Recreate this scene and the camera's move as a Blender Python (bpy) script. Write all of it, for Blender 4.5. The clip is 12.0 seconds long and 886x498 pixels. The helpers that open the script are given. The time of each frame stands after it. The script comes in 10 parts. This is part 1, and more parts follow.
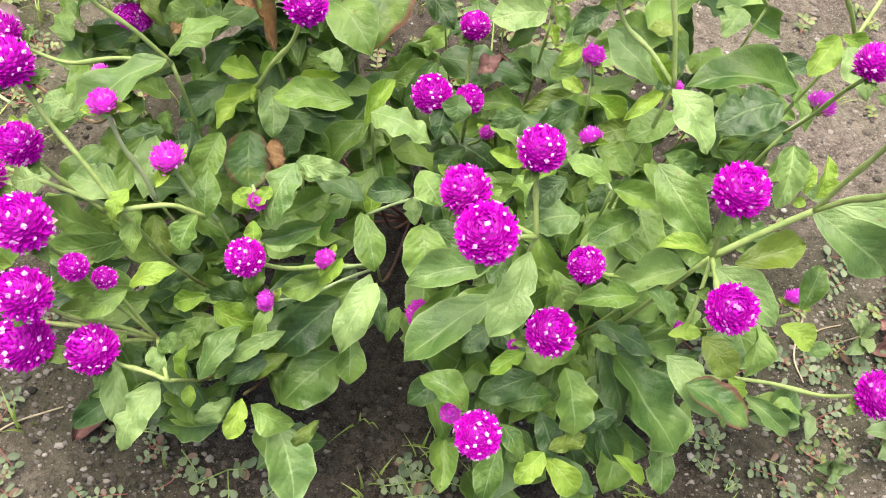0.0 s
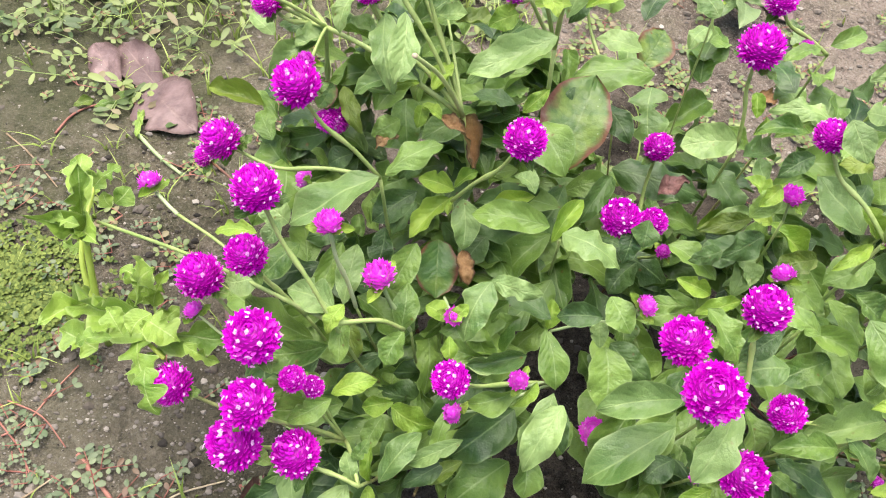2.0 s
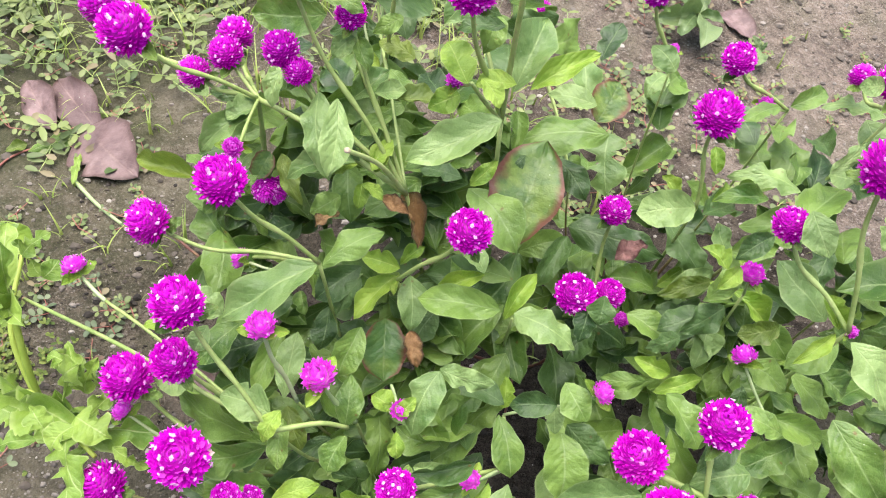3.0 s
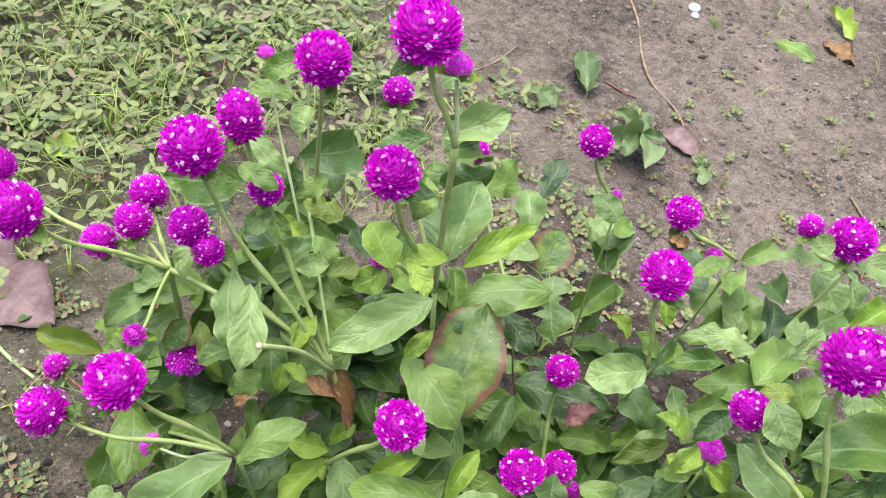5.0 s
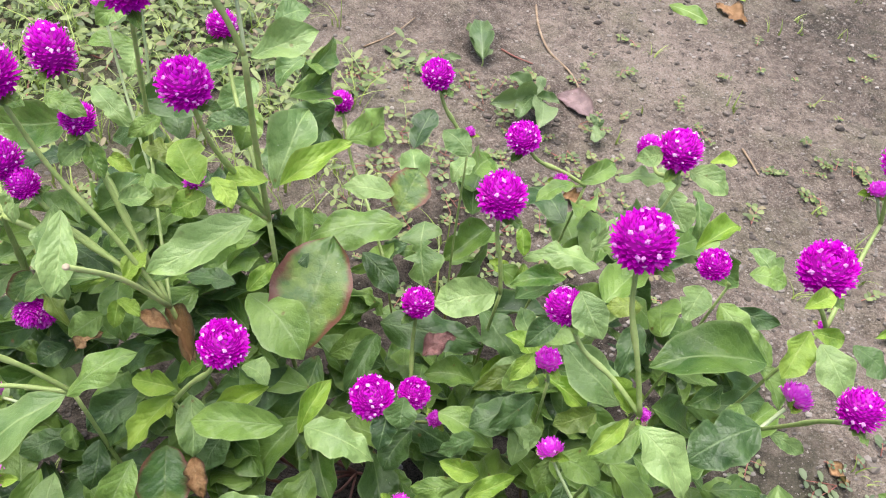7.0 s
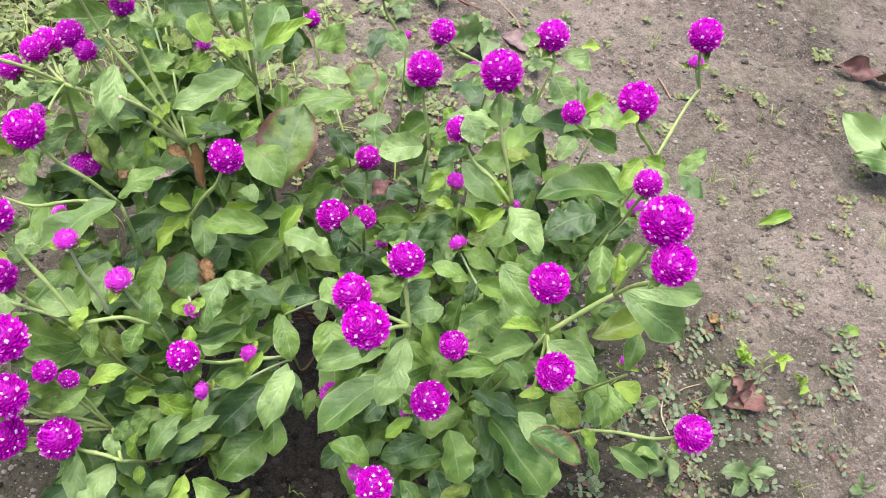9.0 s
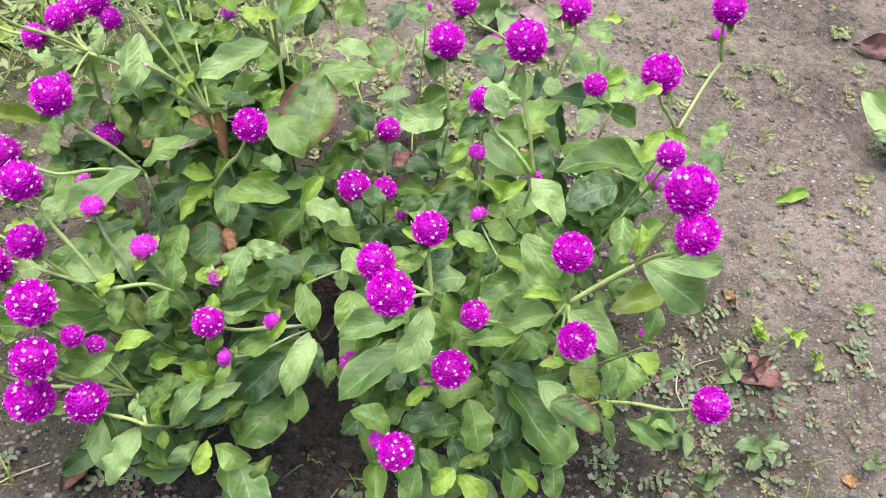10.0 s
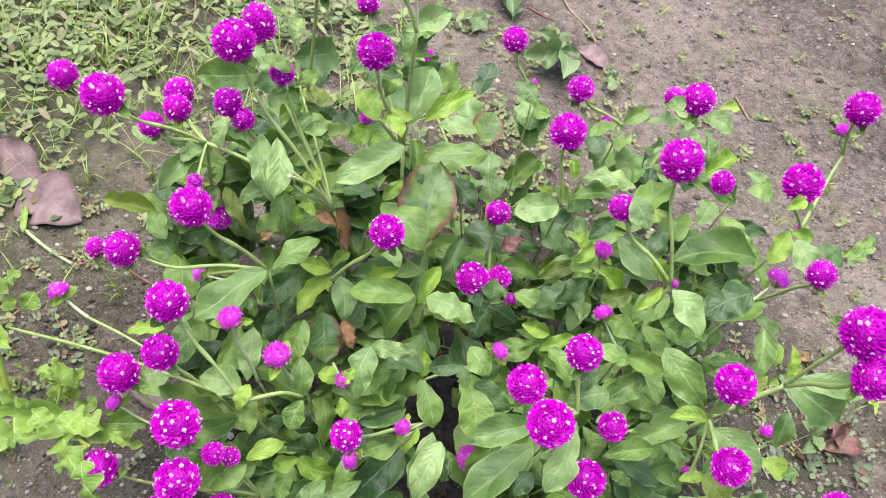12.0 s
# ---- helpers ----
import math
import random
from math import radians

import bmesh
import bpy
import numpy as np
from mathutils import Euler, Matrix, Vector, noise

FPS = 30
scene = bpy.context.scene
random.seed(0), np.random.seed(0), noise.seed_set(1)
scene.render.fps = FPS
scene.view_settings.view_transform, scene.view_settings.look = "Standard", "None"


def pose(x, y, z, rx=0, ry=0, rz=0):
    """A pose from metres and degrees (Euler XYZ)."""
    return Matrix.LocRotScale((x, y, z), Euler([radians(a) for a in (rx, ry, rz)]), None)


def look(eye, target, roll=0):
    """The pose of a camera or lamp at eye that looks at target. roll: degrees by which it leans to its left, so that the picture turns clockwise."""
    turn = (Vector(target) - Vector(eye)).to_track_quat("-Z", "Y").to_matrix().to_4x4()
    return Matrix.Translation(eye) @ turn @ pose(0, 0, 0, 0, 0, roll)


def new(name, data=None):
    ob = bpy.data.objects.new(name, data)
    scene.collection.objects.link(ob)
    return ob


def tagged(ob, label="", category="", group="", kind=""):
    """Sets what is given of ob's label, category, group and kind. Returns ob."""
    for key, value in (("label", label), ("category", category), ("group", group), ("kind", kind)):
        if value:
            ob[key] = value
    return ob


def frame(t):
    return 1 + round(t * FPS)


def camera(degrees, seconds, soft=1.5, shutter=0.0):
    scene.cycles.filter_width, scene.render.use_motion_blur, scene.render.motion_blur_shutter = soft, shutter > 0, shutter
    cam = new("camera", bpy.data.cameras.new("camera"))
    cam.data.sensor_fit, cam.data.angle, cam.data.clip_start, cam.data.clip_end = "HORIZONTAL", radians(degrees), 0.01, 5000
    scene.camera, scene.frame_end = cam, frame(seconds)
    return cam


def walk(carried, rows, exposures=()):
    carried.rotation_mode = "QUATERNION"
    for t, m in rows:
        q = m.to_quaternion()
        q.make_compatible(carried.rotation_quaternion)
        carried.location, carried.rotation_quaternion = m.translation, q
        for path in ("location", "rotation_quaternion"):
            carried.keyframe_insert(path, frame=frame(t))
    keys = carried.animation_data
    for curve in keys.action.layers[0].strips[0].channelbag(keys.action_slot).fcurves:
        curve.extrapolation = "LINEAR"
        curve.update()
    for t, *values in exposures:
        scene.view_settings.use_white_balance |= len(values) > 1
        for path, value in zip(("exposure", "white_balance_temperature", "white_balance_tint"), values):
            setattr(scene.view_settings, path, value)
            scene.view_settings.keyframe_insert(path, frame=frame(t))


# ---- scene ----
cam = camera(56.2, 12.0, soft=1.1)
METRES, EYE, TILT, LEAN, TURN = 0.8, 0.608, -56.75, -7.5, 0.0
ROWS = [
    (0.0, 0.0, 0.0, 0.0, 0.0, 0.0, -0.0),
    (0.5, -0.0243, -0.035, 0.0153, 1.61, 0.62, -1.23),
    (1.0, -0.0594, -0.0509, 0.0244, 3.33, 1.55, -2.43),
    (1.5, -0.0854, -0.0495, 0.0339, 4.33, 2.31, -3.56),
    (2.0, -0.0986, -0.0209, 0.0604, 4.16, 2.24, -4.13),
    (2.5, -0.0971, 0.0098, 0.1087, 3.38, 0.75, -3.39),
    (3.0, -0.0843, 0.0129, 0.142, 2.39, 0.79, -2.73),
    (3.5, -0.0975, 0.0264, 0.1815, 1.35, 2.37, -2.49),
    (5.5, -0.0442, 0.0661, 0.2027, -1.07, 7.16, -0.24),
    (6.0, -0.0136, 0.0686, 0.1916, -1.76, 7.17, 0.92),
    (6.5, -0.0018, 0.0606, 0.1772, -2.28, 7.2, 1.72),
    (7.0, 0.0131, 0.0552, 0.1516, -2.86, 7.04, 2.5),
    (7.5, 0.0277, 0.0373, 0.123, -3.07, 7.1, 3.19),
    (9.5, 0.0457, -0.1899, -0.0165, -3.53, 5.22, 3.32),
    (10.0, 0.031, -0.1629, -0.0109, -2.95, 4.67, 2.86),
    (10.5, -0.0101, -0.1762, 0.0078, -2.17, 4.68, 2.59),
    (11.0, -0.0454, -0.1821, 0.019, -1.99, 4.86, 2.43),
    (11.5, -0.0547, -0.1677, 0.0525, -2.74, 4.81, 2.7),
    (12.0, -0.0956, -0.151, 0.106, -4.13, 3.24, 2.26),
]
walk(cam, [(t, pose(0, 0, EYE, TILT, LEAN, TURN) @ pose(METRES * x, METRES * y, METRES * z, 90 + pitch, roll, yaw)) for t, x, y, z, yaw, pitch, roll in ROWS], [(0.0, 1.47, 6750, 9), (3.0, 1.37, 6350, 13), (5.5, 1.20, 6100, 15), (7.5, 1.26, 6200, 14), (12.0, 1.32, 6050, 15)])

# ---- light: a bright overcast sky ----
world = bpy.data.worlds.new("world")
scene.world = world
world.use_nodes = True
wn = world.node_tree.nodes
sky = wn.new("ShaderNodeTexSky")
sky.sky_type, sky.sun_disc = "NISHITA", False
sky.sun_elevation, sky.sun_rotation = radians(79), radians(-38)
sky.dust_density, sky.air_density = 4.0, 1.0
wn["Background"].inputs["Strength"].default_value = 0.10
world.node_tree.links.new(sky.outputs[0], wn["Background"].inputs["Color"])
sun = new("sun", bpy.data.lights.new("sun", "SUN"))
sun.data.energy, sun.data.angle, sun.data.color = 2.9, radians(70), (1.0, 0.96, 0.88)
sun.matrix_world = look((-0.2, 0.25, 1.6), (0, 0, 0))


# ---- materials ----
class Nodes:
    """A small helper to wire a node material."""

    def __init__(self, name):
        self.mat = bpy.data.materials.new(name)
        self.mat.use_nodes = True
        self.tree = self.mat.node_tree
        self.bsdf = self.tree.nodes["Principled BSDF"]
        self.out = self.tree.nodes["Material Output"]

    def add(self, kind, **values):
        n = self.tree.nodes.new("ShaderNode" + kind)
        for key, value in values.items():
            n.inputs[key.replace("_", " ")].default_value = value
        return n

    def link(self, a, b):
        self.tree.links.new(a, b)

    def coord(self, which="Object"):
        return self.tree.nodes.new("ShaderNodeTexCoord").outputs[which]

    def noise(self, vec, scale, detail=4.0, rough=0.55):
        n = self.add("TexNoise", Scale=scale, Detail=detail, Roughness=rough)
        self.link(vec, n.inputs["Vector"])
        return n.outputs["Fac"]

    def math(self, op, a, b=0.0, clamp=False):
        n = self.tree.nodes.new("ShaderNodeMath")
        n.operation, n.use_clamp = op, clamp
        for sock, v in zip(n.inputs, (a, b)):
            if isinstance(v, (int, float)):
                sock.default_value = v
            else:
                self.link(v, sock)
        return n.outputs[0]

    def ramp(self, fac, *stops):
        n = self.tree.nodes.new("ShaderNodeValToRGB")
        els = n.color_ramp.elements
        while len(els) < len(stops):
            els.new(0.5)
        for el, (pos, col) in zip(els, stops):
            el.position = pos
            el.color = (*col, 1) if len(col) == 3 else col
        self.link(fac, n.inputs[0])
        return n.outputs[0]

    def mix(self, fac, a, b, blend="MIX"):
        n = self.tree.nodes.new("ShaderNodeMix")
        n.data_type, n.blend_type = "RGBA", blend
        for sock, v in ((n.inputs[0], fac), (n.inputs[6], a), (n.inputs[7], b)):
            if isinstance(v, (int, float)):
                sock.default_value = v
            elif isinstance(v, tuple):
                sock.default_value = (*v, 1)
            else:
                self.link(v, sock)
        return n.outputs[2]

    def bump(self, height, strength, distance):
        n = self.add("Bump", Strength=strength, Distance=distance)
        self.link(height, n.inputs["Height"])
        self.link(n.outputs[0], self.bsdf.inputs["Normal"])

    def thin(self, colour, amount):
        """Lets part of the light through, as a leaf or petal does."""
        t = self.tree.nodes.new("ShaderNodeBsdfTranslucent")
        self.link(colour, t.inputs["Color"])
        m = self.add("MixShader", Fac=amount)
        self.link(self.bsdf.outputs[0], m.inputs[1])
        self.link(t.outputs[0], m.inputs[2])
        self.link(m.outputs[0], self.out.inputs["Surface"])


def leaf_material(name, dark, light, vein, spots=0.0, rim=None, rough=0.40, passing=0.20):
    m = Nodes(name)
    uv = m.coord("UV")
    sep = m.tree.nodes.new("ShaderNodeSeparateXYZ")
    m.link(uv, sep.inputs[0])
    side = m.math("MULTIPLY", m.math("ABSOLUTE", m.math("SUBTRACT", sep.outputs[0], 0.5)), 2.0)
    rnd = m.tree.nodes.new("ShaderNodeObjectInfo").outputs["Random"]
    ob = m.coord("Object")
    shift = m.tree.nodes.new("ShaderNodeVectorMath")
    m.link(ob, shift.inputs[0])
    m.link(rnd, shift.inputs[1])
    spread = m.tree.nodes.new("ShaderNodeVectorMath")
    spread.operation = "SCALE"
    spread.inputs["Scale"].default_value = 17.0
    m.link(rnd, spread.inputs[0])
    m.link(spread.outputs[0], shift.inputs[1])
    squash = m.tree.nodes.new("ShaderNodeVectorMath")
    squash.operation = "MULTIPLY"
    squash.inputs[1].default_value = (0.55, 1.0, 1.0)
    m.link(shift.outputs[0], squash.inputs[0])
    ob = squash.outputs[0]
    big = m.noise(ob, 2.6, 3.0)
    fine = m.noise(ob, 16.0, 5.0, 0.65)
    tone = m.math("ADD", m.math("MULTIPLY", m.math("SUBTRACT", big, 0.10), 1.0), m.math("MULTIPLY", rnd, 0.5))
    tone = m.math("ADD", tone, m.math("MULTIPLY", m.math("SUBTRACT", fine, 0.5), 0.28))
    col = m.ramp(tone, (0.3, dark), (0.95, light))
    # side veins run slantwise from the midrib
    wob = m.math("MULTIPLY", m.math("SUBTRACT", big, 0.5), 2.0)
    run = m.math("SUBTRACT", m.math("MULTIPLY", sep.outputs[1], 7.0), m.math("MULTIPLY", m.math("POWER", side, 0.8), 2.4))
    run = m.math("ADD", run, wob)
    wave = m.math("ABSOLUTE", m.math("SUBTRACT", m.math("FRACT", run), 0.5))
    line = m.ramp(wave, (0.0, (1, 1, 1)), (0.12, (0, 0, 0)))
    rib = m.ramp(side, (0.0, (1, 1, 1)), (0.07, (0, 0, 0)))
    veins = m.math("MAXIMUM", m.math("MULTIPLY", line, 0.12), rib)
    col = m.mix(m.math("MULTIPLY", veins, 0.6), col, vein)
    edge = m.math("MULTIPLY", m.ramp(side, (0.88, (0, 0, 0)), (0.98, (1, 1, 1))), 0.42)
    col = m.mix(edge, col, vein)
    if rim:
        col = m.mix(m.ramp(m.noise(ob, 5.0, 4.0, 0.6), (0.40, (0.8, 0.8, 0.8)), (0.60, (0, 0, 0))), col, dark)
        blot = m.math("ADD", m.math("MULTIPLY", m.noise(ob, 3.4, 5.0, 0.65), 0.98), m.math("MULTIPLY", m.math("POWER", side, 5.0), 0.62))
        col = m.mix(m.ramp(blot, (0.58, (0, 0, 0)), (0.90, (0.9, 0.9, 0.9))), col, rim)
    if spots:
        sp = m.add("TexVoronoi", Scale=4.4 if spots > 0.9 else 3.2)
        m.link(ob, sp.inputs["Vector"])
        lot = m.math("GREATER_THAN", m.noise(ob, 1.3, 2.0), 0.38 if spots > 0.9 else 0.52)
        dot = m.math("MULTIPLY", m.ramp(sp.outputs["Distance"], (0.05, (1, 1, 1)), (0.11, (0, 0, 0))), m.math("MULTIPLY", lot, spots))
        col = m.mix(dot, col, (0.15, 0.060, 0.018))
    # the net of the finest veins, and small pale specks
    net = m.add("TexVoronoi", Scale=26.0)
    net.feature = "DISTANCE_TO_EDGE"
    m.link(ob, net.inputs["Vector"])
    mesh_line = m.ramp(net.outputs["Distance"], (0.02, (1, 1, 1)), (0.14, (0, 0, 0)))
    col = m.mix(m.math("MULTIPLY", mesh_line, 0.06), col, vein)
    speck_cells = m.add("TexVoronoi", Scale=11.0)
    m.link(ob, speck_cells.inputs["Vector"])
    speck = m.math("MULTIPLY", m.ramp(speck_cells.outputs["Distance"], (0.05, (1, 1, 1)), (0.09, (0, 0, 0))), m.math("GREATER_THAN", m.noise(ob, 5.0, 2.0), 0.56))
    col = m.mix(m.math("MULTIPLY", speck, 0.55), col, (0.50, 0.56, 0.40))
    pit = m.ramp(m.noise(ob, 9.0, 6.0, 0.75), (0.30, (1, 1, 1)), (0.40, (0, 0, 0)))
    col = m.mix(m.math("MULTIPLY", pit, 0.18), col, dark)
    m.link(col, m.bsdf.inputs["Base Color"])
    m.link(m.ramp(fine, (0.3, (rough - 0.12,) * 3), (0.7, (rough + 0.14,) * 3)), m.bsdf.inputs["Roughness"])
    m.bsdf.inputs["Specular IOR Level"].default_value = 0.5
    m.bsdf.inputs["Sheen Weight"].default_value = 0.04
    m.bsdf.inputs["Sheen Roughness"].default_value = 0.4
    m.bsdf.inputs["Sheen Tint"].default_value = (0.8, 1.0, 0.75, 1)
    puff = m.math("MULTIPLY", m.math("POWER", wave, 0.6), 0.22)
    h = m.math("ADD", m.math("MULTIPLY", m.noise(ob, 6.0, 3.0, 0.5), 1.2), m.math("SUBTRACT", puff, m.math("MULTIPLY", rib, 0.12)))
    h = m.math("SUBTRACT", h, m.math("MULTIPLY", mesh_line, 0.05))
    m.bump(h, 0.7, 0.0020)
    m.thin(m.mix(0.3, col, (0.22, 0.38, 0.03)), passing)
    return m.mat


GREEN = leaf_material("leaf_green", (0.043, 0.108, 0.012), (0.204, 0.324, 0.060), (0.30, 0.40, 0.16), 0.7)
# GREEN with shade put into the colour, for leaves inside the thicket.
DEEPSHADE = leaf_material("leaf_deep_shaded_green", (0.014, 0.046, 0.009), (0.080, 0.152, 0.036), (0.19, 0.28, 0.11), 0.7)
YOUNG = leaf_material("leaf_young", (0.122, 0.240, 0.014), (0.300, 0.430, 0.055), (0.42, 0.53, 0.14), 0.15, None, 0.45, 0.2)
# GREEN lightened by painted sky glare for upper leaves; also serves a pale weed.
PALELIT = leaf_material("leaf_pale_lit_green", (0.073, 0.154, 0.032), (0.248, 0.362, 0.114), (0.36, 0.47, 0.18), 0.6)
OLIVE = leaf_material("leaf_olive", (0.075, 0.125, 0.012), (0.18, 0.25, 0.030), (0.26, 0.32, 0.10), 0.5)
REDDISH = leaf_material("leaf_reddish_rim", (0.045, 0.115, 0.022), (0.21, 0.30, 0.055), (0.25, 0.32, 0.12), 1.0, (0.15, 0.035, 0.03))
WITHERED = leaf_material("leaf_withered", (0.20, 0.095, 0.034), (0.48, 0.30, 0.14), (0.36, 0.22, 0.10), 0.6, (0.05, 0.022, 0.012), 0.7)
WEED = leaf_material("leaf_weed", (0.06, 0.115, 0.035), (0.19, 0.26, 0.10), (0.25, 0.33, 0.15), 0.2)
LIME = leaf_material("leaf_lime", (0.105, 0.21, 0.020), (0.25, 0.375, 0.055), (0.48, 0.57, 0.24), 0.1, None, 0.45, 0.25)
DEADLEAF = leaf_material("leaf_dead_mauve", (0.11, 0.066, 0.064), (0.235, 0.155, 0.148), (0.28, 0.19, 0.16), 0.5, (0.07, 0.036, 0.03), 0.6, 0.05)
DEADRED = leaf_material("leaf_dead_red", (0.10, 0.040, 0.035), (0.25, 0.118, 0.10), (0.28, 0.16, 0.135), 0.6, (0.07, 0.03, 0.022), 0.6, 0.05)


def plain_material(name, a, b, scale, rough=0.6, bump=0.3, dist=0.001, translucent=0.0):
    m = Nodes(name)
    v = m.coord("Object")
    rnd = m.tree.nodes.new("ShaderNodeObjectInfo").outputs["Random"]
    f = m.math("ADD", m.noise(v, scale, 5.0, 0.6), m.math("MULTIPLY", m.math("SUBTRACT", rnd, 0.5), 0.4))
    col = m.ramp(f, (0.3, a), (0.75, b))
    m.link(col, m.bsdf.inputs["Base Color"])
    m.bsdf.inputs["Roughness"].default_value = rough
    m.bump(m.noise(v, scale * 3, 3.0), bump, dist)
    if translucent:
        m.thin(col, translucent)
    return m.mat


def petal_material(name, base, mid, tip, pale):
    """Bracts: deep at the foot, brighter outwards, by the height of the bract (UV v)."""
    m = Nodes(name)
    sep = m.tree.nodes.new("ShaderNodeSeparateXYZ")
    m.link(m.coord("UV"), sep.inputs[0])
    isl = m.tree.nodes.new("ShaderNodeNewGeometry").outputs["Random Per Island"]
    rnd = m.tree.nodes.new("ShaderNodeObjectInfo").outputs["Random"]
    f = m.math("ADD", sep.outputs[1], m.math("MULTIPLY", m.math("SUBTRACT", isl, 0.5), 0.35))
    col = m.ramp(f, (0.12, base), (0.55, mid), (0.98, tip))
    col = m.mix(m.math("MULTIPLY", m.math("GREATER_THAN", isl, 0.9), 0.35), col, pale)
    col = m.mix(m.math("MULTIPLY", rnd, 0.18), col, base)
    m.link(col, m.bsdf.inputs["Base Color"])
    m.bsdf.inputs["Roughness"].default_value = 0.5
    m.bump(m.noise(m.coord("Object"), 40.0, 2.0), 0.2, 0.0005)
    m.thin(col, 0.35)
    return m.mat


MAGENTA = petal_material("bract_magenta", (0.46, 0.001, 0.40), (0.82, 0.004, 0.74), (0.95, 0.03, 0.88), (0.95, 0.25, 0.86))
LILAC = petal_material("bract_lilac", (0.58, 0.02, 0.54), (0.82, 0.07, 0.76), (0.92, 0.28, 0.88), (0.92, 0.55, 0.88))
CUPPINK = petal_material("bract_cup_pink", (0.75, 0.30, 0.70), (0.84, 0.02, 0.78), (0.92, 0.12, 0.88), (0.94, 0.5, 0.9))
STRAW = petal_material("bract_straw", (0.50, 0.20, 0.30), (0.70, 0.42, 0.42), (0.80, 0.62, 0.54), (0.85, 0.72, 0.62))
FLORET = plain_material("floret_white", (0.64, 0.22, 0.60), (0.86, 0.52, 0.82), 60.0, 0.6, 0.1, 0.0003, 0.2)
STEM = plain_material("stem_green", (0.21, 0.30, 0.08), (0.40, 0.47, 0.18), 90.0, 0.55, 0.3, 0.0006)


def stem_material():
    """Green stems that turn reddish brown and woody near the ground."""
    m = Nodes("stem_growing")
    v = m.coord("Object")
    sep = m.tree.nodes.new("ShaderNodeSeparateXYZ")
    m.link(v, sep.inputs[0])
    n = m.noise(v, 110.0, 5.0, 0.7)
    green = m.ramp(n, (0.3, (0.20, 0.29, 0.070)), (0.75, (0.39, 0.47, 0.165)))
    red = m.ramp(n, (0.3, (0.10, 0.032, 0.026)), (0.75, (0.20, 0.09, 0.05)))
    f = m.math("ADD", sep.outputs[2], m.math("MULTIPLY", m.math("SUBTRACT", n, 0.5), 0.12))
    col = m.mix(m.ramp(f, (0.06, (1, 1, 1)), (0.17, (0, 0, 0))), green, red)
    m.link(col, m.bsdf.inputs["Base Color"])
    m.bsdf.inputs["Roughness"].default_value = 0.55
    m.bump(m.noise(v, 250.0, 2.0), 0.3, 0.0005)
    return m.mat


GROWING = stem_material()
PALESTEM = plain_material("stem_pale", (0.25, 0.34, 0.14), (0.43, 0.50, 0.27), 90.0, 0.6, 0.3, 0.0005)
LIMESTEM = plain_material("stem_lime", (0.28, 0.40, 0.05), (0.44, 0.54, 0.10), 60.0, 0.5, 0.3, 0.0006)
TWIG = plain_material("twig", (0.22, 0.15, 0.09), (0.46, 0.38, 0.26), 70.0, 0.8, 0.5, 0.001)
REDTWIG = plain_material("twig_red", (0.20, 0.07, 0.05), (0.34, 0.15, 0.11), 70.0, 0.7, 0.4, 0.001)
SHELL = plain_material("white_chip", (0.72, 0.72, 0.70), (0.85, 0.85, 0.84), 40.0, 0.6, 0.2, 0.0005)


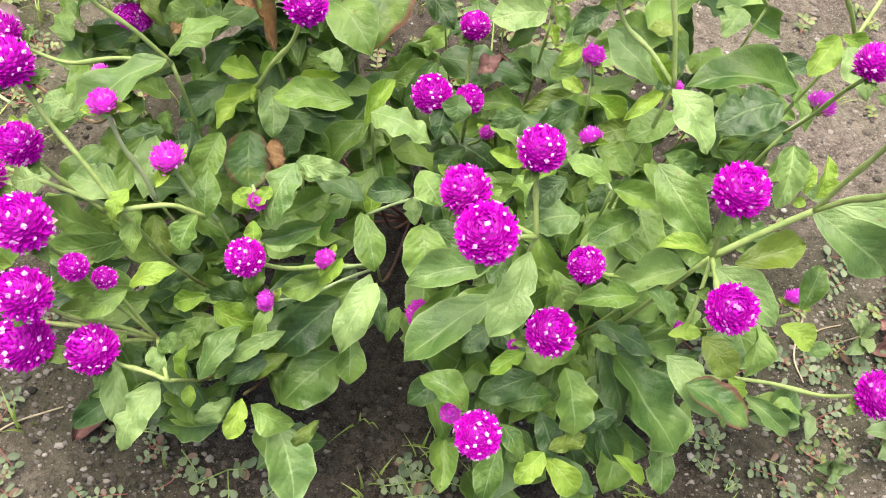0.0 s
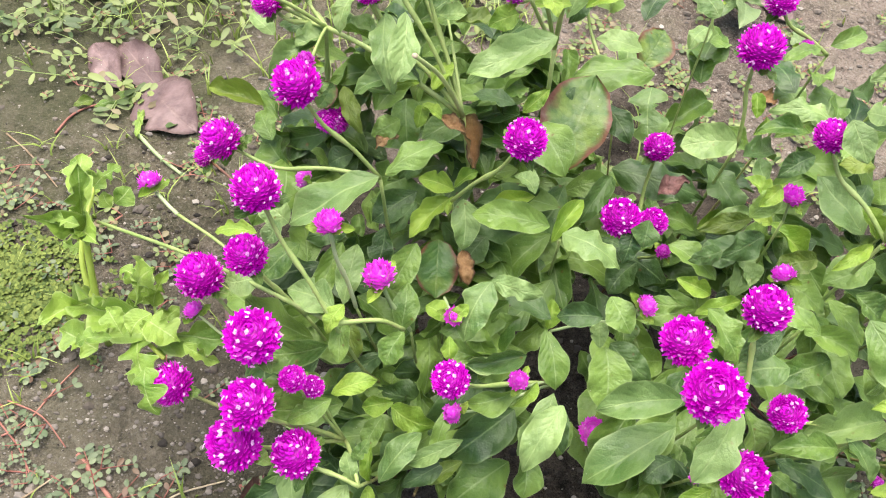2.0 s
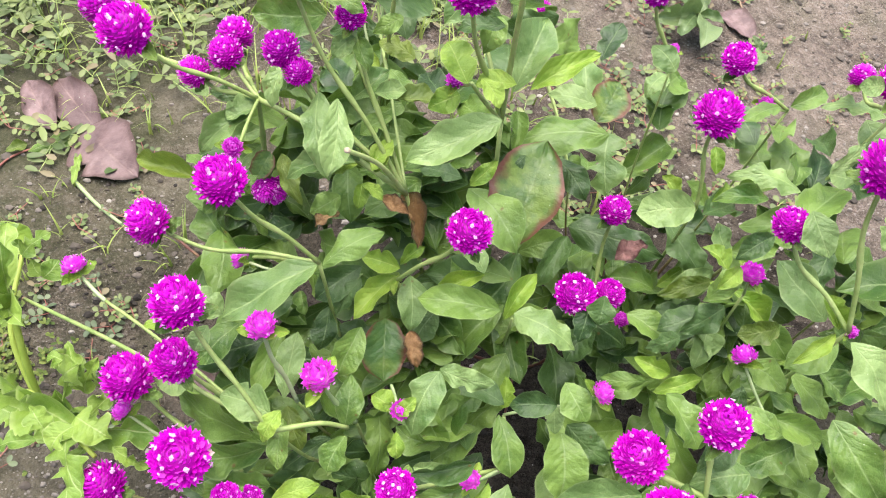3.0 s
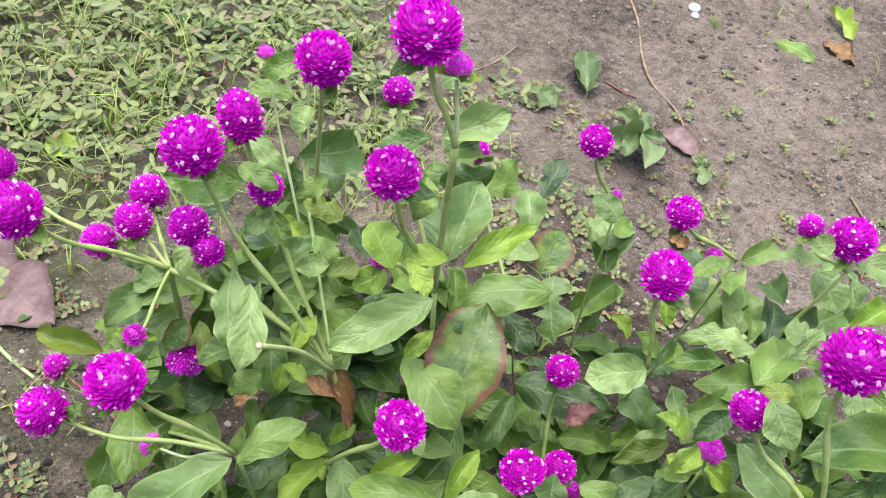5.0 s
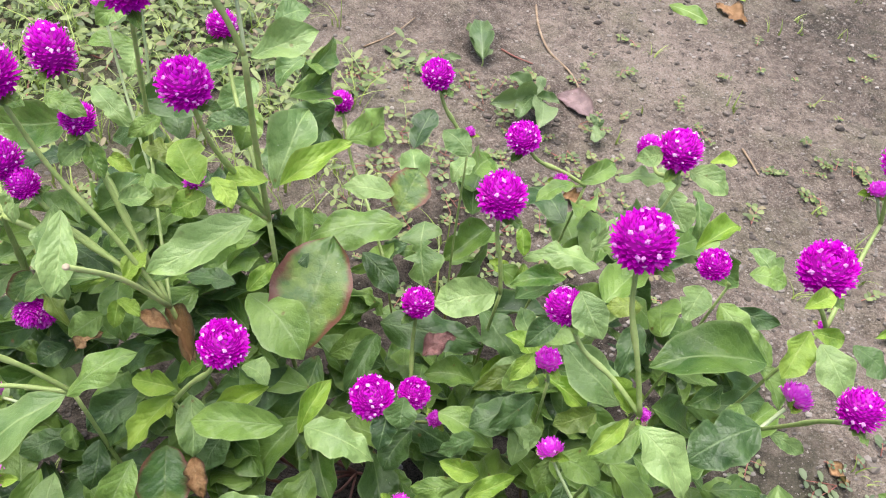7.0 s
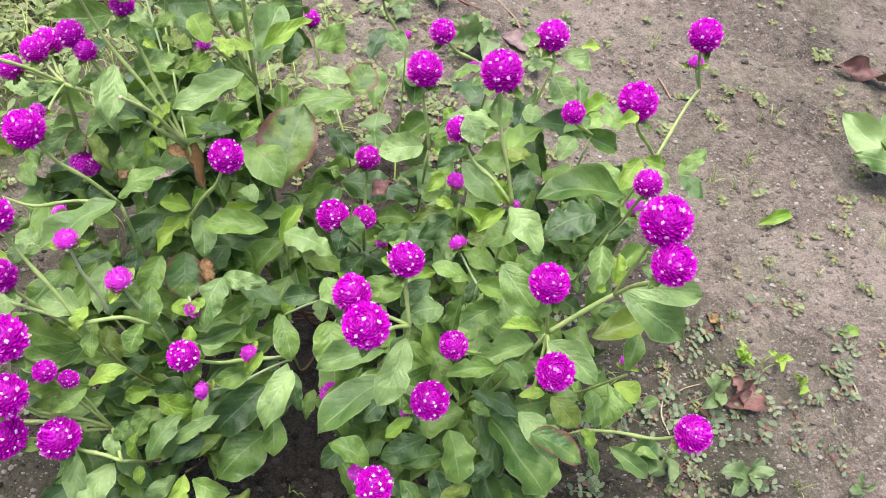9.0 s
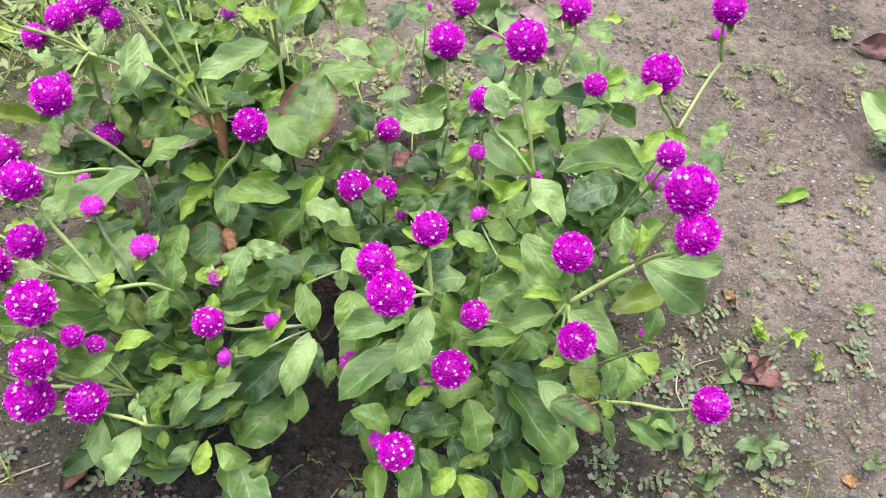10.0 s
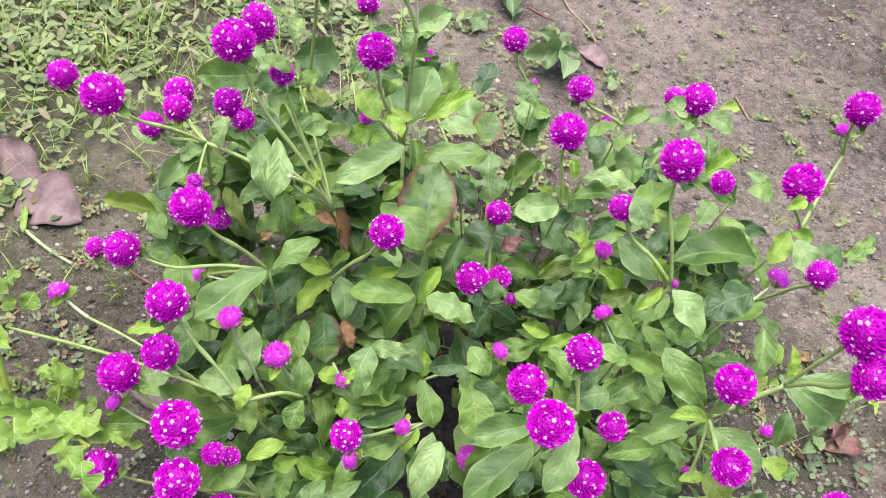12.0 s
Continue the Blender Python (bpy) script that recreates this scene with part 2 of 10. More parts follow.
def soil_material():
    m = Nodes("soil")
    v = m.coord("Object")
    large, mid, fine, grit = m.noise(v, 3.1, 5.0, 0.6), m.noise(v, 9.0, 5.0, 0.6), m.noise(v, 70.0, 5.0, 0.7), m.noise(v, 330.0, 3.0, 0.7)
    tone = m.math("ADD", m.math("MULTIPLY", m.math("SUBTRACT", large, 0.24), 1.0), m.math("MULTIPLY", mid, 0.5))
    tone = m.math("ADD", tone, m.math("MULTIPLY", m.math("SUBTRACT", fine, 0.5), 0.9))
    col = m.ramp(tone, (0.28, (0.045, 0.037, 0.029)), (0.44, (0.138, 0.108, 0.086)), (0.60, (0.240, 0.193, 0.156)), (0.75, (0.292, 0.240, 0.196)))
    stain = m.noise(v, 24.0, 5.0, 0.65)
    col = m.mix(m.ramp(stain, (0.36, (0.6, 0.6, 0.6)), (0.50, (0, 0, 0))), col, (0.095, 0.078, 0.060))
    col = m.mix(m.ramp(m.noise(v, 6.3, 5.0, 0.7), (0.50, (0, 0, 0)), (0.66, (0.5, 0.5, 0.5))), col, (0.125, 0.122, 0.070))
    tiny = m.noise(v, 850.0, 2.0, 0.8)
    col = m.mix(m.ramp(tiny, (0.34, (0.75, 0.75, 0.75)), (0.47, (0, 0, 0))), col, (0.075, 0.062, 0.050))
    col = m.mix(m.ramp(tiny, (0.57, (0, 0, 0)), (0.70, (0.65, 0.65, 0.65))), col, (0.37, 0.33, 0.285))
    col = m.mix(m.ramp(grit, (0.56, (0, 0, 0)), (0.68, (0.7, 0.7, 0.7))), col, (0.36, 0.325, 0.28))
    col = m.mix(m.ramp(grit, (0.32, (0.7, 0.7, 0.7)), (0.44, (0, 0, 0))), col, (0.055, 0.045, 0.037))
    # damp humus under the plant, its shade painted in; green moss film on the weedy side
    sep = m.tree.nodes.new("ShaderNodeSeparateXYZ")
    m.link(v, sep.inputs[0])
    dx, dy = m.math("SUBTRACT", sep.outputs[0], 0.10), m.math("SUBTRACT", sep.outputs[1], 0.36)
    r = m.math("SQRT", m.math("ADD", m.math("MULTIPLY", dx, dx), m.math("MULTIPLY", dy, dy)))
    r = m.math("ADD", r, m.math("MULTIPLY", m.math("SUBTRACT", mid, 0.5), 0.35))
    shaded_humus = m.ramp(r, (0.30, (0.95, 0.95, 0.95)), (0.42, (0, 0, 0)))
    # The near-black range stands in for shade in gaps below the leaves.
    col = m.mix(shaded_humus, col, m.mix(m.ramp(m.math("ADD", m.math("MULTIPLY", tiny, 0.5), m.math("MULTIPLY", fine, 0.5)), (0.40, (0, 0, 0)), (0.62, (1, 1, 1))), (0.010, 0.008, 0.006), (0.095, 0.078, 0.060)))
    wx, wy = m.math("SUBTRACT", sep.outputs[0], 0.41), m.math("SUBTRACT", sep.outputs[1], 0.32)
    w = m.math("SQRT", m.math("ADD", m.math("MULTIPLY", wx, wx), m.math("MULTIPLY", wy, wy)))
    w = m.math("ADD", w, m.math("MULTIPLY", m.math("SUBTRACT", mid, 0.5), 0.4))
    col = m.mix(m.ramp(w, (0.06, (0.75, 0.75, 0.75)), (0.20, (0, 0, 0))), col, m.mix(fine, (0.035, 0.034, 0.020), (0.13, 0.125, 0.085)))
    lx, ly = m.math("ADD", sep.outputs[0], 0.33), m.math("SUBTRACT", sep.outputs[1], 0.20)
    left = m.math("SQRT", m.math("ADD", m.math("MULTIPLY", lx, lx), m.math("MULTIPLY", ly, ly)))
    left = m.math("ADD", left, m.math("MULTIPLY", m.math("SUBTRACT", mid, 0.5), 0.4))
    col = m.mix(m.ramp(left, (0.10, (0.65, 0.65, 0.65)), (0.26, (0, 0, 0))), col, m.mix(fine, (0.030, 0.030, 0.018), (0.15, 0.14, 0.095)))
    gx, gy = m.math("ADD", sep.outputs[0], 0.55), m.math("MULTIPLY", m.math("SUBTRACT", sep.outputs[1], 0.85), 0.8)
    film = m.math("SQRT", m.math("ADD", m.math("MULTIPLY", gx, gx), m.math("MULTIPLY", gy, gy)))
    film = m.math("ADD", film, m.math("MULTIPLY", m.math("SUBTRACT", mid, 0.5), 0.6))
    col = m.mix(m.ramp(film, (0.22, (0.75, 0.75, 0.75)), (0.48, (0, 0, 0))), col, (0.060, 0.068, 0.030))
    m.link(col, m.bsdf.inputs["Base Color"])
    m.bsdf.inputs["Roughness"].default_value = 0.9
    m.bsdf.inputs["Specular IOR Level"].default_value = 0.12
    h = m.math("ADD", m.math("MULTIPLY", fine, 1.0), m.math("MULTIPLY", grit, 0.45))
    m.bump(h, 1.0, 0.010)
    return m.mat


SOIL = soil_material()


# ---- ground ----
def ground_height(x, y):
    n = noise.noise(Vector((x * 2.3, y * 2.3, 0.3))) * 0.012 + noise.noise(Vector((x * 9, y * 9, 4.1))) * 0.008
    n += noise.noise(Vector((x * 34, y * 34, 7.7))) * 0.0045 + noise.noise(Vector((x * 75, y * 75, 1.7))) * 0.0022
    return n - 0.006


def grid_lines(lo, hi, step, far):
    out = [lo + step * i for i in range(int((hi - lo) / step) + 1)]
    d, a, b = step, out[0], out[-1]
    while b < far:
        d *= 1.45
        a, b = a - d, b + d
        out = [a] + out + [b]
    return out


def make_ground():
    xs, ys = grid_lines(-0.75, 1.15, 0.0065, 60), grid_lines(0.05, 1.45, 0.0065, 60)
    verts = [(x, y, ground_height(x, y)) for y in ys for x in xs]
    w = len(xs)
    faces = [(j * w + i, j * w + i + 1, (j + 1) * w + i + 1, (j + 1) * w + i) for j in range(len(ys) - 1) for i in range(w - 1)]
    me = bpy.data.meshes.new("ground")
    me.from_pydata(verts, [], faces)
    me.polygons.foreach_set("use_smooth", [True] * len(faces))
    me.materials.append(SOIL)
    return tagged(new("ground", me), "bare grey-brown sandy soil with gravel and moss", "ground", kind="structure")


make_ground()


# ---- shared builders ----
def mesh_of(name, bm, material, smooth=True):
    me = bpy.data.meshes.new(name)
    bm.normal_update()
    bm.to_mesh(me)
    bm.free()
    me.materials.append(material)
    if smooth:
        me.polygons.foreach_set("use_smooth", [True] * len(me.polygons))
    return me


def placed(name, me, matrix, parent=None, label=""):
    ob = new(name, me)
    if parent:
        ob.parent = parent
        ob.matrix_basis = parent.matrix_basis.inverted() @ matrix if not parent.parent else (parent.parent.matrix_basis @ parent.matrix_basis).inverted() @ matrix
    else:
        ob.matrix_basis = matrix
    return tagged(ob, label)


def smooth_path(points, steps=6):
    pts = [Vector(p) for p in points]
    pts = [pts[0] * 2 - pts[1]] + pts + [pts[-1] * 2 - pts[-2]]
    out = []
    for i in range(1, len(pts) - 2):
        a, b, c, d = pts[i - 1 : i + 3]
        for k in range(steps):
            t = k / steps
            out.append(0.5 * (2 * b + (c - a) * t + (2 * a - 5 * b + 4 * c - d) * t * t + (3 * b - a - 3 * c + d) * t**3))
    return out + [pts[-2]]


def tube(bm, path, r0, r1, sides=7, swell=()):
    rings, last = [], None
    for i, p in enumerate(path):
        q = path[min(i + 1, len(path) - 1)] - path[max(i - 1, 0)]
        q.normalize()
        side = q.cross(Vector((0.3, 1, 0.2))) if last is None else last - q * last.dot(q)
        side.normalize()
        last = side
        up = q.cross(side)
        f = i / (len(path) - 1)
        r = r0 + (r1 - r0) * f
        for s in swell:
            r *= 1 + 0.55 * math.exp(-(((f - s) * 22) ** 2))
        rings.append([bm.verts.new(p + (side * math.cos(a) + up * math.sin(a)) * r) for a in (2 * math.pi * k / sides for k in range(sides))])
    for a, b in zip(rings, rings[1:]):
        for k in range(sides):
            bm.faces.new((a[k], a[(k + 1) % sides], b[(k + 1) % sides], b[k]))
    bm.faces.new(rings[0][::-1])
    bm.faces.new(rings[-1])


def blade(bm, rows, cols, half, height, matrix=None):
    """A leaf blade along +y from 0 to 1: half(v) its half width, height(s, v) its relief; s runs from -1 to 1 across."""
    uv = bm.loops.layers.uv.verify()
    grid = []
    for j in range(rows + 1):
        v = j / rows
        line = []
        for i in range(cols + 1):
            s = 2 * i / cols - 1
            p = Vector((half(v, s) * s, v, height(s, v)))
            line.append((bm.verts.new(matrix @ p if matrix else p), ((s + 1) / 2, v)))
        grid.append(line)
    for j in range(rows):
        for i in range(cols):
            quad = (grid[j][i], grid[j][i + 1], grid[j + 1][i + 1], grid[j + 1][i])
            f = bm.faces.new([q[0] for q in quad])
            for loop, q in zip(f.loops, quad):
                loop[uv].uv = q[1]


def leaf_outline(v, fat=0.92, point=0.72):
    """Half width of an elliptic leaf, narrowed into a short stalk."""
    body = math.sin(math.pi * min(1, v) ** fat) ** point * (1 - 0.12 * v)
    tip = 0.35 * max(0.0, 1 - v) / 0.08 if v > 0.92 else 1.0
    return 0.5 * max(0.03 * (1 - v), min(body, tip))


LEAF_CACHE = {}


def leaf_mesh(material, bend, seed, chewed=False):
    key = (material.name, round(bend / 0.05), seed, chewed)
    if key in LEAF_CACHE:
        return LEAF_CACHE[key]
    rnd = random.Random(seed * 7 + 1)
    ph, ph2, amp, fold, droop = rnd.random() * 6.3, rnd.random() * 6.3, rnd.uniform(0.035, 0.095), rnd.uniform(-0.05, 0.32), rnd.uniform(-0.05, 0.25)
    fat, freq, sway, twist = rnd.uniform(0.86, 1.22), rnd.uniform(1.4, 3.2), rnd.uniform(-0.10, 0.10), rnd.uniform(-0.6, 0.6)
    point, curl, tip_turn = rnd.uniform(0.52, 0.76), rnd.uniform(-0.25, 0.35), rnd.choice((-0.9, -0.5, -0.2, 0.3))
    lop = rnd.uniform(-0.14, 0.14)
    if material.name == "leaf_reddish_rim":
        fat, point, fold, droop, amp, twist, curl, tip_turn = 1.05, 0.46, 0.05, 0.0, 0.03, 0.0, 0.18, 0.2
    dead = material.name in ("leaf_withered", "leaf_dead_red")
    if dead or material.name == "leaf_dead_mauve":
        k = 1.0 if dead else 0.25
        amp, curl, twist, fold = amp * 2.0 * k, curl * 2.2 * k, twist * 1.6 * k, fold * k + 0.25 * k
    if material.name == "leaf_young":
        fold, curl = fold + 0.12, curl + 0.1
    bites = [(rnd.uniform(0.2, 0.95), rnd.choice((-1, 1)), rnd.uniform(0.04, 0.09)) for _ in range(5 if chewed else 0)]
    nick = rnd.random() < 0.35 and material.name != "leaf_reddish_rim"
    spot = (rnd.uniform(0.4, 0.8), rnd.choice((-1, 1)), rnd.uniform(0.03, 0.06))

    def half(v, s):
        w = leaf_outline(v, fat, point) * (1 + 0.05 * math.sin(9 * v + ph) + 0.03 * math.sin(23 * v + ph2 + s)) * (1 + lop * (1 if s > 0 else -1))
        for at, side, size in bites + ([spot] if nick else []):
            if s * side > 0:
                w *= 1 - (0.75 if chewed else 0.4) * math.exp(-(((v - at) / size) ** 2))
        return w

    def height(s, v):
        w = leaf_outline(v, fat, point)
        z = bend * 4 * v * (1 - v) - droop * (v**3 - v) * 0.7
        z += fold * (s * s + 0.02) ** 0.72 * w + curl * s * s * w * (1.2 - v) + twist * s * w * (v - 0.3) * 0.6
        z += amp * abs(s) ** 2.2 * math.sin(6.28 * freq * v + ph + (2.1 if s > 0 else 0)) * min(1, 4 * v) * min(1, 5 * (1 - v))
        z += 0.022 * math.sin(11 * v + ph2) * math.sin(3.5 * s + ph) * min(1, 3 * v)
        z += tip_turn * max(0, v - 0.66) ** 2
        if dead:
            z += 0.045 * math.sin(17 * v + ph) * math.sin(4 * s + ph2) + 0.03 * math.sin(29 * v + ph2 + 5 * s)
        return z

    bm = bmesh.new()
    blade(bm, 18 if chewed else 14, 8, half, height)
    for vert in bm.verts:
        vert.co.x += sway * math.sin(math.pi * vert.co.y)
    LEAF_CACHE[key] = mesh_of("leaf", bm, material)
    return LEAF_CACHE[key]


def leaf_matrix(b, t, width, roll=0.0):
    b, y = Vector(b), Vector(t) - Vector(b)
    length = y.length
    y.normalize()
    ref = Vector((0.0, -0.45, 1.0))
    z = ref - y * ref.dot(y)
    if z.length < 0.25:
        z = Vector((y.x * 0.2, -1, 0.2)) - y * Vector((y.x * 0.2, -1, 0.2)).dot(y)
    z.normalize()
    z = Matrix.Rotation(roll, 3, y) @ z
    x = y.cross(z)
    m = Matrix((x * width, y * length, z * length)).transposed().to_4x4()
    m.translation = b
    return m


# ---- the globe amaranth ----
def amaranth(x, y):
    ob = tagged(new("globe_amaranth"), "bushy globe amaranth plant with magenta globe flowers, growing from soil", "flowering plant", "globe amaranth plants")
    ob.matrix_basis = pose(x, y, 0.0)
    return ob


BACK, FRONT, RIGHT = amaranth(0.05, 0.45), amaranth(0.03, 0.34), amaranth(0.20, 0.40)


def plant_at(x, y):
    """The plant of the clump that a shoot at this place belongs to."""
    return RIGHT if x > 0.15 else FRONT if y < 0.335 else BACK


dice = random.Random(11)


def stem(r0, r1, *points, material=None, owner=None):
    bm = bmesh.new()
    path = smooth_path(points, 5)
    slim = 0.70 if r0 > 0.002 and owner is None else 0.92
    tube(bm, path, r0 * slim, r1 * slim, 7, (0.5,) if len(points) > 3 else ())
    m = material or GROWING
    return placed("stem", mesh_of("stem", bm, m), Matrix(), owner or plant_at(points[-1][0], points[-1][1]))


def pale_stem(r0, r1, *points):
    return stem(r0, r1, *points, material=PALESTEM)


def cut_stem(*points):
    ob = stem(0.0015, 0.0014, *points, material=STEM)
    bm = bmesh.new()
    bmesh.ops.create_uvsphere(bm, u_segments=10, v_segments=6, radius=0.0017)
    placed("cut_end", mesh_of("cut_end", bm, TWIG), Matrix.Translation(points[-1]) @ Matrix.Diagonal((1, 1, 0.8, 1)), ob, "pale dry cut end")


def leaf(material, bx, by, bz, tx, ty, tz, width, bend=0.08, name="leaf", owner=None, chewed=False):
    me = leaf_mesh(material, bend, dice.randrange(22), chewed)
    label = {"leaf_withered": "brown withered curled leaf", "leaf_reddish_rim": "old leaf with red-brown margin", "leaf_dead_red": "dead red-brown leaf in the thicket"}.get(material.name, "")
    return placed(name, me, leaf_matrix((bx, by, bz), (tx, ty, tz), width, dice.uniform(-0.4, 0.4)), owner or plant_at(tx, ty), label)


def under_leaf(material, *numbers):
    """A leaf low in the thicket, turned at will."""
    me = leaf_mesh(material, numbers[7], dice.randrange(22))
    placed("leaf", me, leaf_matrix(numbers[:3], numbers[3:6], numbers[6], dice.uniform(-0.9, 0.9)), plant_at(numbers[3], numbers[4]))


def bract(bm, uv, foot, out, up, length, width, keel):
    """One pointed, keeled bract: foot on the core, rising along out and bending to up."""
    side = out.cross(up)
    side.normalize()
    mid = foot + out * length * 0.55 + up * length * 0.10
    tip = foot + out * length + up * length * 0.22
    back = (out * 0.35 - up).normalized() * keel
    pts = [foot - side * width * 0.35, foot + side * width * 0.35, mid - side * width * 0.5, mid + back, mid + side * width * 0.5, tip]
    v = [bm.verts.new(p) for p in pts]
    vs = (0.0, 0.0, 0.55, 0.6, 0.55, 1.0)
    for idx in ((0, 3, 2), (0, 1, 3), (1, 4, 3), (2, 3, 5), (3, 4, 5)):
        f = bm.faces.new([v[k] for k in idx])
        for loop, k in zip(f.loops, idx):
            loop[uv].uv = ((k % 3) / 2, vs[k])


def fibonacci(n, low):
    """n even directions on the sphere above the height low."""
    for k in range(n):
        z = low + (1 - low) * (k + 0.5) / n
        a = 2.39996 * k
        r = math.sqrt(max(0, 1 - z * z))
        yield Vector((r * math.cos(a), r * math.sin(a), z))


def globe_meshes(seed, count, tall, low, bract_len, bract_mat, lift, pale_foot=None, star=26):
    """A head of unit diameter: its core and bracts, and its pale florets."""
    rnd = random.Random(seed)
    bm = bmesh.new()
    uv = bm.loops.layers.uv.verify()
    core = 0.5 - bract_len * 0.80
    bmesh.ops.create_uvsphere(bm, u_segments=14, v_segments=9, radius=core * 1.02)
    for v in bm.verts:
        v.co.z *= tall
        if v.co.z < low * core:
            v.co.z = low * core + (v.co.z - low * core) * 0.3
    stars = bmesh.new()
    for d in fibonacci(count, low):
        d = (d + Vector((rnd.uniform(-1, 1), rnd.uniform(-1, 1), rnd.uniform(-1, 1))) * 0.05).normalized()
        up = Vector((0, 0, 1)) - d * d.z
        up = up.normalized() if up.length > 0.15 else Vector((rnd.uniform(-1, 1), rnd.uniform(-1, 1), 0.1)).normalized()
        foot = Vector((d.x, d.y, d.z * tall)) * core * 0.96
        out = (d + up * lift * rnd.uniform(0.7, 1.3)).normalized()
        bract(bm, uv, foot, out, up, bract_len * rnd.uniform(0.72, 1.22), bract_len * rnd.uniform(0.52, 0.74), bract_len * 0.18)
    for d in fibonacci(star, max(low + 0.15, -0.55)):
        d = (d + Vector((rnd.uniform(-1, 1), rnd.uniform(-1, 1), rnd.uniform(-1, 1))) * 0.34).normalized()
        c = Vector((d.x, d.y, d.z * tall)) * (core + bract_len * rnd.uniform(0.66, 0.86))
        u = d.orthogonal().normalized()
        w = d.cross(u)
        turn, size = rnd.random() * 6.3, rnd.uniform(0.030, 0.066)
        tilt = u * rnd.uniform(-0.5, 0.5) + w * rnd.uniform(-0.5, 0.5)
        mid = stars.verts.new(c + d * 0.030)
        ring = []
        for k in range(8):
            q = (u * math.cos(turn + k * math.pi / 4) + w * math.sin(turn + k * math.pi / 4)) * size * ((0.72, 0.8, 0.9, 1.0)[k % 4] if k % 2 else 0.70)
            ring.append(stars.verts.new(c + q + d * (q.dot(tilt) + (0.018 if k % 2 else 0.004))))
        for k in range(8):
            stars.faces.new((mid, ring[k], ring[(k + 1) % 8]))
    return mesh_of("flower_head", bm, bract_mat, False), mesh_of("floret_tuft", stars, FLORET, False)


GLOBE = [globe_meshes(s, 270, 0.97, -0.86, 0.150, MAGENTA, 0.28, star=36) for s in (1, 2, 3, 4, 14)]
LONG = [globe_meshes(s, 280, 1.35, -0.86, 0.150, MAGENTA, 0.28, star=38) for s in (5, 6)]
OLD = [globe_meshes(s, 240, 1.05, -0.88, 0.155, MAGENTA, 0.18, star=38) for s in (7, 8)]
CUP = [globe_meshes(s, 110, 0.85, -0.45, 0.26, CUPPINK, 0.72, star=12) for s in (9, 10)]
BUD = [globe_meshes(s, 60, 1.15, -0.5, 0.26, LILAC, 0.8, star=4) for s in (12, 13)]


def skirt_mesh():
    """Dry papery bracts that hang on below an old head."""
    rnd, bm = random.Random(5), bmesh.new()
    uv = bm.loops.layers.uv.verify()
    for d in fibonacci(60, -0.98):
        if d.z > -0.25:
            continue
        out = (d + Vector((0, 0, -0.25))).normalized()
        bract(bm, uv, d * 0.37, out, Vector((0, 0, 1)), 0.17 * rnd.uniform(0.8, 1.3), 0.13, 0.02)
    return mesh_of("dry_bracts", bm, STRAW, False)


SKIRT = skirt_mesh()
HEAD_LABEL = {id(GLOBE): "magenta globe flower head with pale florets", id(LONG): "elongated old magenta flower head", id(OLD): "fading magenta head with dry straw bracts",
              id(CUP): "young half-open lilac-pink flower head", id(BUD): "small closed lilac flower bud"}


def head(kind, x, y, z, size, ax, ay, az):
    size *= 0.96
    axis = Vector((ax, ay, az)).normalized()
    turn = axis.to_track_quat("Z", "Y").to_matrix().to_4x4() @ Matrix.Rotation(dice.random() * 6.3, 4, "Z")
    m = Matrix.Translation((x, y, z)) @ turn
    bracts, florets = kind[dice.randrange(len(kind))]
    ob = placed("flower_head", bracts, m @ Matrix.Diagonal((size, size, size, 1)), plant_at(x, y), HEAD_LABEL[id(kind)])
    me = m @ Matrix.Diagonal((size, size, size, 1))
    placed("floret_tuft", florets, me, ob, "pale pink star florets")
    if kind is OLD:
        placed("dry_bracts", SKIRT, me, ob, "dry straw-coloured bracts")
    low = -0.42 if kind in (GLOBE, LONG, OLD) else -0.30
    reach = size * (0.62 if kind in (GLOBE, LONG, OLD) else 0.85)
    spin = dice.random() * 6.3
    for k in (0, 1):
        d = turn.to_3x3() @ Vector((math.cos(spin + 3.14 * k), math.sin(spin + 3.14 * k), 0.12 if kind in (CUP, BUD) else -0.1))
        b = m @ Vector((0, 0, low * size))
        t = b + d * reach
        placed("collar_leaf", leaf_mesh(YOUNG if kind in (CUP, BUD) else GREEN, 0.0, k + 2), leaf_matrix(b, t, reach * 0.55, 0.0), ob, "green collar leaf")


stem(0.0015, 0.0013, (-0.030, 0.360, 0.000), (-0.064, 0.359, 0.036), (-0.094, 0.358, 0.134), (-0.112, 0.357, 0.244))
stem(0.0014, 0.0012, (-0.030, 0.360, 0.000), (-0.069, 0.317, 0.035), (-0.102, 0.281, 0.128), (-0.123, 0.258, 0.233))
stem(0.0017, 0.0014, (-0.123, 0.258, 0.233), (-0.099, 0.267, 0.228), (-0.084, 0.273, 0.211))
stem(0.0012, 0.0011, (-0.145, 0.285, 0.190), (-0.204, 0.322, 0.197), (-0.240, 0.344, 0.193))
stem(0.0011, 0.0010, (-0.030, 0.360, 0.000), (-0.066, 0.331, 0.032), (-0.096, 0.305, 0.110), (-0.115, 0.290, 0.200))
stem(0.0011, 0.0010, (-0.030, 0.360, 0.000), (-0.051, 0.329, 0.031), (-0.069, 0.301, 0.105), (-0.080, 0.285, 0.190))
stem(0.0013, 0.0011, (-0.030, 0.360, 0.000), (-0.078, 0.329, 0.031), (-0.120, 0.301, 0.105), (-0.145, 0.285, 0.190))
stem(0.0013, 0.0011, (-0.030, 0.360, 0.000), (-0.080, 0.318, 0.028), (-0.124, 0.282, 0.088), (-0.150, 0.260, 0.160))
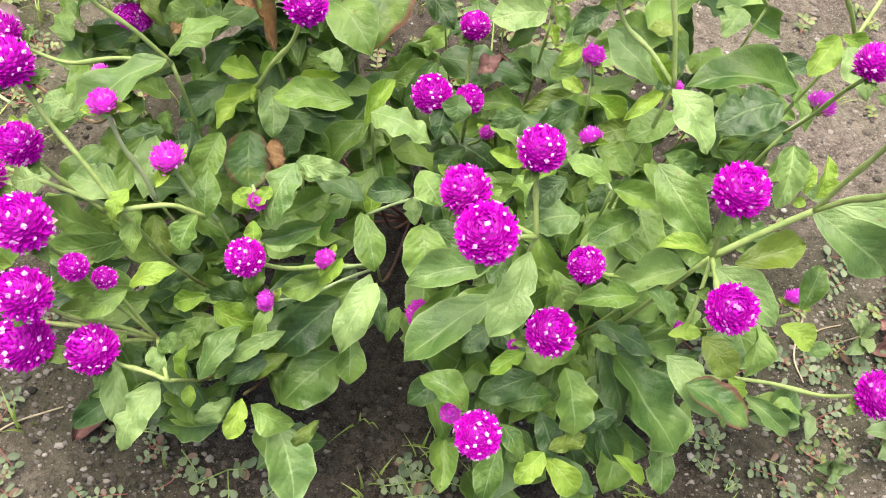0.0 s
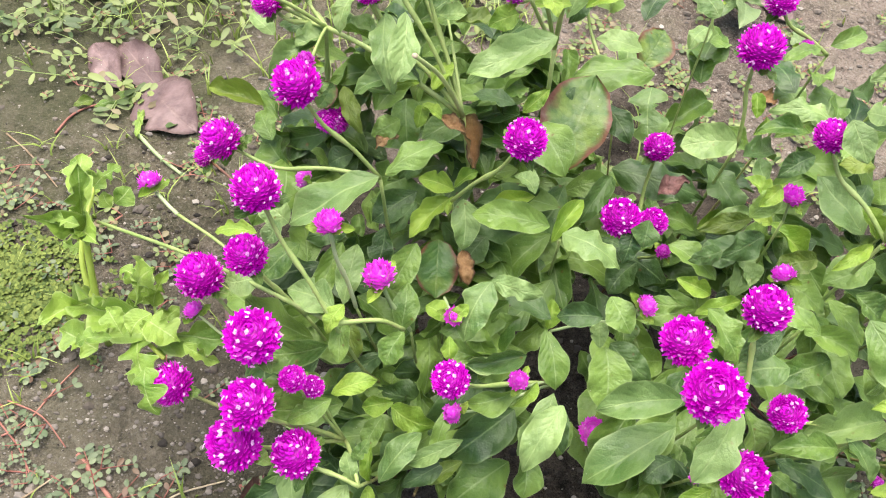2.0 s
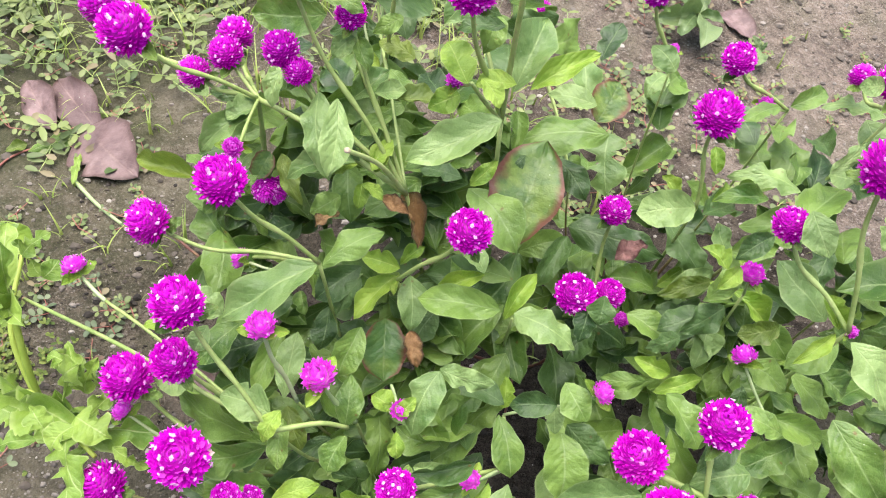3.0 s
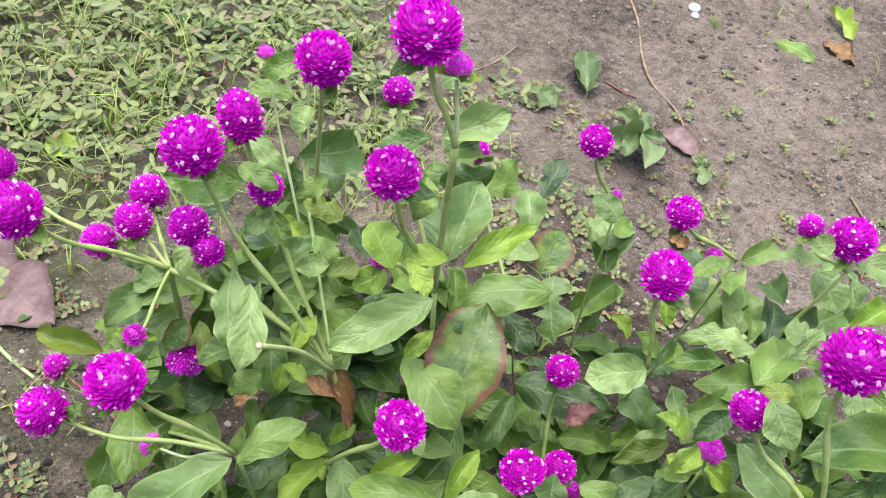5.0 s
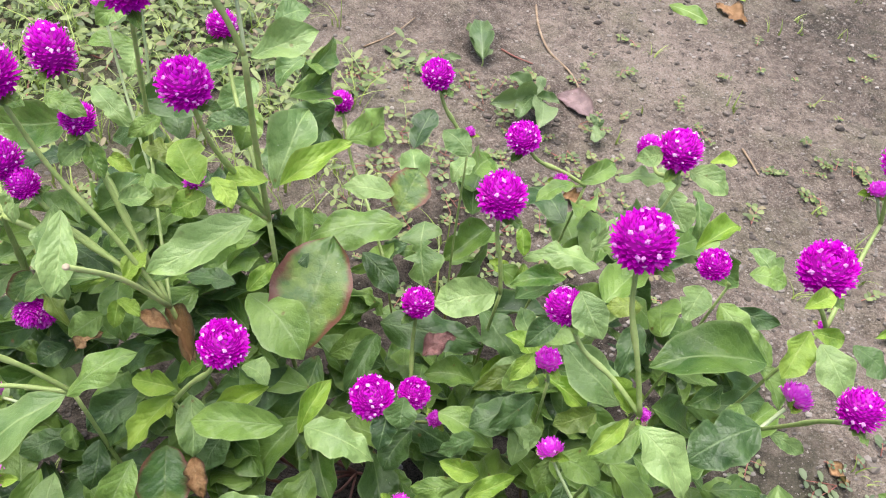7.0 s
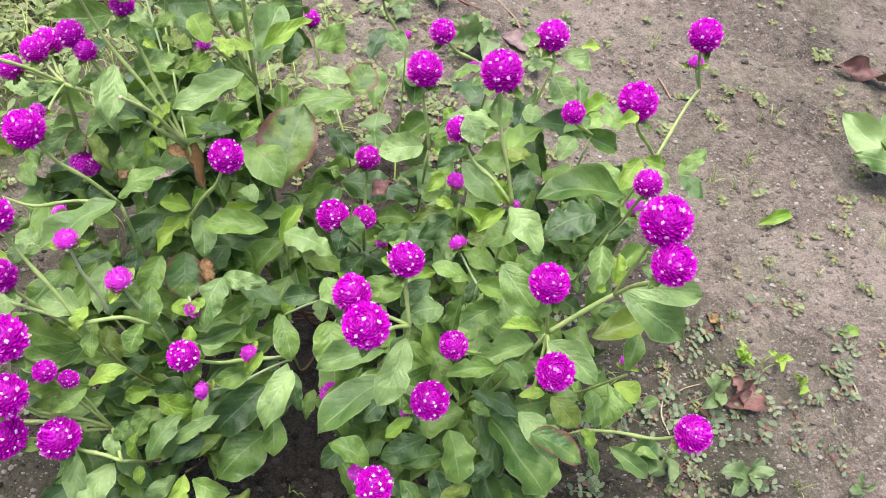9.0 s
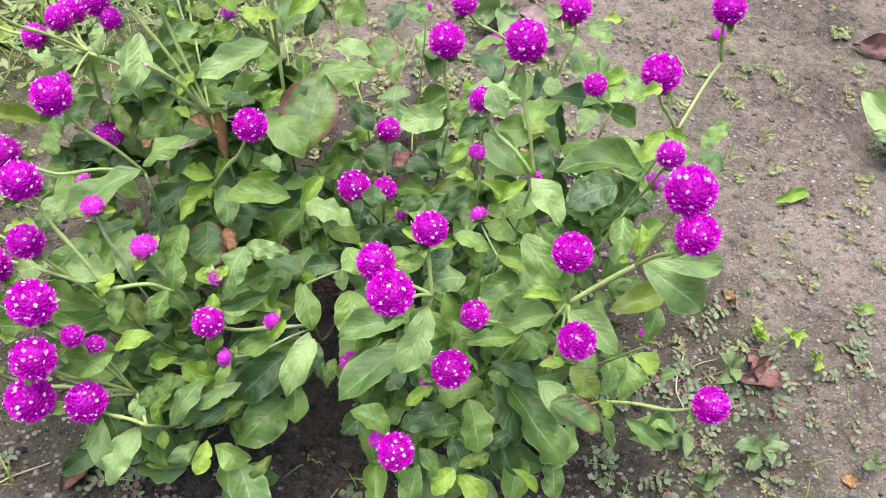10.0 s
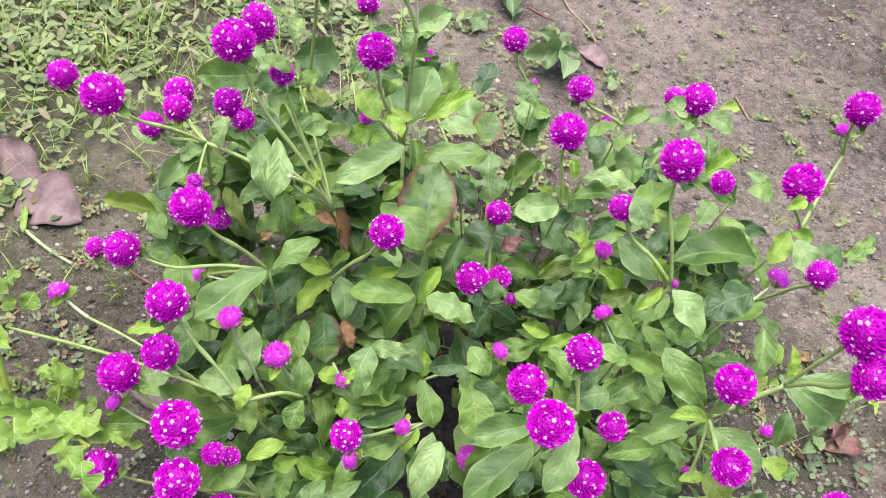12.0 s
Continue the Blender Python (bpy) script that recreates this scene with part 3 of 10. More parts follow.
stem(0.0015, 0.0013, (-0.097, 0.193, 0.163), (-0.105, 0.213, 0.163), (-0.110, 0.225, 0.150))
stem(0.0013, 0.0012, (-0.030, 0.360, 0.000), (-0.058, 0.290, 0.028), (-0.083, 0.230, 0.090), (-0.097, 0.193, 0.163))
stem(0.0012, 0.0010, (0.050, 0.430, 0.000), (0.036, 0.366, 0.028), (0.024, 0.311, 0.089), (0.017, 0.278, 0.161))
stem(0.0013, 0.0012, (0.017, 0.278, 0.161), (0.011, 0.293, 0.179), (0.008, 0.302, 0.184))
stem(0.0011, 0.0010, (-0.030, 0.360, 0.000), (-0.044, 0.338, 0.032), (-0.055, 0.319, 0.109), (-0.062, 0.307, 0.198))
stem(0.0011, 0.0009, (0.100, 0.320, 0.000), (0.083, 0.299, 0.022), (0.069, 0.281, 0.055), (0.060, 0.270, 0.100))
stem(0.0014, 0.0012, (0.050, 0.430, 0.000), (0.001, 0.404, 0.034), (-0.040, 0.381, 0.120), (-0.066, 0.367, 0.219))
stem(0.0014, 0.0012, (0.050, 0.430, 0.000), (0.060, 0.417, 0.026), (0.070, 0.407, 0.077), (0.075, 0.400, 0.140))
stem(0.0014, 0.0012, (0.100, 0.320, 0.000), (0.096, 0.283, 0.039), (0.093, 0.252, 0.151), (0.091, 0.232, 0.274))
stem(0.0013, 0.0011, (0.200, 0.400, 0.000), (0.180, 0.359, 0.035), (0.163, 0.323, 0.125), (0.152, 0.302, 0.228))
stem(0.0013, 0.0011, (0.100, 0.320, 0.000), (0.130, 0.286, 0.036), (0.155, 0.257, 0.129), (0.171, 0.239, 0.235))
stem(0.0013, 0.0011, (0.100, 0.320, 0.000), (0.099, 0.277, 0.030), (0.098, 0.241, 0.101), (0.097, 0.218, 0.184))
stem(0.0011, 0.0010, (0.100, 0.320, 0.000), (0.092, 0.270, 0.024), (0.084, 0.226, 0.066), (0.080, 0.200, 0.120))
stem(0.0024, 0.0021, (0.100, 0.320, 0.000), (0.136, 0.283, 0.039), (0.166, 0.251, 0.148), (0.185, 0.232, 0.268))
stem(0.0028, 0.0024, (0.185, 0.232, 0.268), (0.207, 0.234, 0.295), (0.220, 0.235, 0.309))
stem(0.0013, 0.0012, (0.185, 0.232, 0.268), (0.180, 0.214, 0.253), (0.178, 0.203, 0.226))
stem(0.0013, 0.0011, (0.200, 0.400, 0.000), (0.228, 0.334, 0.032), (0.252, 0.277, 0.109), (0.267, 0.242, 0.199))
stem(0.0014, 0.0012, (0.100, 0.320, 0.000), (0.160, 0.278, 0.027), (0.211, 0.242, 0.083), (0.242, 0.220, 0.152))
stem(0.0013, 0.0011, (0.200, 0.400, 0.000), (0.224, 0.374, 0.037), (0.245, 0.351, 0.139), (0.257, 0.337, 0.253))
stem(0.0015, 0.0013, (0.200, 0.400, 0.000), (0.237, 0.390, 0.042), (0.268, 0.381, 0.164), (0.288, 0.375, 0.299))
stem(0.0015, 0.0013, (0.288, 0.375, 0.299), (0.314, 0.411, 0.318), (0.331, 0.432, 0.325))
stem(0.0011, 0.0010, (0.200, 0.400, 0.000), (0.220, 0.405, 0.041), (0.238, 0.410, 0.157), (0.248, 0.413, 0.286))
stem(0.0014, 0.0012, (0.130, 0.480, 0.000), (0.166, 0.472, 0.044), (0.198, 0.465, 0.176), (0.217, 0.461, 0.319))
stem(0.0015, 0.0013, (0.200, 0.400, 0.000), (0.185, 0.365, 0.042), (0.172, 0.334, 0.167), (0.165, 0.316, 0.303))
stem(0.0015, 0.0013, (0.130, 0.480, 0.000), (0.127, 0.462, 0.036), (0.125, 0.447, 0.131), (0.123, 0.437, 0.238))
stem(0.0012, 0.0010, (0.130, 0.480, 0.000), (0.151, 0.489, 0.039), (0.169, 0.497, 0.150), (0.180, 0.502, 0.273))
stem(0.0011, 0.0010, (0.200, 0.400, 0.000), (0.175, 0.386, 0.037), (0.154, 0.375, 0.136), (0.141, 0.368, 0.248))
stem(0.0018, 0.0016, (0.050, 0.430, 0.000), (0.021, 0.430, 0.042), (-0.003, 0.430, 0.166), (-0.018, 0.431, 0.302))
stem(0.0018, 0.0016, (-0.018, 0.431, 0.302), (-0.023, 0.421, 0.367), (-0.026, 0.415, 0.421))
stem(0.0013, 0.0012, (-0.018, 0.431, 0.302), (-0.033, 0.413, 0.335), (-0.042, 0.403, 0.356))
stem(0.0017, 0.0015, (0.050, 0.430, 0.000), (0.001, 0.416, 0.039), (-0.041, 0.403, 0.147), (-0.067, 0.396, 0.268))
stem(0.0019, 0.0017, (-0.067, 0.396, 0.268), (-0.125, 0.427, 0.279), (-0.161, 0.445, 0.279))
stem(0.0010, 0.0009, (0.130, 0.480, 0.000), (0.101, 0.497, 0.028), (0.075, 0.511, 0.088), (0.060, 0.520, 0.160))
stem(0.0011, 0.0009, (0.130, 0.480, 0.000), (0.120, 0.504, 0.038), (0.111, 0.525, 0.145), (0.106, 0.537, 0.265))
stem(0.0013, 0.0011, (0.050, 0.430, 0.000), (-0.009, 0.459, 0.034), (-0.059, 0.485, 0.121), (-0.090, 0.500, 0.220))
stem(0.0010, 0.0009, (-0.030, 0.360, 0.000), (-0.052, 0.318, 0.024), (-0.071, 0.282, 0.064), (-0.082, 0.260, 0.117))
stem(0.0011, 0.0010, (-0.030, 0.360, 0.000), (-0.043, 0.299, 0.022), (-0.055, 0.246, 0.054), (-0.062, 0.214, 0.099))
stem(0.0013, 0.0011, (0.050, 0.430, 0.000), (0.032, 0.398, 0.033), (0.016, 0.370, 0.117), (0.007, 0.353, 0.213))
stem(0.0013, 0.0011, (-0.030, 0.360, 0.000), (-0.031, 0.340, 0.033), (-0.032, 0.323, 0.115), (-0.033, 0.313, 0.208))
stem(0.0011, 0.0009, (0.100, 0.320, 0.000), (0.115, 0.261, 0.023), (0.128, 0.210, 0.060), (0.136, 0.179, 0.109))
stem(0.0015, 0.0013, (-0.112, 0.357, 0.244), (-0.129, 0.356, 0.268), (-0.146, 0.354, 0.287), (-0.157, 0.352, 0.309))
stem(0.0015, 0.0013, (-0.112, 0.357, 0.244), (-0.146, 0.365, 0.236), (-0.180, 0.372, 0.221), (-0.208, 0.376, 0.229))
stem(0.0015, 0.0013, (-0.123, 0.258, 0.233), (-0.139, 0.270, 0.255), (-0.155, 0.281, 0.273), (-0.165, 0.287, 0.296))
pale_stem(0.0015, 0.0013, (-0.240, 0.344, 0.193), (-0.246, 0.348, 0.194), (-0.257, 0.356, 0.197))
pale_stem(0.0015, 0.0013, (-0.115, 0.290, 0.200), (-0.121, 0.293, 0.223), (-0.128, 0.295, 0.242), (-0.132, 0.298, 0.263))
pale_stem(0.0015, 0.0013, (-0.080, 0.285, 0.190), (-0.088, 0.285, 0.206), (-0.095, 0.286, 0.220), (-0.100, 0.287, 0.234))
stem(0.0015, 0.0013, (-0.145, 0.285, 0.190), (-0.156, 0.285, 0.208), (-0.167, 0.286, 0.223), (-0.174, 0.285, 0.239))
stem(0.0015, 0.0013, (-0.150, 0.260, 0.160), (-0.170, 0.270, 0.177), (-0.189, 0.279, 0.189), (-0.202, 0.285, 0.207))
stem(0.0015, 0.0013, (-0.150, 0.260, 0.160), (-0.154, 0.251, 0.190), (-0.158, 0.242, 0.215), (-0.160, 0.236, 0.241))
stem(0.0015, 0.0013, (-0.110, 0.225, 0.150), (-0.127, 0.219, 0.175), (-0.145, 0.212, 0.196), (-0.156, 0.207, 0.220))
stem(0.0015, 0.0013, (-0.110, 0.225, 0.150), (-0.148, 0.233, 0.143), (-0.186, 0.242, 0.130), (-0.216, 0.246, 0.140))
stem(0.0015, 0.0013, (-0.110, 0.225, 0.150), (-0.130, 0.216, 0.161), (-0.149, 0.208, 0.167), (-0.162, 0.201, 0.182))
stem(0.0015, 0.0013, (-0.097, 0.193, 0.163), (-0.109, 0.196, 0.167), (-0.121, 0.198, 0.169), (-0.129, 0.199, 0.176))
stem(0.0015, 0.0013, (0.017, 0.278, 0.161), (-0.009, 0.263, 0.184), (-0.035, 0.249, 0.200), (-0.052, 0.237, 0.224))
pale_stem(0.0011, 0.0009, (0.017, 0.278, 0.161), (-0.004, 0.266, 0.163), (-0.025, 0.254, 0.161), (-0.043, 0.245, 0.169))
pale_stem(0.0011, 0.0009, (0.017, 0.278, 0.161), (0.006, 0.269, 0.177), (-0.005, 0.259, 0.189), (-0.013, 0.253, 0.204))
pale_stem(0.0011, 0.0009, (-0.062, 0.307, 0.198), (-0.060, 0.301, 0.201), (-0.057, 0.289, 0.208))
pale_stem(0.0015, 0.0013, (0.060, 0.270, 0.100), (0.056, 0.265, 0.113), (0.051, 0.260, 0.124), (0.048, 0.257, 0.136))
stem(0.0015, 0.0013, (-0.066, 0.367, 0.219), (-0.054, 0.361, 0.248), (-0.042, 0.355, 0.271), (-0.035, 0.350, 0.297))
stem(0.0015, 0.0013, (0.075, 0.400, 0.140), (0.064, 0.389, 0.169), (0.052, 0.378, 0.193), (0.045, 0.369, 0.219))
stem(0.0015, 0.0013, (0.075, 0.400, 0.140), (0.073, 0.392, 0.165), (0.071, 0.385, 0.186), (0.070, 0.379, 0.208))
stem(0.0011, 0.0009, (0.075, 0.400, 0.140), (0.080, 0.393, 0.154), (0.084, 0.386, 0.166), (0.086, 0.381, 0.179))
stem(0.0015, 0.0013, (0.091, 0.232, 0.274), (0.088, 0.239, 0.288), (0.086, 0.246, 0.299), (0.085, 0.249, 0.311))
pale_stem(0.0011, 0.0009, (0.152, 0.302, 0.228), (0.147, 0.310, 0.232), (0.139, 0.323, 0.240))
stem(0.0015, 0.0013, (0.091, 0.232, 0.274), (0.078, 0.235, 0.279), (0.066, 0.238, 0.282), (0.057, 0.239, 0.289))
stem(0.0015, 0.0013, (0.091, 0.232, 0.274), (0.080, 0.225, 0.283), (0.070, 0.217, 0.289), (0.063, 0.212, 0.299))
stem(0.0015, 0.0013, (0.171, 0.239, 0.235), (0.155, 0.238, 0.237), (0.140, 0.236, 0.237), (0.129, 0.235, 0.244))
stem(0.0015, 0.0013, (0.097, 0.218, 0.184), (0.102, 0.215, 0.193), (0.108, 0.211, 0.208))
stem(0.0011, 0.0009, (0.097, 0.218, 0.184), (0.098, 0.219, 0.180), (0.098, 0.220, 0.176))
stem(0.0015, 0.0013, (0.080, 0.200, 0.120), (0.077, 0.184, 0.148), (0.073, 0.168, 0.171), (0.071, 0.157, 0.196))
pale_stem(0.0011, 0.0009, (0.080, 0.200, 0.120), (0.074, 0.194, 0.134), (0.069, 0.187, 0.145), (0.065, 0.183, 0.158))
stem(0.0015, 0.0013, (0.185, 0.232, 0.268), (0.178, 0.228, 0.292), (0.171, 0.224, 0.311), (0.167, 0.221, 0.331))
stem(0.0015, 0.0013, (0.185, 0.232, 0.268), (0.182, 0.218, 0.273), (0.180, 0.204, 0.276), (0.178, 0.194, 0.284))
stem(0.0011, 0.0009, (0.178, 0.203, 0.226), (0.178, 0.206, 0.226), (0.179, 0.210, 0.227))
stem(0.0015, 0.0013, (0.242, 0.220, 0.152), (0.263, 0.210, 0.167), (0.285, 0.199, 0.178), (0.299, 0.192, 0.196))
stem(0.0015, 0.0013, (0.220, 0.235, 0.309), (0.222, 0.224, 0.333), (0.223, 0.212, 0.352), (0.224, 0.204, 0.373))
stem(0.0015, 0.0013, (0.220, 0.235, 0.309), (0.220, 0.232, 0.336), (0.221, 0.229, 0.359), (0.221, 0.226, 0.383))
pale_stem(0.0015, 0.0013, (0.257, 0.337, 0.253), (0.262, 0.340, 0.256), (0.271, 0.345, 0.262))
stem(0.0013, 0.0012, (0.257, 0.337, 0.253), (0.254, 0.322, 0.285), (0.247, 0.305, 0.320), (0.240, 0.288, 0.348))
stem(0.0015, 0.0013, (0.288, 0.375, 0.299), (0.273, 0.370, 0.319), (0.259, 0.366, 0.336), (0.250, 0.361, 0.356))
stem(0.0015, 0.0013, (0.331, 0.432, 0.325), (0.324, 0.431, 0.341), (0.318, 0.429, 0.354), (0.314, 0.428, 0.369))
pale_stem(0.0011, 0.0009, (0.331, 0.432, 0.325), (0.328, 0.435, 0.330), (0.324, 0.439, 0.339))
stem(0.0015, 0.0013, (0.248, 0.413, 0.286), (0.239, 0.409, 0.295), (0.229, 0.405, 0.303), (0.224, 0.402, 0.313))
stem(0.0015, 0.0013, (0.217, 0.461, 0.319), (0.216, 0.464, 0.322), (0.214, 0.467, 0.328))
stem(0.0015, 0.0013, (0.165, 0.316, 0.303), (0.156, 0.327, 0.333), (0.148, 0.339, 0.357), (0.143, 0.345, 0.384))
stem(0.0015, 0.0013, (0.165, 0.316, 0.303), (0.151, 0.330, 0.313), (0.137, 0.343, 0.318), (0.128, 0.352, 0.331))
stem(0.0015, 0.0013, (0.123, 0.437, 0.238), (0.119, 0.443, 0.261), (0.114, 0.449, 0.279), (0.112, 0.452, 0.299))
stem(0.0015, 0.0013, (0.180, 0.502, 0.273), (0.162, 0.502, 0.284), (0.144, 0.501, 0.293), (0.133, 0.499, 0.306))
stem(0.0015, 0.0013, (0.075, 0.400, 0.140), (0.074, 0.414, 0.168), (0.073, 0.429, 0.191), (0.073, 0.436, 0.216))
pale_stem(0.0011, 0.0009, (0.141, 0.368, 0.248), (0.139, 0.367, 0.255), (0.135, 0.365, 0.268))
stem(0.0011, 0.0009, (-0.042, 0.403, 0.356), (-0.045, 0.405, 0.352), (-0.049, 0.408, 0.349))
stem(0.0015, 0.0013, (0.060, 0.520, 0.160), (0.046, 0.558, 0.181), (0.032, 0.596, 0.194), (0.023, 0.620, 0.222))
stem(0.0015, 0.0013, (0.106, 0.537, 0.265), (0.096, 0.541, 0.282), (0.086, 0.544, 0.296), (0.080, 0.545, 0.313))
stem(0.0015, 0.0013, (-0.161, 0.445, 0.279), (-0.161, 0.446, 0.255), (-0.161, 0.447, 0.228), (-0.159, 0.435, 0.214))
stem(0.0015, 0.0013, (-0.018, 0.431, 0.302), (-0.030, 0.423, 0.338), (-0.042, 0.416, 0.368), (-0.049, 0.410, 0.400))
stem(0.0015, 0.0013, (-0.067, 0.396, 0.268), (-0.092, 0.408, 0.309), (-0.118, 0.420, 0.342), (-0.135, 0.426, 0.382))
stem(0.0015, 0.0013, (-0.067, 0.396, 0.268), (-0.088, 0.424, 0.302), (-0.108, 0.452, 0.328), (-0.122, 0.468, 0.364))
stem(0.0015, 0.0013, (-0.026, 0.415, 0.421), (-0.032, 0.416, 0.436), (-0.039, 0.418, 0.449), (-0.043, 0.418, 0.463))
pale_stem(0.0011, 0.0009, (-0.026, 0.415, 0.421), (-0.027, 0.418, 0.431), (-0.030, 0.424, 0.448))
stem(0.0015, 0.0013, (-0.018, 0.431, 0.302), (-0.029, 0.461, 0.321), (-0.040, 0.492, 0.334), (-0.047, 0.512, 0.358))
stem(0.0015, 0.0013, (-0.067, 0.396, 0.268), (-0.082, 0.412, 0.299), (-0.096, 0.428, 0.323), (-0.106, 0.436, 0.353))
stem(0.0011, 0.0009, (-0.067, 0.396, 0.268), (-0.082, 0.457, 0.279), (-0.096, 0.518, 0.281), (-0.102, 0.537, 0.314))
pale_stem(0.0011, 0.0009, (-0.090, 0.500, 0.220), (-0.094, 0.522, 0.263), (-0.098, 0.545, 0.299), (-0.101, 0.562, 0.337))
pale_stem(0.0011, 0.0009, (-0.090, 0.500, 0.220), (-0.104, 0.528, 0.258), (-0.117, 0.555, 0.288), (-0.127, 0.576, 0.324))
stem(0.0015, 0.0013, (-0.161, 0.445, 0.279), (-0.161, 0.448, 0.254), (-0.161, 0.451, 0.226), (-0.157, 0.441, 0.209))
stem(0.0015, 0.0013, (0.217, 0.461, 0.319), (0.216, 0.474, 0.312), (0.215, 0.487, 0.303), (0.214, 0.499, 0.305))
stem(0.0011, 0.0009, (0.180, 0.502, 0.273), (0.173, 0.501, 0.273), (0.163, 0.499, 0.276))
stem(0.0011, 0.0009, (0.106, 0.537, 0.265), (0.107, 0.543, 0.264), (0.108, 0.551, 0.265))
stem(0.0015, 0.0013, (-0.161, 0.445, 0.279), (-0.199, 0.466, 0.273), (-0.236, 0.488, 0.261), (-0.266, 0.502, 0.274))
stem(0.0015, 0.0013, (-0.161, 0.445, 0.279), (-0.182, 0.437, 0.299), (-0.203, 0.429, 0.314), (-0.217, 0.423, 0.334))
stem(0.0015, 0.0013, (-0.067, 0.396, 0.268), (-0.094, 0.407, 0.291), (-0.121, 0.419, 0.308), (-0.139, 0.425, 0.334))
stem(0.0015, 0.0013, (-0.067, 0.396, 0.268), (-0.090, 0.405, 0.289), (-0.114, 0.413, 0.304), (-0.129, 0.418, 0.327))
stem(0.0011, 0.0009, (-0.161, 0.445, 0.279), (-0.162, 0.423, 0.285), (-0.163, 0.401, 0.288), (-0.163, 0.387, 0.300))
stem(0.0015, 0.0013, (-0.112, 0.357, 0.244), (-0.162, 0.404, 0.167), (-0.212, 0.451, 0.073), (-0.275, 0.500, 0.059))
pale_stem(0.0011, 0.0009, (-0.112, 0.357, 0.244), (-0.126, 0.362, 0.232), (-0.141, 0.366, 0.216), (-0.157, 0.372, 0.211))
pale_stem(0.0011, 0.0009, (-0.150, 0.260, 0.160), (-0.171, 0.265, 0.170), (-0.192, 0.270, 0.176), (-0.208, 0.275, 0.189))
stem(0.0011, 0.0009, (-0.110, 0.225, 0.150), (-0.121, 0.225, 0.177), (-0.131, 0.225, 0.200), (-0.138, 0.224, 0.224))
stem(0.0011, 0.0009, (-0.110, 0.225, 0.150), (-0.117, 0.227, 0.169), (-0.124, 0.230, 0.186), (-0.129, 0.230, 0.203))
pale_stem(0.0011, 0.0009, (0.008, 0.302, 0.184), (0.025, 0.302, 0.198), (0.042, 0.302, 0.208), (0.054, 0.303, 0.222))
stem(0.0015, 0.0013, (-0.090, 0.500, 0.220), (-0.089, 0.493, 0.286), (-0.087, 0.485, 0.342), (-0.086, 0.479, 0.399))
stem(0.0015, 0.0013, (-0.161, 0.445, 0.279), (-0.170, 0.466, 0.270), (-0.178, 0.486, 0.256), (-0.186, 0.503, 0.260))
stem(0.0015, 0.0013, (-0.161, 0.445, 0.279), (-0.168, 0.452, 0.281), (-0.179, 0.462, 0.287))
stem(0.0015, 0.0013, (-0.161, 0.445, 0.279), (-0.174, 0.450, 0.276), (-0.187, 0.455, 0.271), (-0.197, 0.458, 0.275))
cut_stem((-0.067, 0.396, 0.268), (-0.083, 0.379, 0.312), (-0.099, 0.362, 0.341))
cut_stem((-0.123, 0.258, 0.233), (-0.220, 0.316, 0.188), (-0.317, 0.373, 0.128))
head(GLOBE, -0.160, 0.351, 0.319, 0.0276, -0.31, -0.10, 0.95)
head(GLOBE, -0.216, 0.377, 0.235, 0.0279, -0.80, 0.07, 0.60)
head(GLOBE, -0.168, 0.288, 0.305, 0.0269, -0.29, 0.14, 0.95)
head(CUP, -0.261, 0.360, 0.201, 0.0181, -0.59, 0.49, 0.64)
head(CUP, -0.133, 0.299, 0.269, 0.0176, -0.17, 0.12, 0.98)
head(CUP, -0.102, 0.287, 0.242, 0.0205, -0.26, 0.07, 0.96)
head(GLOBE, -0.177, 0.285, 0.248, 0.0252, -0.27, -0.06, 0.96)
head(GLOBE, -0.207, 0.286, 0.217, 0.0293, -0.41, 0.13, 0.90)
head(OLD, -0.161, 0.233, 0.252, 0.0309, -0.06, -0.21, 0.98)
head(OLD, -0.159, 0.206, 0.229, 0.0288, -0.29, -0.17, 0.94)
head(GLOBE, -0.224, 0.247, 0.147, 0.0290, -0.78, 0.07, 0.63)
head(GLOBE, -0.168, 0.198, 0.191, 0.0323, -0.47, -0.28, 0.84)
head(GLOBE, -0.134, 0.199, 0.185, 0.0291, -0.55, 0.03, 0.84)
head(GLOBE, -0.055, 0.235, 0.231, 0.0222, -0.39, -0.29, 0.87)
head(CUP, -0.047, 0.243, 0.172, 0.0143, -0.74, -0.35, 0.58)
head(CUP, -0.014, 0.252, 0.208, 0.0130, -0.35, -0.25, 0.90)
head(CUP, -0.056, 0.287, 0.211, 0.0125, 0.20, -0.56, 0.80)
head(CUP, 0.047, 0.256, 0.143, 0.0206, -0.19, -0.15, 0.97)
head(GLOBE, -0.033, 0.348, 0.306, 0.0251, 0.19, -0.17, 0.97)
head(GLOBE, 0.043, 0.367, 0.228, 0.0269, -0.18, -0.24, 0.95)
head(GLOBE, 0.069, 0.378, 0.215, 0.0204, -0.04, -0.21, 0.98)
head(BUD, 0.086, 0.379, 0.183, 0.0116, 0.02, -0.34, 0.94)
head(GLOBE, 0.084, 0.250, 0.320, 0.0242, -0.08, 0.15, 0.99)
head(CUP, 0.137, 0.327, 0.245, 0.0156, -0.33, 0.58, 0.75)
head(GLOBE, 0.052, 0.240, 0.297, 0.0259, -0.54, 0.04, 0.84)
head(GLOBE, 0.059, 0.208, 0.309, 0.0299, -0.36, -0.33, 0.87)
head(GLOBE, 0.124, 0.234, 0.249, 0.0211, -0.65, -0.14, 0.75)
head(GLOBE, 0.110, 0.209, 0.218, 0.0283, 0.19, -0.20, 0.96)
head(BUD, 0.098, 0.220, 0.179, 0.0084, -0.06, -0.20, 0.98)
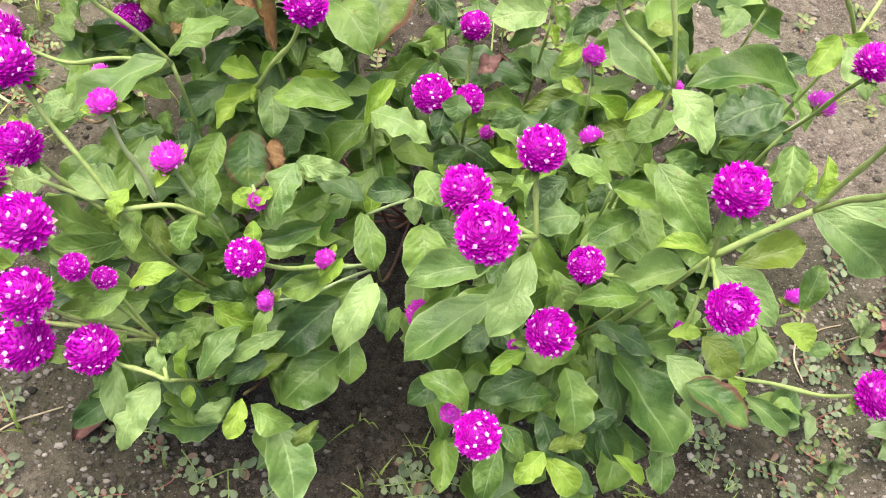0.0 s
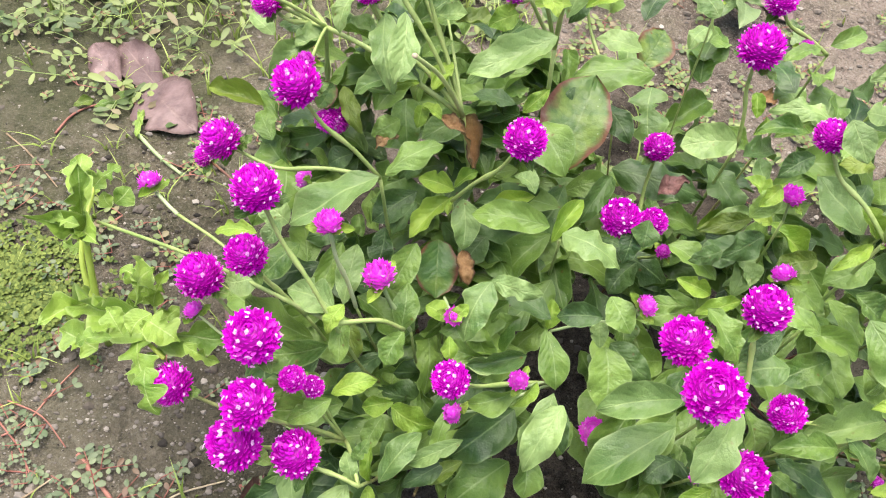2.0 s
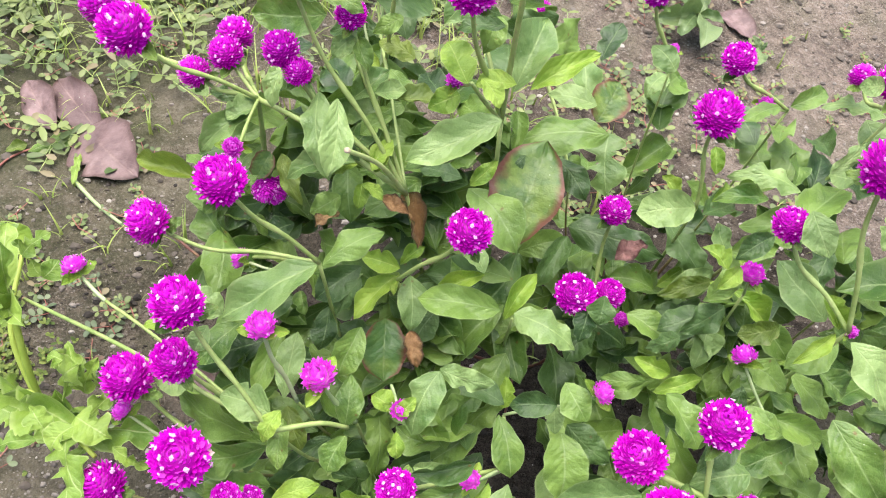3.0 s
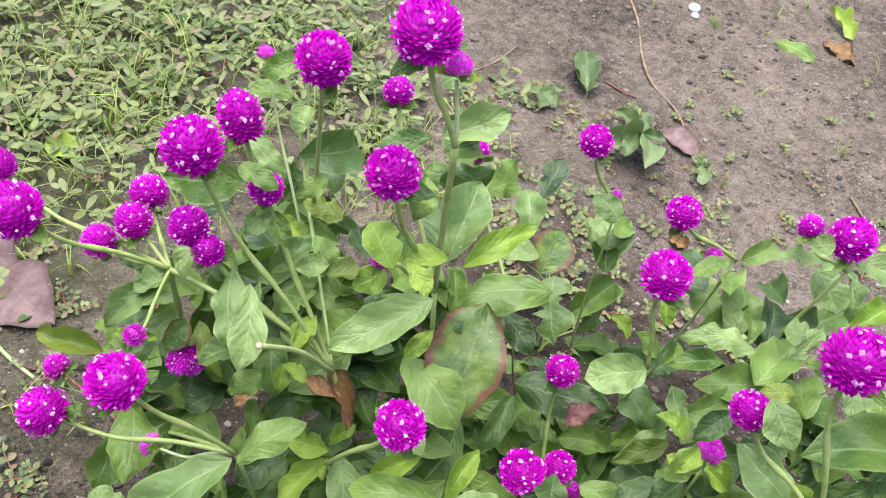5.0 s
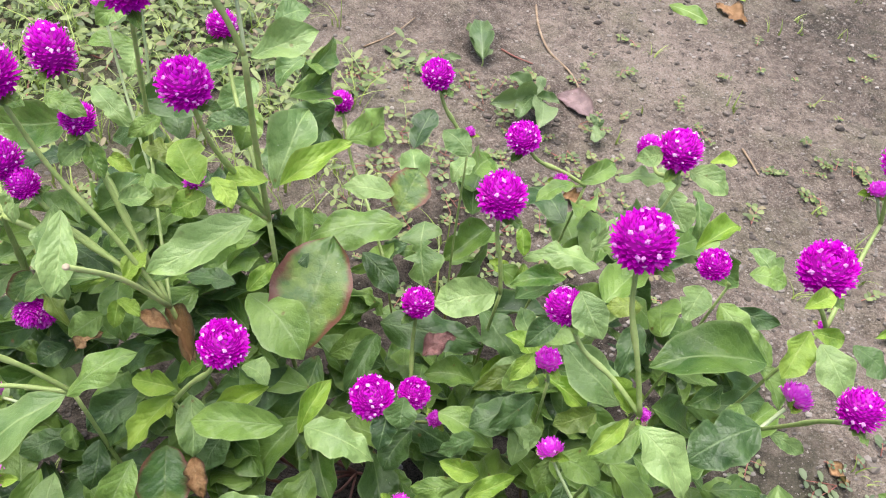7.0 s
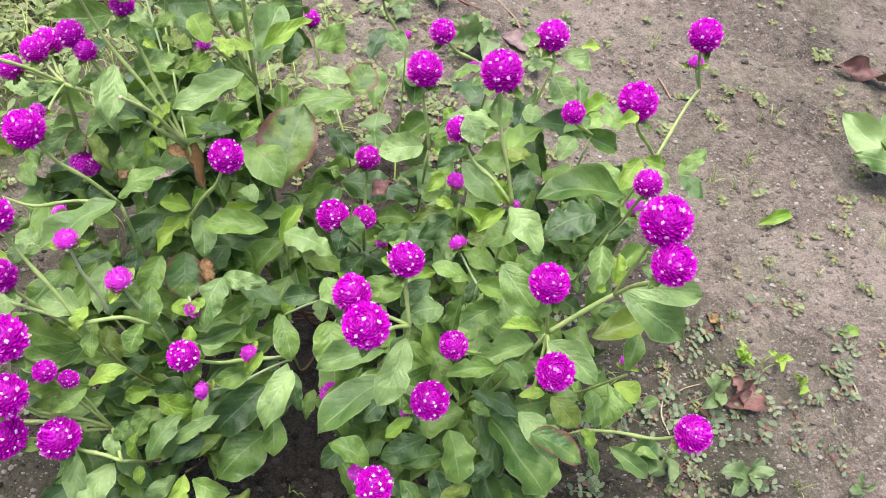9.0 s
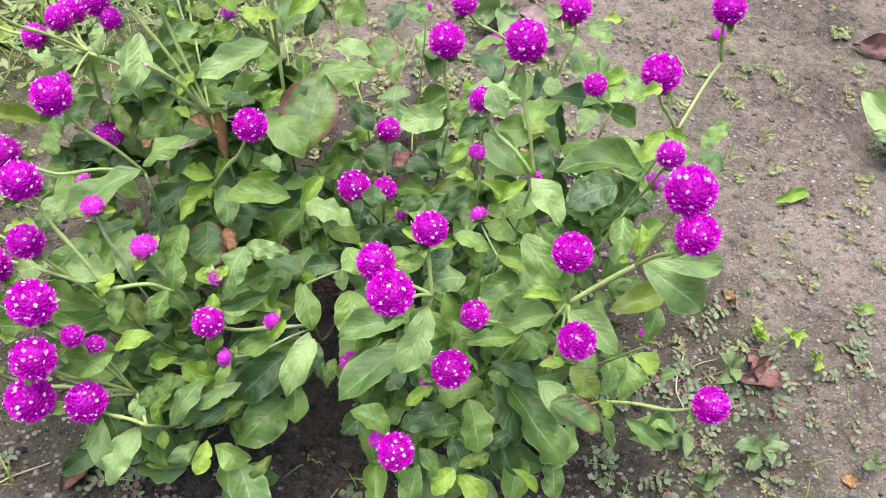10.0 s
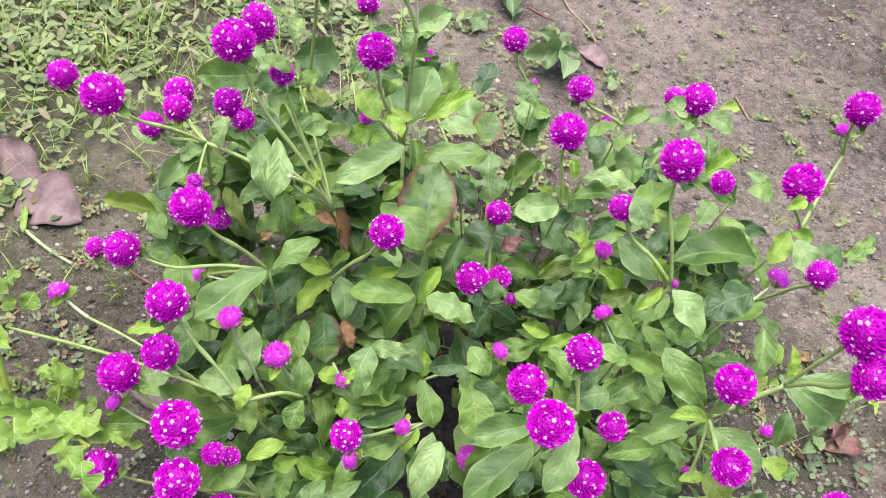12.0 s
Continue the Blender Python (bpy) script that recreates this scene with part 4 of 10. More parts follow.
head(GLOBE, 0.071, 0.154, 0.205, 0.0262, -0.05, -0.32, 0.95)
head(CUP, 0.063, 0.182, 0.163, 0.0131, -0.23, -0.20, 0.95)
head(GLOBE, 0.166, 0.219, 0.340, 0.0258, -0.14, -0.15, 0.98)
head(GLOBE, 0.177, 0.188, 0.291, 0.0254, -0.10, -0.60, 0.79)
head(BUD, 0.178, 0.210, 0.230, 0.0080, -0.08, 0.05, 1.00)
head(CUP, 0.269, 0.250, 0.202, 0.0149, 0.18, 0.71, 0.68)
head(GLOBE, 0.303, 0.189, 0.205, 0.0288, 0.42, -0.28, 0.86)
head(GLOBE, 0.224, 0.202, 0.382, 0.0259, 0.03, -0.29, 0.96)
head(GLOBE, 0.221, 0.224, 0.394, 0.0311, 0.01, -0.12, 0.99)
head(CUP, 0.275, 0.348, 0.268, 0.0204, 0.49, 0.34, 0.81)
head(GLOBE, 0.241, 0.291, 0.355, 0.0207, 0.18, 0.40, 0.90)
head(GLOBE, 0.247, 0.360, 0.366, 0.0290, -0.29, -0.17, 0.94)
head(GLOBE, 0.312, 0.426, 0.379, 0.0269, -0.19, -0.11, 0.98)
head(CUP, 0.323, 0.440, 0.343, 0.0135, -0.24, 0.29, 0.93)
head(GLOBE, 0.221, 0.400, 0.319, 0.0191, -0.35, -0.22, 0.91)
head(GLOBE, 0.212, 0.469, 0.338, 0.0279, -0.13, 0.16, 0.98)
head(GLOBE, 0.142, 0.346, 0.395, 0.0295, -0.13, 0.12, 0.98)
head(GLOBE, 0.125, 0.354, 0.337, 0.0197, -0.39, 0.32, 0.86)
head(GLOBE, 0.111, 0.452, 0.310, 0.0303, -0.10, 0.06, 0.99)
head(GLOBE, 0.129, 0.499, 0.313, 0.0224, -0.47, -0.09, 0.88)
head(GLOBE, 0.073, 0.438, 0.224, 0.0222, -0.01, 0.18, 0.98)
head(CUP, 0.134, 0.365, 0.274, 0.0156, -0.17, -0.03, 0.99)
head(BUD, 0.167, 0.317, 0.302, 0.0081, 0.20, -0.19, 0.96)
head(BUD, -0.050, 0.407, 0.353, 0.0113, -0.30, -0.18, 0.94)
head(GLOBE, 0.022, 0.623, 0.228, 0.0194, -0.19, 0.45, 0.87)
head(GLOBE, 0.078, 0.545, 0.320, 0.0221, -0.25, 0.02, 0.97)
head(GLOBE, -0.158, 0.429, 0.211, 0.0184, 0.13, -0.90, -0.42)
head(GLOBE, -0.050, 0.408, 0.409, 0.0245, -0.16, -0.16, 0.97)
head(GLOBE, -0.137, 0.427, 0.392, 0.0289, -0.28, 0.06, 0.96)
head(LONG, -0.124, 0.471, 0.372, 0.0243, -0.24, 0.26, 0.93)
head(GLOBE, -0.045, 0.418, 0.473, 0.0277, -0.20, -0.03, 0.98)
head(CUP, -0.030, 0.425, 0.453, 0.0132, -0.09, 0.24, 0.97)
head(GLOBE, -0.048, 0.515, 0.364, 0.0183, -0.18, 0.43, 0.88)
head(GLOBE, -0.107, 0.438, 0.359, 0.0181, -0.22, 0.17, 0.96)
head(BUD, -0.102, 0.537, 0.317, 0.0085, -0.04, -0.02, 1.00)
head(CUP, -0.101, 0.563, 0.341, 0.0104, -0.05, 0.35, 0.94)
head(CUP, -0.128, 0.578, 0.328, 0.0128, -0.18, 0.43, 0.89)
head(GLOBE, -0.154, 0.435, 0.205, 0.0225, 0.32, -0.78, -0.55)
head(GLOBE, 0.213, 0.504, 0.308, 0.0177, -0.08, 0.84, 0.54)
head(BUD, 0.161, 0.497, 0.280, 0.0119, -0.38, -0.33, 0.86)
head(BUD, 0.108, 0.551, 0.269, 0.0090, -0.05, 0.02, 1.00)
head(GLOBE, -0.272, 0.505, 0.280, 0.0254, -0.70, 0.30, 0.65)
head(GLOBE, -0.221, 0.421, 0.344, 0.0296, -0.38, -0.21, 0.90)
head(GLOBE, -0.142, 0.426, 0.340, 0.0211, -0.42, 0.11, 0.90)
head(GLOBE, -0.132, 0.418, 0.333, 0.0167, -0.41, 0.08, 0.91)
head(BUD, -0.162, 0.385, 0.304, 0.0128, 0.03, -0.51, 0.86)
head(OLD, -0.281, 0.504, 0.061, 0.0216, -0.79, 0.55, 0.25)
head(CUP, -0.162, 0.374, 0.211, 0.0144, -0.92, 0.39, -0.00)
head(CUP, -0.211, 0.276, 0.192, 0.0132, -0.64, 0.22, 0.74)
head(GLOBE, -0.139, 0.223, 0.230, 0.0156, -0.19, -0.07, 0.98)
head(GLOBE, -0.130, 0.230, 0.208, 0.0141, -0.18, -0.01, 0.98)
head(BUD, 0.288, 0.377, 0.297, 0.0078, -0.10, -0.07, 0.99)
head(CUP, 0.057, 0.303, 0.227, 0.0148, 0.54, 0.06, 0.84)
head(GLOBE, -0.086, 0.477, 0.409, 0.0281, 0.01, -0.12, 0.99)
head(GLOBE, -0.189, 0.510, 0.266, 0.0258, -0.35, 0.73, 0.58)
head(GLOBE, -0.183, 0.464, 0.294, 0.0220, -0.44, 0.32, 0.84)
head(GLOBE, -0.202, 0.459, 0.280, 0.0211, -0.74, 0.17, 0.66)
leaf(OLIVE, -0.200, 0.425, 0.220, -0.241, 0.434, 0.221, 0.016, 0.10)
leaf(PALELIT, -0.144, 0.458, 0.300, -0.151, 0.434, 0.285, 0.013, 0.10)
leaf(PALELIT, -0.164, 0.450, 0.266, -0.196, 0.424, 0.247, 0.017, 0.10)
leaf(PALELIT, -0.173, 0.460, 0.257, -0.197, 0.466, 0.258, 0.012, 0.15)
leaf(PALELIT, -0.209, 0.497, 0.219, -0.229, 0.510, 0.225, 0.017, 0.05)
leaf(PALELIT, -0.194, 0.474, 0.200, -0.166, 0.485, 0.209, 0.013, 0.05)
leaf(PALELIT, -0.121, 0.419, 0.319, -0.110, 0.377, 0.296, 0.018, 0.15)
leaf(PALELIT, -0.097, 0.392, 0.296, -0.134, 0.384, 0.285, 0.014, 0.10)
leaf(PALELIT, -0.100, 0.411, 0.287, -0.085, 0.424, 0.297, 0.015, 0.10)
leaf(YOUNG, -0.086, 0.397, 0.283, -0.082, 0.413, 0.293, 0.010, 0.10)
leaf(PALELIT, -0.105, 0.433, 0.301, -0.085, 0.448, 0.314, 0.016, 0.15)
leaf(GREEN, -0.085, 0.459, 0.304, -0.073, 0.440, 0.295, 0.016, 0.15)
leaf(PALELIT, -0.029, 0.401, 0.329, -0.070, 0.382, 0.308, 0.019, 0.15)
leaf(YOUNG, -0.093, 0.394, 0.275, -0.080, 0.385, 0.273, 0.008, 0.10)
leaf(YOUNG, -0.093, 0.397, 0.271, -0.094, 0.384, 0.264, 0.010, 0.10)
leaf(OLIVE, -0.150, 0.448, 0.227, -0.132, 0.418, 0.214, 0.014, 0.10)
leaf(GREEN, -0.106, 0.404, 0.248, -0.123, 0.394, 0.240, 0.016, 0.15)
leaf(GREEN, -0.109, 0.389, 0.285, -0.127, 0.392, 0.284, 0.012, 0.05)
leaf(YOUNG, -0.029, 0.414, 0.261, -0.014, 0.427, 0.272, 0.011, 0.05)
leaf(PALELIT, -0.112, 0.349, 0.255, -0.160, 0.320, 0.232, 0.029, 0.10)
leaf(GREEN, -0.108, 0.342, 0.266, -0.077, 0.359, 0.281, 0.018, 0.05)
leaf(YOUNG, -0.065, 0.372, 0.225, -0.089, 0.378, 0.224, 0.015, 0.10)
leaf(YOUNG, -0.067, 0.372, 0.216, -0.089, 0.348, 0.198, 0.016, 0.05)
leaf(YOUNG, -0.065, 0.370, 0.221, -0.067, 0.359, 0.214, 0.005, 0.10)
leaf(YOUNG, -0.065, 0.378, 0.220, -0.051, 0.388, 0.228, 0.010, 0.15)
leaf(PALELIT, -0.058, 0.374, 0.215, -0.054, 0.344, 0.199, 0.021, 0.15)
leaf(WITHERED, -0.054, 0.345, 0.198, -0.047, 0.325, 0.188, 0.013, 0.15)
leaf(DEEPSHADE, -0.089, 0.384, 0.203, -0.116, 0.365, 0.188, 0.023, 0.05)
leaf(DEEPSHADE, -0.106, 0.355, 0.197, -0.108, 0.331, 0.184, 0.018, 0.05)
leaf(GREEN, -0.084, 0.338, 0.208, -0.095, 0.311, 0.191, 0.021, 0.10)
leaf(REDDISH, -0.070, 0.353, 0.195, -0.067, 0.319, 0.176, 0.031, 0.10)
leaf(GREEN, -0.131, 0.335, 0.202, -0.142, 0.298, 0.181, 0.016, 0.05)
leaf(PALELIT, -0.123, 0.292, 0.197, -0.120, 0.326, 0.216, 0.019, 0.05)
leaf(YOUNG, -0.181, 0.320, 0.220, -0.207, 0.319, 0.216, 0.012, 0.10)
leaf(PALELIT, -0.160, 0.297, 0.268, -0.165, 0.285, 0.261, 0.012, 0.15)
leaf(DEEPSHADE, -0.088, 0.375, 0.203, -0.102, 0.354, 0.189, 0.012, 0.05)
leaf(GREEN, -0.126, 0.371, 0.186, -0.121, 0.357, 0.180, 0.010, 0.10)
leaf(WITHERED, -0.105, 0.396, 0.242, -0.119, 0.388, 0.235, 0.009, 0.15)
leaf(WITHERED, -0.070, 0.403, 0.257, -0.056, 0.375, 0.245, 0.013, 0.10)
leaf(PALELIT, -0.015, 0.366, 0.240, -0.029, 0.377, 0.243, 0.015, 0.15)
leaf(YOUNG, -0.014, 0.369, 0.234, -0.042, 0.359, 0.222, 0.014, 0.15)
leaf(YOUNG, 0.003, 0.355, 0.207, 0.020, 0.381, 0.224, 0.013, 0.10)
leaf(GREEN, -0.005, 0.342, 0.240, -0.053, 0.348, 0.233, 0.021, 0.15)
leaf(PALELIT, 0.006, 0.350, 0.225, 0.044, 0.332, 0.221, 0.025, 0.10)
leaf(GREEN, 0.020, 0.440, 0.159, 0.055, 0.449, 0.169, 0.022, 0.10)
leaf(DEEPSHADE, 0.051, 0.442, 0.183, 0.031, 0.408, 0.164, 0.017, 0.05)
leaf(PALELIT, 0.116, 0.426, 0.252, 0.079, 0.421, 0.245, 0.026, 0.10)
leaf(DEEPSHADE, 0.054, 0.457, 0.175, 0.124, 0.440, 0.175, 0.033, 0.05)
leaf(GREEN, 0.086, 0.377, 0.195, 0.119, 0.357, 0.188, 0.022, 0.10)
leaf(YOUNG, 0.124, 0.427, 0.155, 0.143, 0.441, 0.162, 0.014, 0.05)
leaf(PALELIT, 0.119, 0.402, 0.184, 0.150, 0.419, 0.195, 0.020, 0.10)
leaf(PALELIT, -0.036, 0.308, 0.222, -0.048, 0.276, 0.201, 0.024, 0.10)
leaf(PALELIT, -0.036, 0.310, 0.221, -0.004, 0.303, 0.223, 0.015, 0.10)
leaf(DEEPSHADE, 0.006, 0.303, 0.197, -0.029, 0.317, 0.198, 0.018, 0.05)
leaf(PALELIT, -0.124, 0.266, 0.236, -0.152, 0.274, 0.236, 0.021, 0.05)
leaf(YOUNG, -0.119, 0.267, 0.240, -0.126, 0.252, 0.231, 0.011, 0.15)
leaf(GREEN, -0.086, 0.277, 0.201, -0.086, 0.303, 0.216, 0.017, 0.15)
leaf(GREEN, -0.084, 0.261, 0.230, -0.092, 0.244, 0.219, 0.016, 0.05)
leaf(YOUNG, -0.059, 0.291, 0.197, -0.073, 0.299, 0.199, 0.014, 0.10)
leaf(YOUNG, -0.058, 0.283, 0.212, -0.048, 0.292, 0.218, 0.010, 0.05)
leaf(YOUNG, -0.057, 0.274, 0.209, -0.055, 0.261, 0.202, 0.010, 0.15)
leaf(YOUNG, -0.120, 0.233, 0.196, -0.095, 0.242, 0.204, 0.013, 0.10)
leaf(YOUNG, -0.084, 0.247, 0.166, -0.103, 0.243, 0.161, 0.013, 0.05)
leaf(YOUNG, -0.085, 0.261, 0.129, -0.054, 0.251, 0.129, 0.021, 0.10)
leaf(DEEPSHADE, -0.096, 0.295, 0.135, -0.124, 0.275, 0.121, 0.015, 0.05)
leaf(GREEN, -0.119, 0.228, 0.201, -0.142, 0.215, 0.191, 0.014, 0.15)
leaf(DEEPSHADE, -0.066, 0.248, 0.123, -0.086, 0.229, 0.111, 0.022, 0.05)
leaf(GREEN, -0.090, 0.252, 0.130, -0.098, 0.233, 0.119, 0.015, 0.05)
leaf(GREEN, -0.119, 0.270, 0.222, -0.118, 0.246, 0.209, 0.013, 0.05)
leaf(GREEN, 0.041, 0.290, 0.195, 0.044, 0.257, 0.175, 0.030, 0.15)
leaf(PALELIT, 0.080, 0.250, 0.217, 0.032, 0.242, 0.205, 0.023, 0.10)
leaf(PALELIT, 0.012, 0.260, 0.182, -0.003, 0.225, 0.159, 0.026, 0.10)
leaf(DEEPSHADE, 0.016, 0.254, 0.180, 0.022, 0.229, 0.166, 0.012, 0.05)
leaf(DEEPSHADE, 0.048, 0.301, 0.182, 0.076, 0.282, 0.174, 0.022, 0.05)
leaf(GREEN, 0.037, 0.309, 0.223, 0.051, 0.290, 0.214, 0.021, 0.10)
leaf(DEEPSHADE, 0.033, 0.296, 0.219, 0.006, 0.295, 0.214, 0.017, 0.05)
leaf(YOUNG, 0.010, 0.313, 0.168, 0.010, 0.331, 0.178, 0.012, 0.05)
leaf(GREEN, 0.004, 0.299, 0.190, 0.015, 0.267, 0.173, 0.020, 0.05)
leaf(PALELIT, 0.035, 0.303, 0.205, 0.037, 0.288, 0.196, 0.012, 0.05)
leaf(DEEPSHADE, -0.017, 0.247, 0.248, -0.048, 0.241, 0.239, 0.013, 0.05)
leaf(GREEN, -0.007, 0.260, 0.183, -0.041, 0.250, 0.171, 0.015, 0.15)
leaf(YOUNG, -0.005, 0.248, 0.217, -0.017, 0.235, 0.208, 0.008, 0.10)
leaf(GREEN, 0.094, 0.306, 0.230, 0.114, 0.280, 0.216, 0.021, 0.10)
leaf(YOUNG, 0.097, 0.319, 0.202, 0.125, 0.328, 0.211, 0.011, 0.10)
leaf(GREEN, 0.096, 0.331, 0.193, 0.068, 0.331, 0.190, 0.013, 0.05)
leaf(GREEN, 0.089, 0.260, 0.180, 0.050, 0.232, 0.157, 0.027, 0.10)
leaf(YOUNG, 0.103, 0.326, 0.216, 0.081, 0.334, 0.217, 0.013, 0.10)
leaf(PALELIT, -0.086, 0.208, 0.131, -0.065, 0.237, 0.150, 0.020, 0.10)
leaf(GREEN, -0.103, 0.206, 0.169, -0.095, 0.217, 0.176, 0.009, 0.10)
leaf(PALELIT, -0.101, 0.196, 0.159, -0.108, 0.211, 0.168, 0.012, 0.15)
leaf(YOUNG, -0.091, 0.206, 0.134, -0.094, 0.225, 0.145, 0.009, 0.15)
leaf(YOUNG, -0.092, 0.208, 0.124, -0.091, 0.196, 0.117, 0.009, 0.15)
leaf(PALELIT, -0.104, 0.197, 0.152, -0.122, 0.162, 0.132, 0.021, 0.15)
leaf(PALELIT, -0.148, 0.237, 0.096, -0.139, 0.197, 0.074, 0.018, 0.05)
leaf(DEEPSHADE, -0.045, 0.228, 0.130, -0.072, 0.212, 0.118, 0.015, 0.05)
leaf(PALELIT, -0.037, 0.239, 0.142, -0.070, 0.223, 0.129, 0.013, 0.15)
leaf(OLIVE, -0.035, 0.230, 0.129, -0.057, 0.215, 0.119, 0.012, 0.10)
leaf(GREEN, -0.002, 0.242, 0.109, -0.039, 0.213, 0.088, 0.035, 0.10)
leaf(PALELIT, 0.016, 0.248, 0.192, -0.003, 0.213, 0.168, 0.022, 0.15)
leaf(GREEN, 0.003, 0.237, 0.152, 0.004, 0.209, 0.134, 0.019, 0.10)
leaf(PALELIT, 0.086, 0.248, 0.185, 0.035, 0.215, 0.159, 0.030, 0.10)
leaf(PALELIT, 0.089, 0.228, 0.267, 0.071, 0.192, 0.241, 0.023, 0.10)
leaf(YOUNG, 0.101, 0.208, 0.195, 0.082, 0.197, 0.186, 0.012, 0.05)
leaf(GREEN, 0.033, 0.263, 0.139, 0.027, 0.243, 0.126, 0.012, 0.15)
leaf(DEEPSHADE, 0.083, 0.226, 0.187, 0.067, 0.214, 0.178, 0.017, 0.05)
leaf(DEEPSHADE, -0.005, 0.265, 0.141, -0.043, 0.235, 0.118, 0.031, 0.05)
leaf(GREEN, 0.070, 0.177, 0.179, 0.043, 0.194, 0.187, 0.019, 0.15)
leaf(DEEPSHADE, 0.061, 0.202, 0.172, 0.038, 0.187, 0.161, 0.017, 0.05)
leaf(DEEPSHADE, 0.116, 0.211, 0.159, 0.082, 0.199, 0.148, 0.021, 0.05)
leaf(GREEN, 0.128, 0.205, 0.145, 0.098, 0.200, 0.140, 0.018, 0.10)
leaf(GREEN, 0.131, 0.212, 0.169, 0.138, 0.178, 0.149, 0.028, 0.15)
leaf(DEEPSHADE, 0.120, 0.194, 0.144, 0.131, 0.169, 0.130, 0.019, 0.05)
leaf(GREEN, 0.096, 0.186, 0.141, 0.110, 0.165, 0.130, 0.014, 0.10)
leaf(YOUNG, 0.121, 0.168, 0.145, 0.105, 0.152, 0.134, 0.016, 0.10)
leaf(YOUNG, 0.127, 0.172, 0.125, 0.147, 0.153, 0.115, 0.019, 0.15)
leaf(OLIVE, 0.126, 0.173, 0.136, 0.150, 0.180, 0.142, 0.013, 0.05)
leaf(DEEPSHADE, 0.166, 0.193, 0.153, 0.144, 0.182, 0.145, 0.013, 0.05)
leaf(GREEN, 0.164, 0.229, 0.161, 0.207, 0.176, 0.131, 0.037, 0.05)
leaf(GREEN, 0.096, 0.175, 0.137, 0.088, 0.145, 0.119, 0.018, 0.10)
leaf(DEEPSHADE, 0.132, 0.177, 0.117, 0.162, 0.156, 0.106, 0.015, 0.05)
leaf(YOUNG, 0.169, 0.175, 0.127, 0.188, 0.159, 0.119, 0.009, 0.15)
leaf(YOUNG, -0.061, 0.205, 0.114, -0.068, 0.183, 0.101, 0.015, 0.10)
leaf(GREEN, -0.055, 0.201, 0.114, -0.027, 0.191, 0.111, 0.022, 0.10)
leaf(PALELIT, -0.069, 0.209, 0.104, -0.091, 0.196, 0.095, 0.014, 0.10)
leaf(PALELIT, -0.039, 0.195, 0.096, -0.025, 0.152, 0.073, 0.034, 0.10)
leaf(OLIVE, -0.013, 0.198, 0.102, -0.030, 0.183, 0.092, 0.010, 0.10)
leaf(YOUNG, 0.163, 0.320, 0.299, 0.153, 0.334, 0.309, 0.013, 0.10)
leaf(YOUNG, 0.161, 0.317, 0.298, 0.140, 0.303, 0.287, 0.009, 0.10)
leaf(PALELIT, 0.159, 0.305, 0.312, 0.180, 0.279, 0.293, 0.024, 0.10)
leaf(YOUNG, 0.151, 0.396, 0.211, 0.179, 0.377, 0.200, 0.016, 0.10)
leaf(GREEN, 0.109, 0.350, 0.267, 0.125, 0.366, 0.279, 0.015, 0.15)
leaf(YOUNG, 0.138, 0.371, 0.239, 0.123, 0.377, 0.243, 0.011, 0.05)
leaf(OLIVE, 0.148, 0.410, 0.196, 0.110, 0.398, 0.188, 0.015, 0.05)
leaf(GREEN, 0.143, 0.329, 0.234, 0.168, 0.317, 0.226, 0.020, 0.10)
leaf(GREEN, 0.131, 0.265, 0.282, 0.106, 0.273, 0.287, 0.015, 0.10)
leaf(GREEN, 0.148, 0.293, 0.241, 0.180, 0.284, 0.235, 0.018, 0.10)
leaf(GREEN, 0.166, 0.283, 0.229, 0.136, 0.270, 0.219, 0.021, 0.10)
leaf(PALELIT, 0.114, 0.245, 0.277, 0.085, 0.239, 0.270, 0.020, 0.10)
leaf(GREEN, 0.154, 0.272, 0.291, 0.184, 0.239, 0.269, 0.025, 0.10)
leaf(DEEPSHADE, 0.161, 0.336, 0.191, 0.154, 0.319, 0.181, 0.014, 0.05)
leaf(DEEPSHADE, 0.224, 0.310, 0.305, 0.187, 0.297, 0.294, 0.029, 0.05)
leaf(YOUNG, 0.228, 0.257, 0.294, 0.229, 0.272, 0.304, 0.009, 0.05)
leaf(YOUNG, 0.212, 0.236, 0.316, 0.206, 0.234, 0.314, 0.006, 0.05)
leaf(PALELIT, 0.223, 0.280, 0.305, 0.217, 0.253, 0.285, 0.018, 0.10)
leaf(PALELIT, 0.240, 0.259, 0.281, 0.283, 0.230, 0.266, 0.031, 0.10)
leaf(GREEN, 0.174, 0.226, 0.319, 0.165, 0.214, 0.310, 0.011, 0.10)
leaf(YOUNG, 0.174, 0.222, 0.286, 0.148, 0.224, 0.285, 0.012, 0.15)
leaf(PALELIT, 0.182, 0.221, 0.275, 0.214, 0.197, 0.262, 0.023, 0.10)
leaf(OLIVE, 0.272, 0.316, 0.138, 0.325, 0.331, 0.148, 0.028, 0.05)
leaf(GREEN, 0.254, 0.228, 0.227, 0.264, 0.250, 0.242, 0.016, 0.10)
leaf(YOUNG, 0.247, 0.224, 0.215, 0.266, 0.213, 0.210, 0.017, 0.10)
leaf(PALELIT, 0.279, 0.222, 0.186, 0.293, 0.225, 0.189, 0.011, 0.15)
leaf(PALELIT, 0.207, 0.218, 0.220, 0.209, 0.206, 0.212, 0.016, 0.10)
leaf(GREEN, 0.273, 0.266, 0.146, 0.267, 0.232, 0.127, 0.019, 0.10)
leaf(PALELIT, 0.173, 0.208, 0.232, 0.158, 0.227, 0.244, 0.012, 0.05)
leaf(YOUNG, 0.167, 0.200, 0.240, 0.185, 0.201, 0.242, 0.009, 0.05)
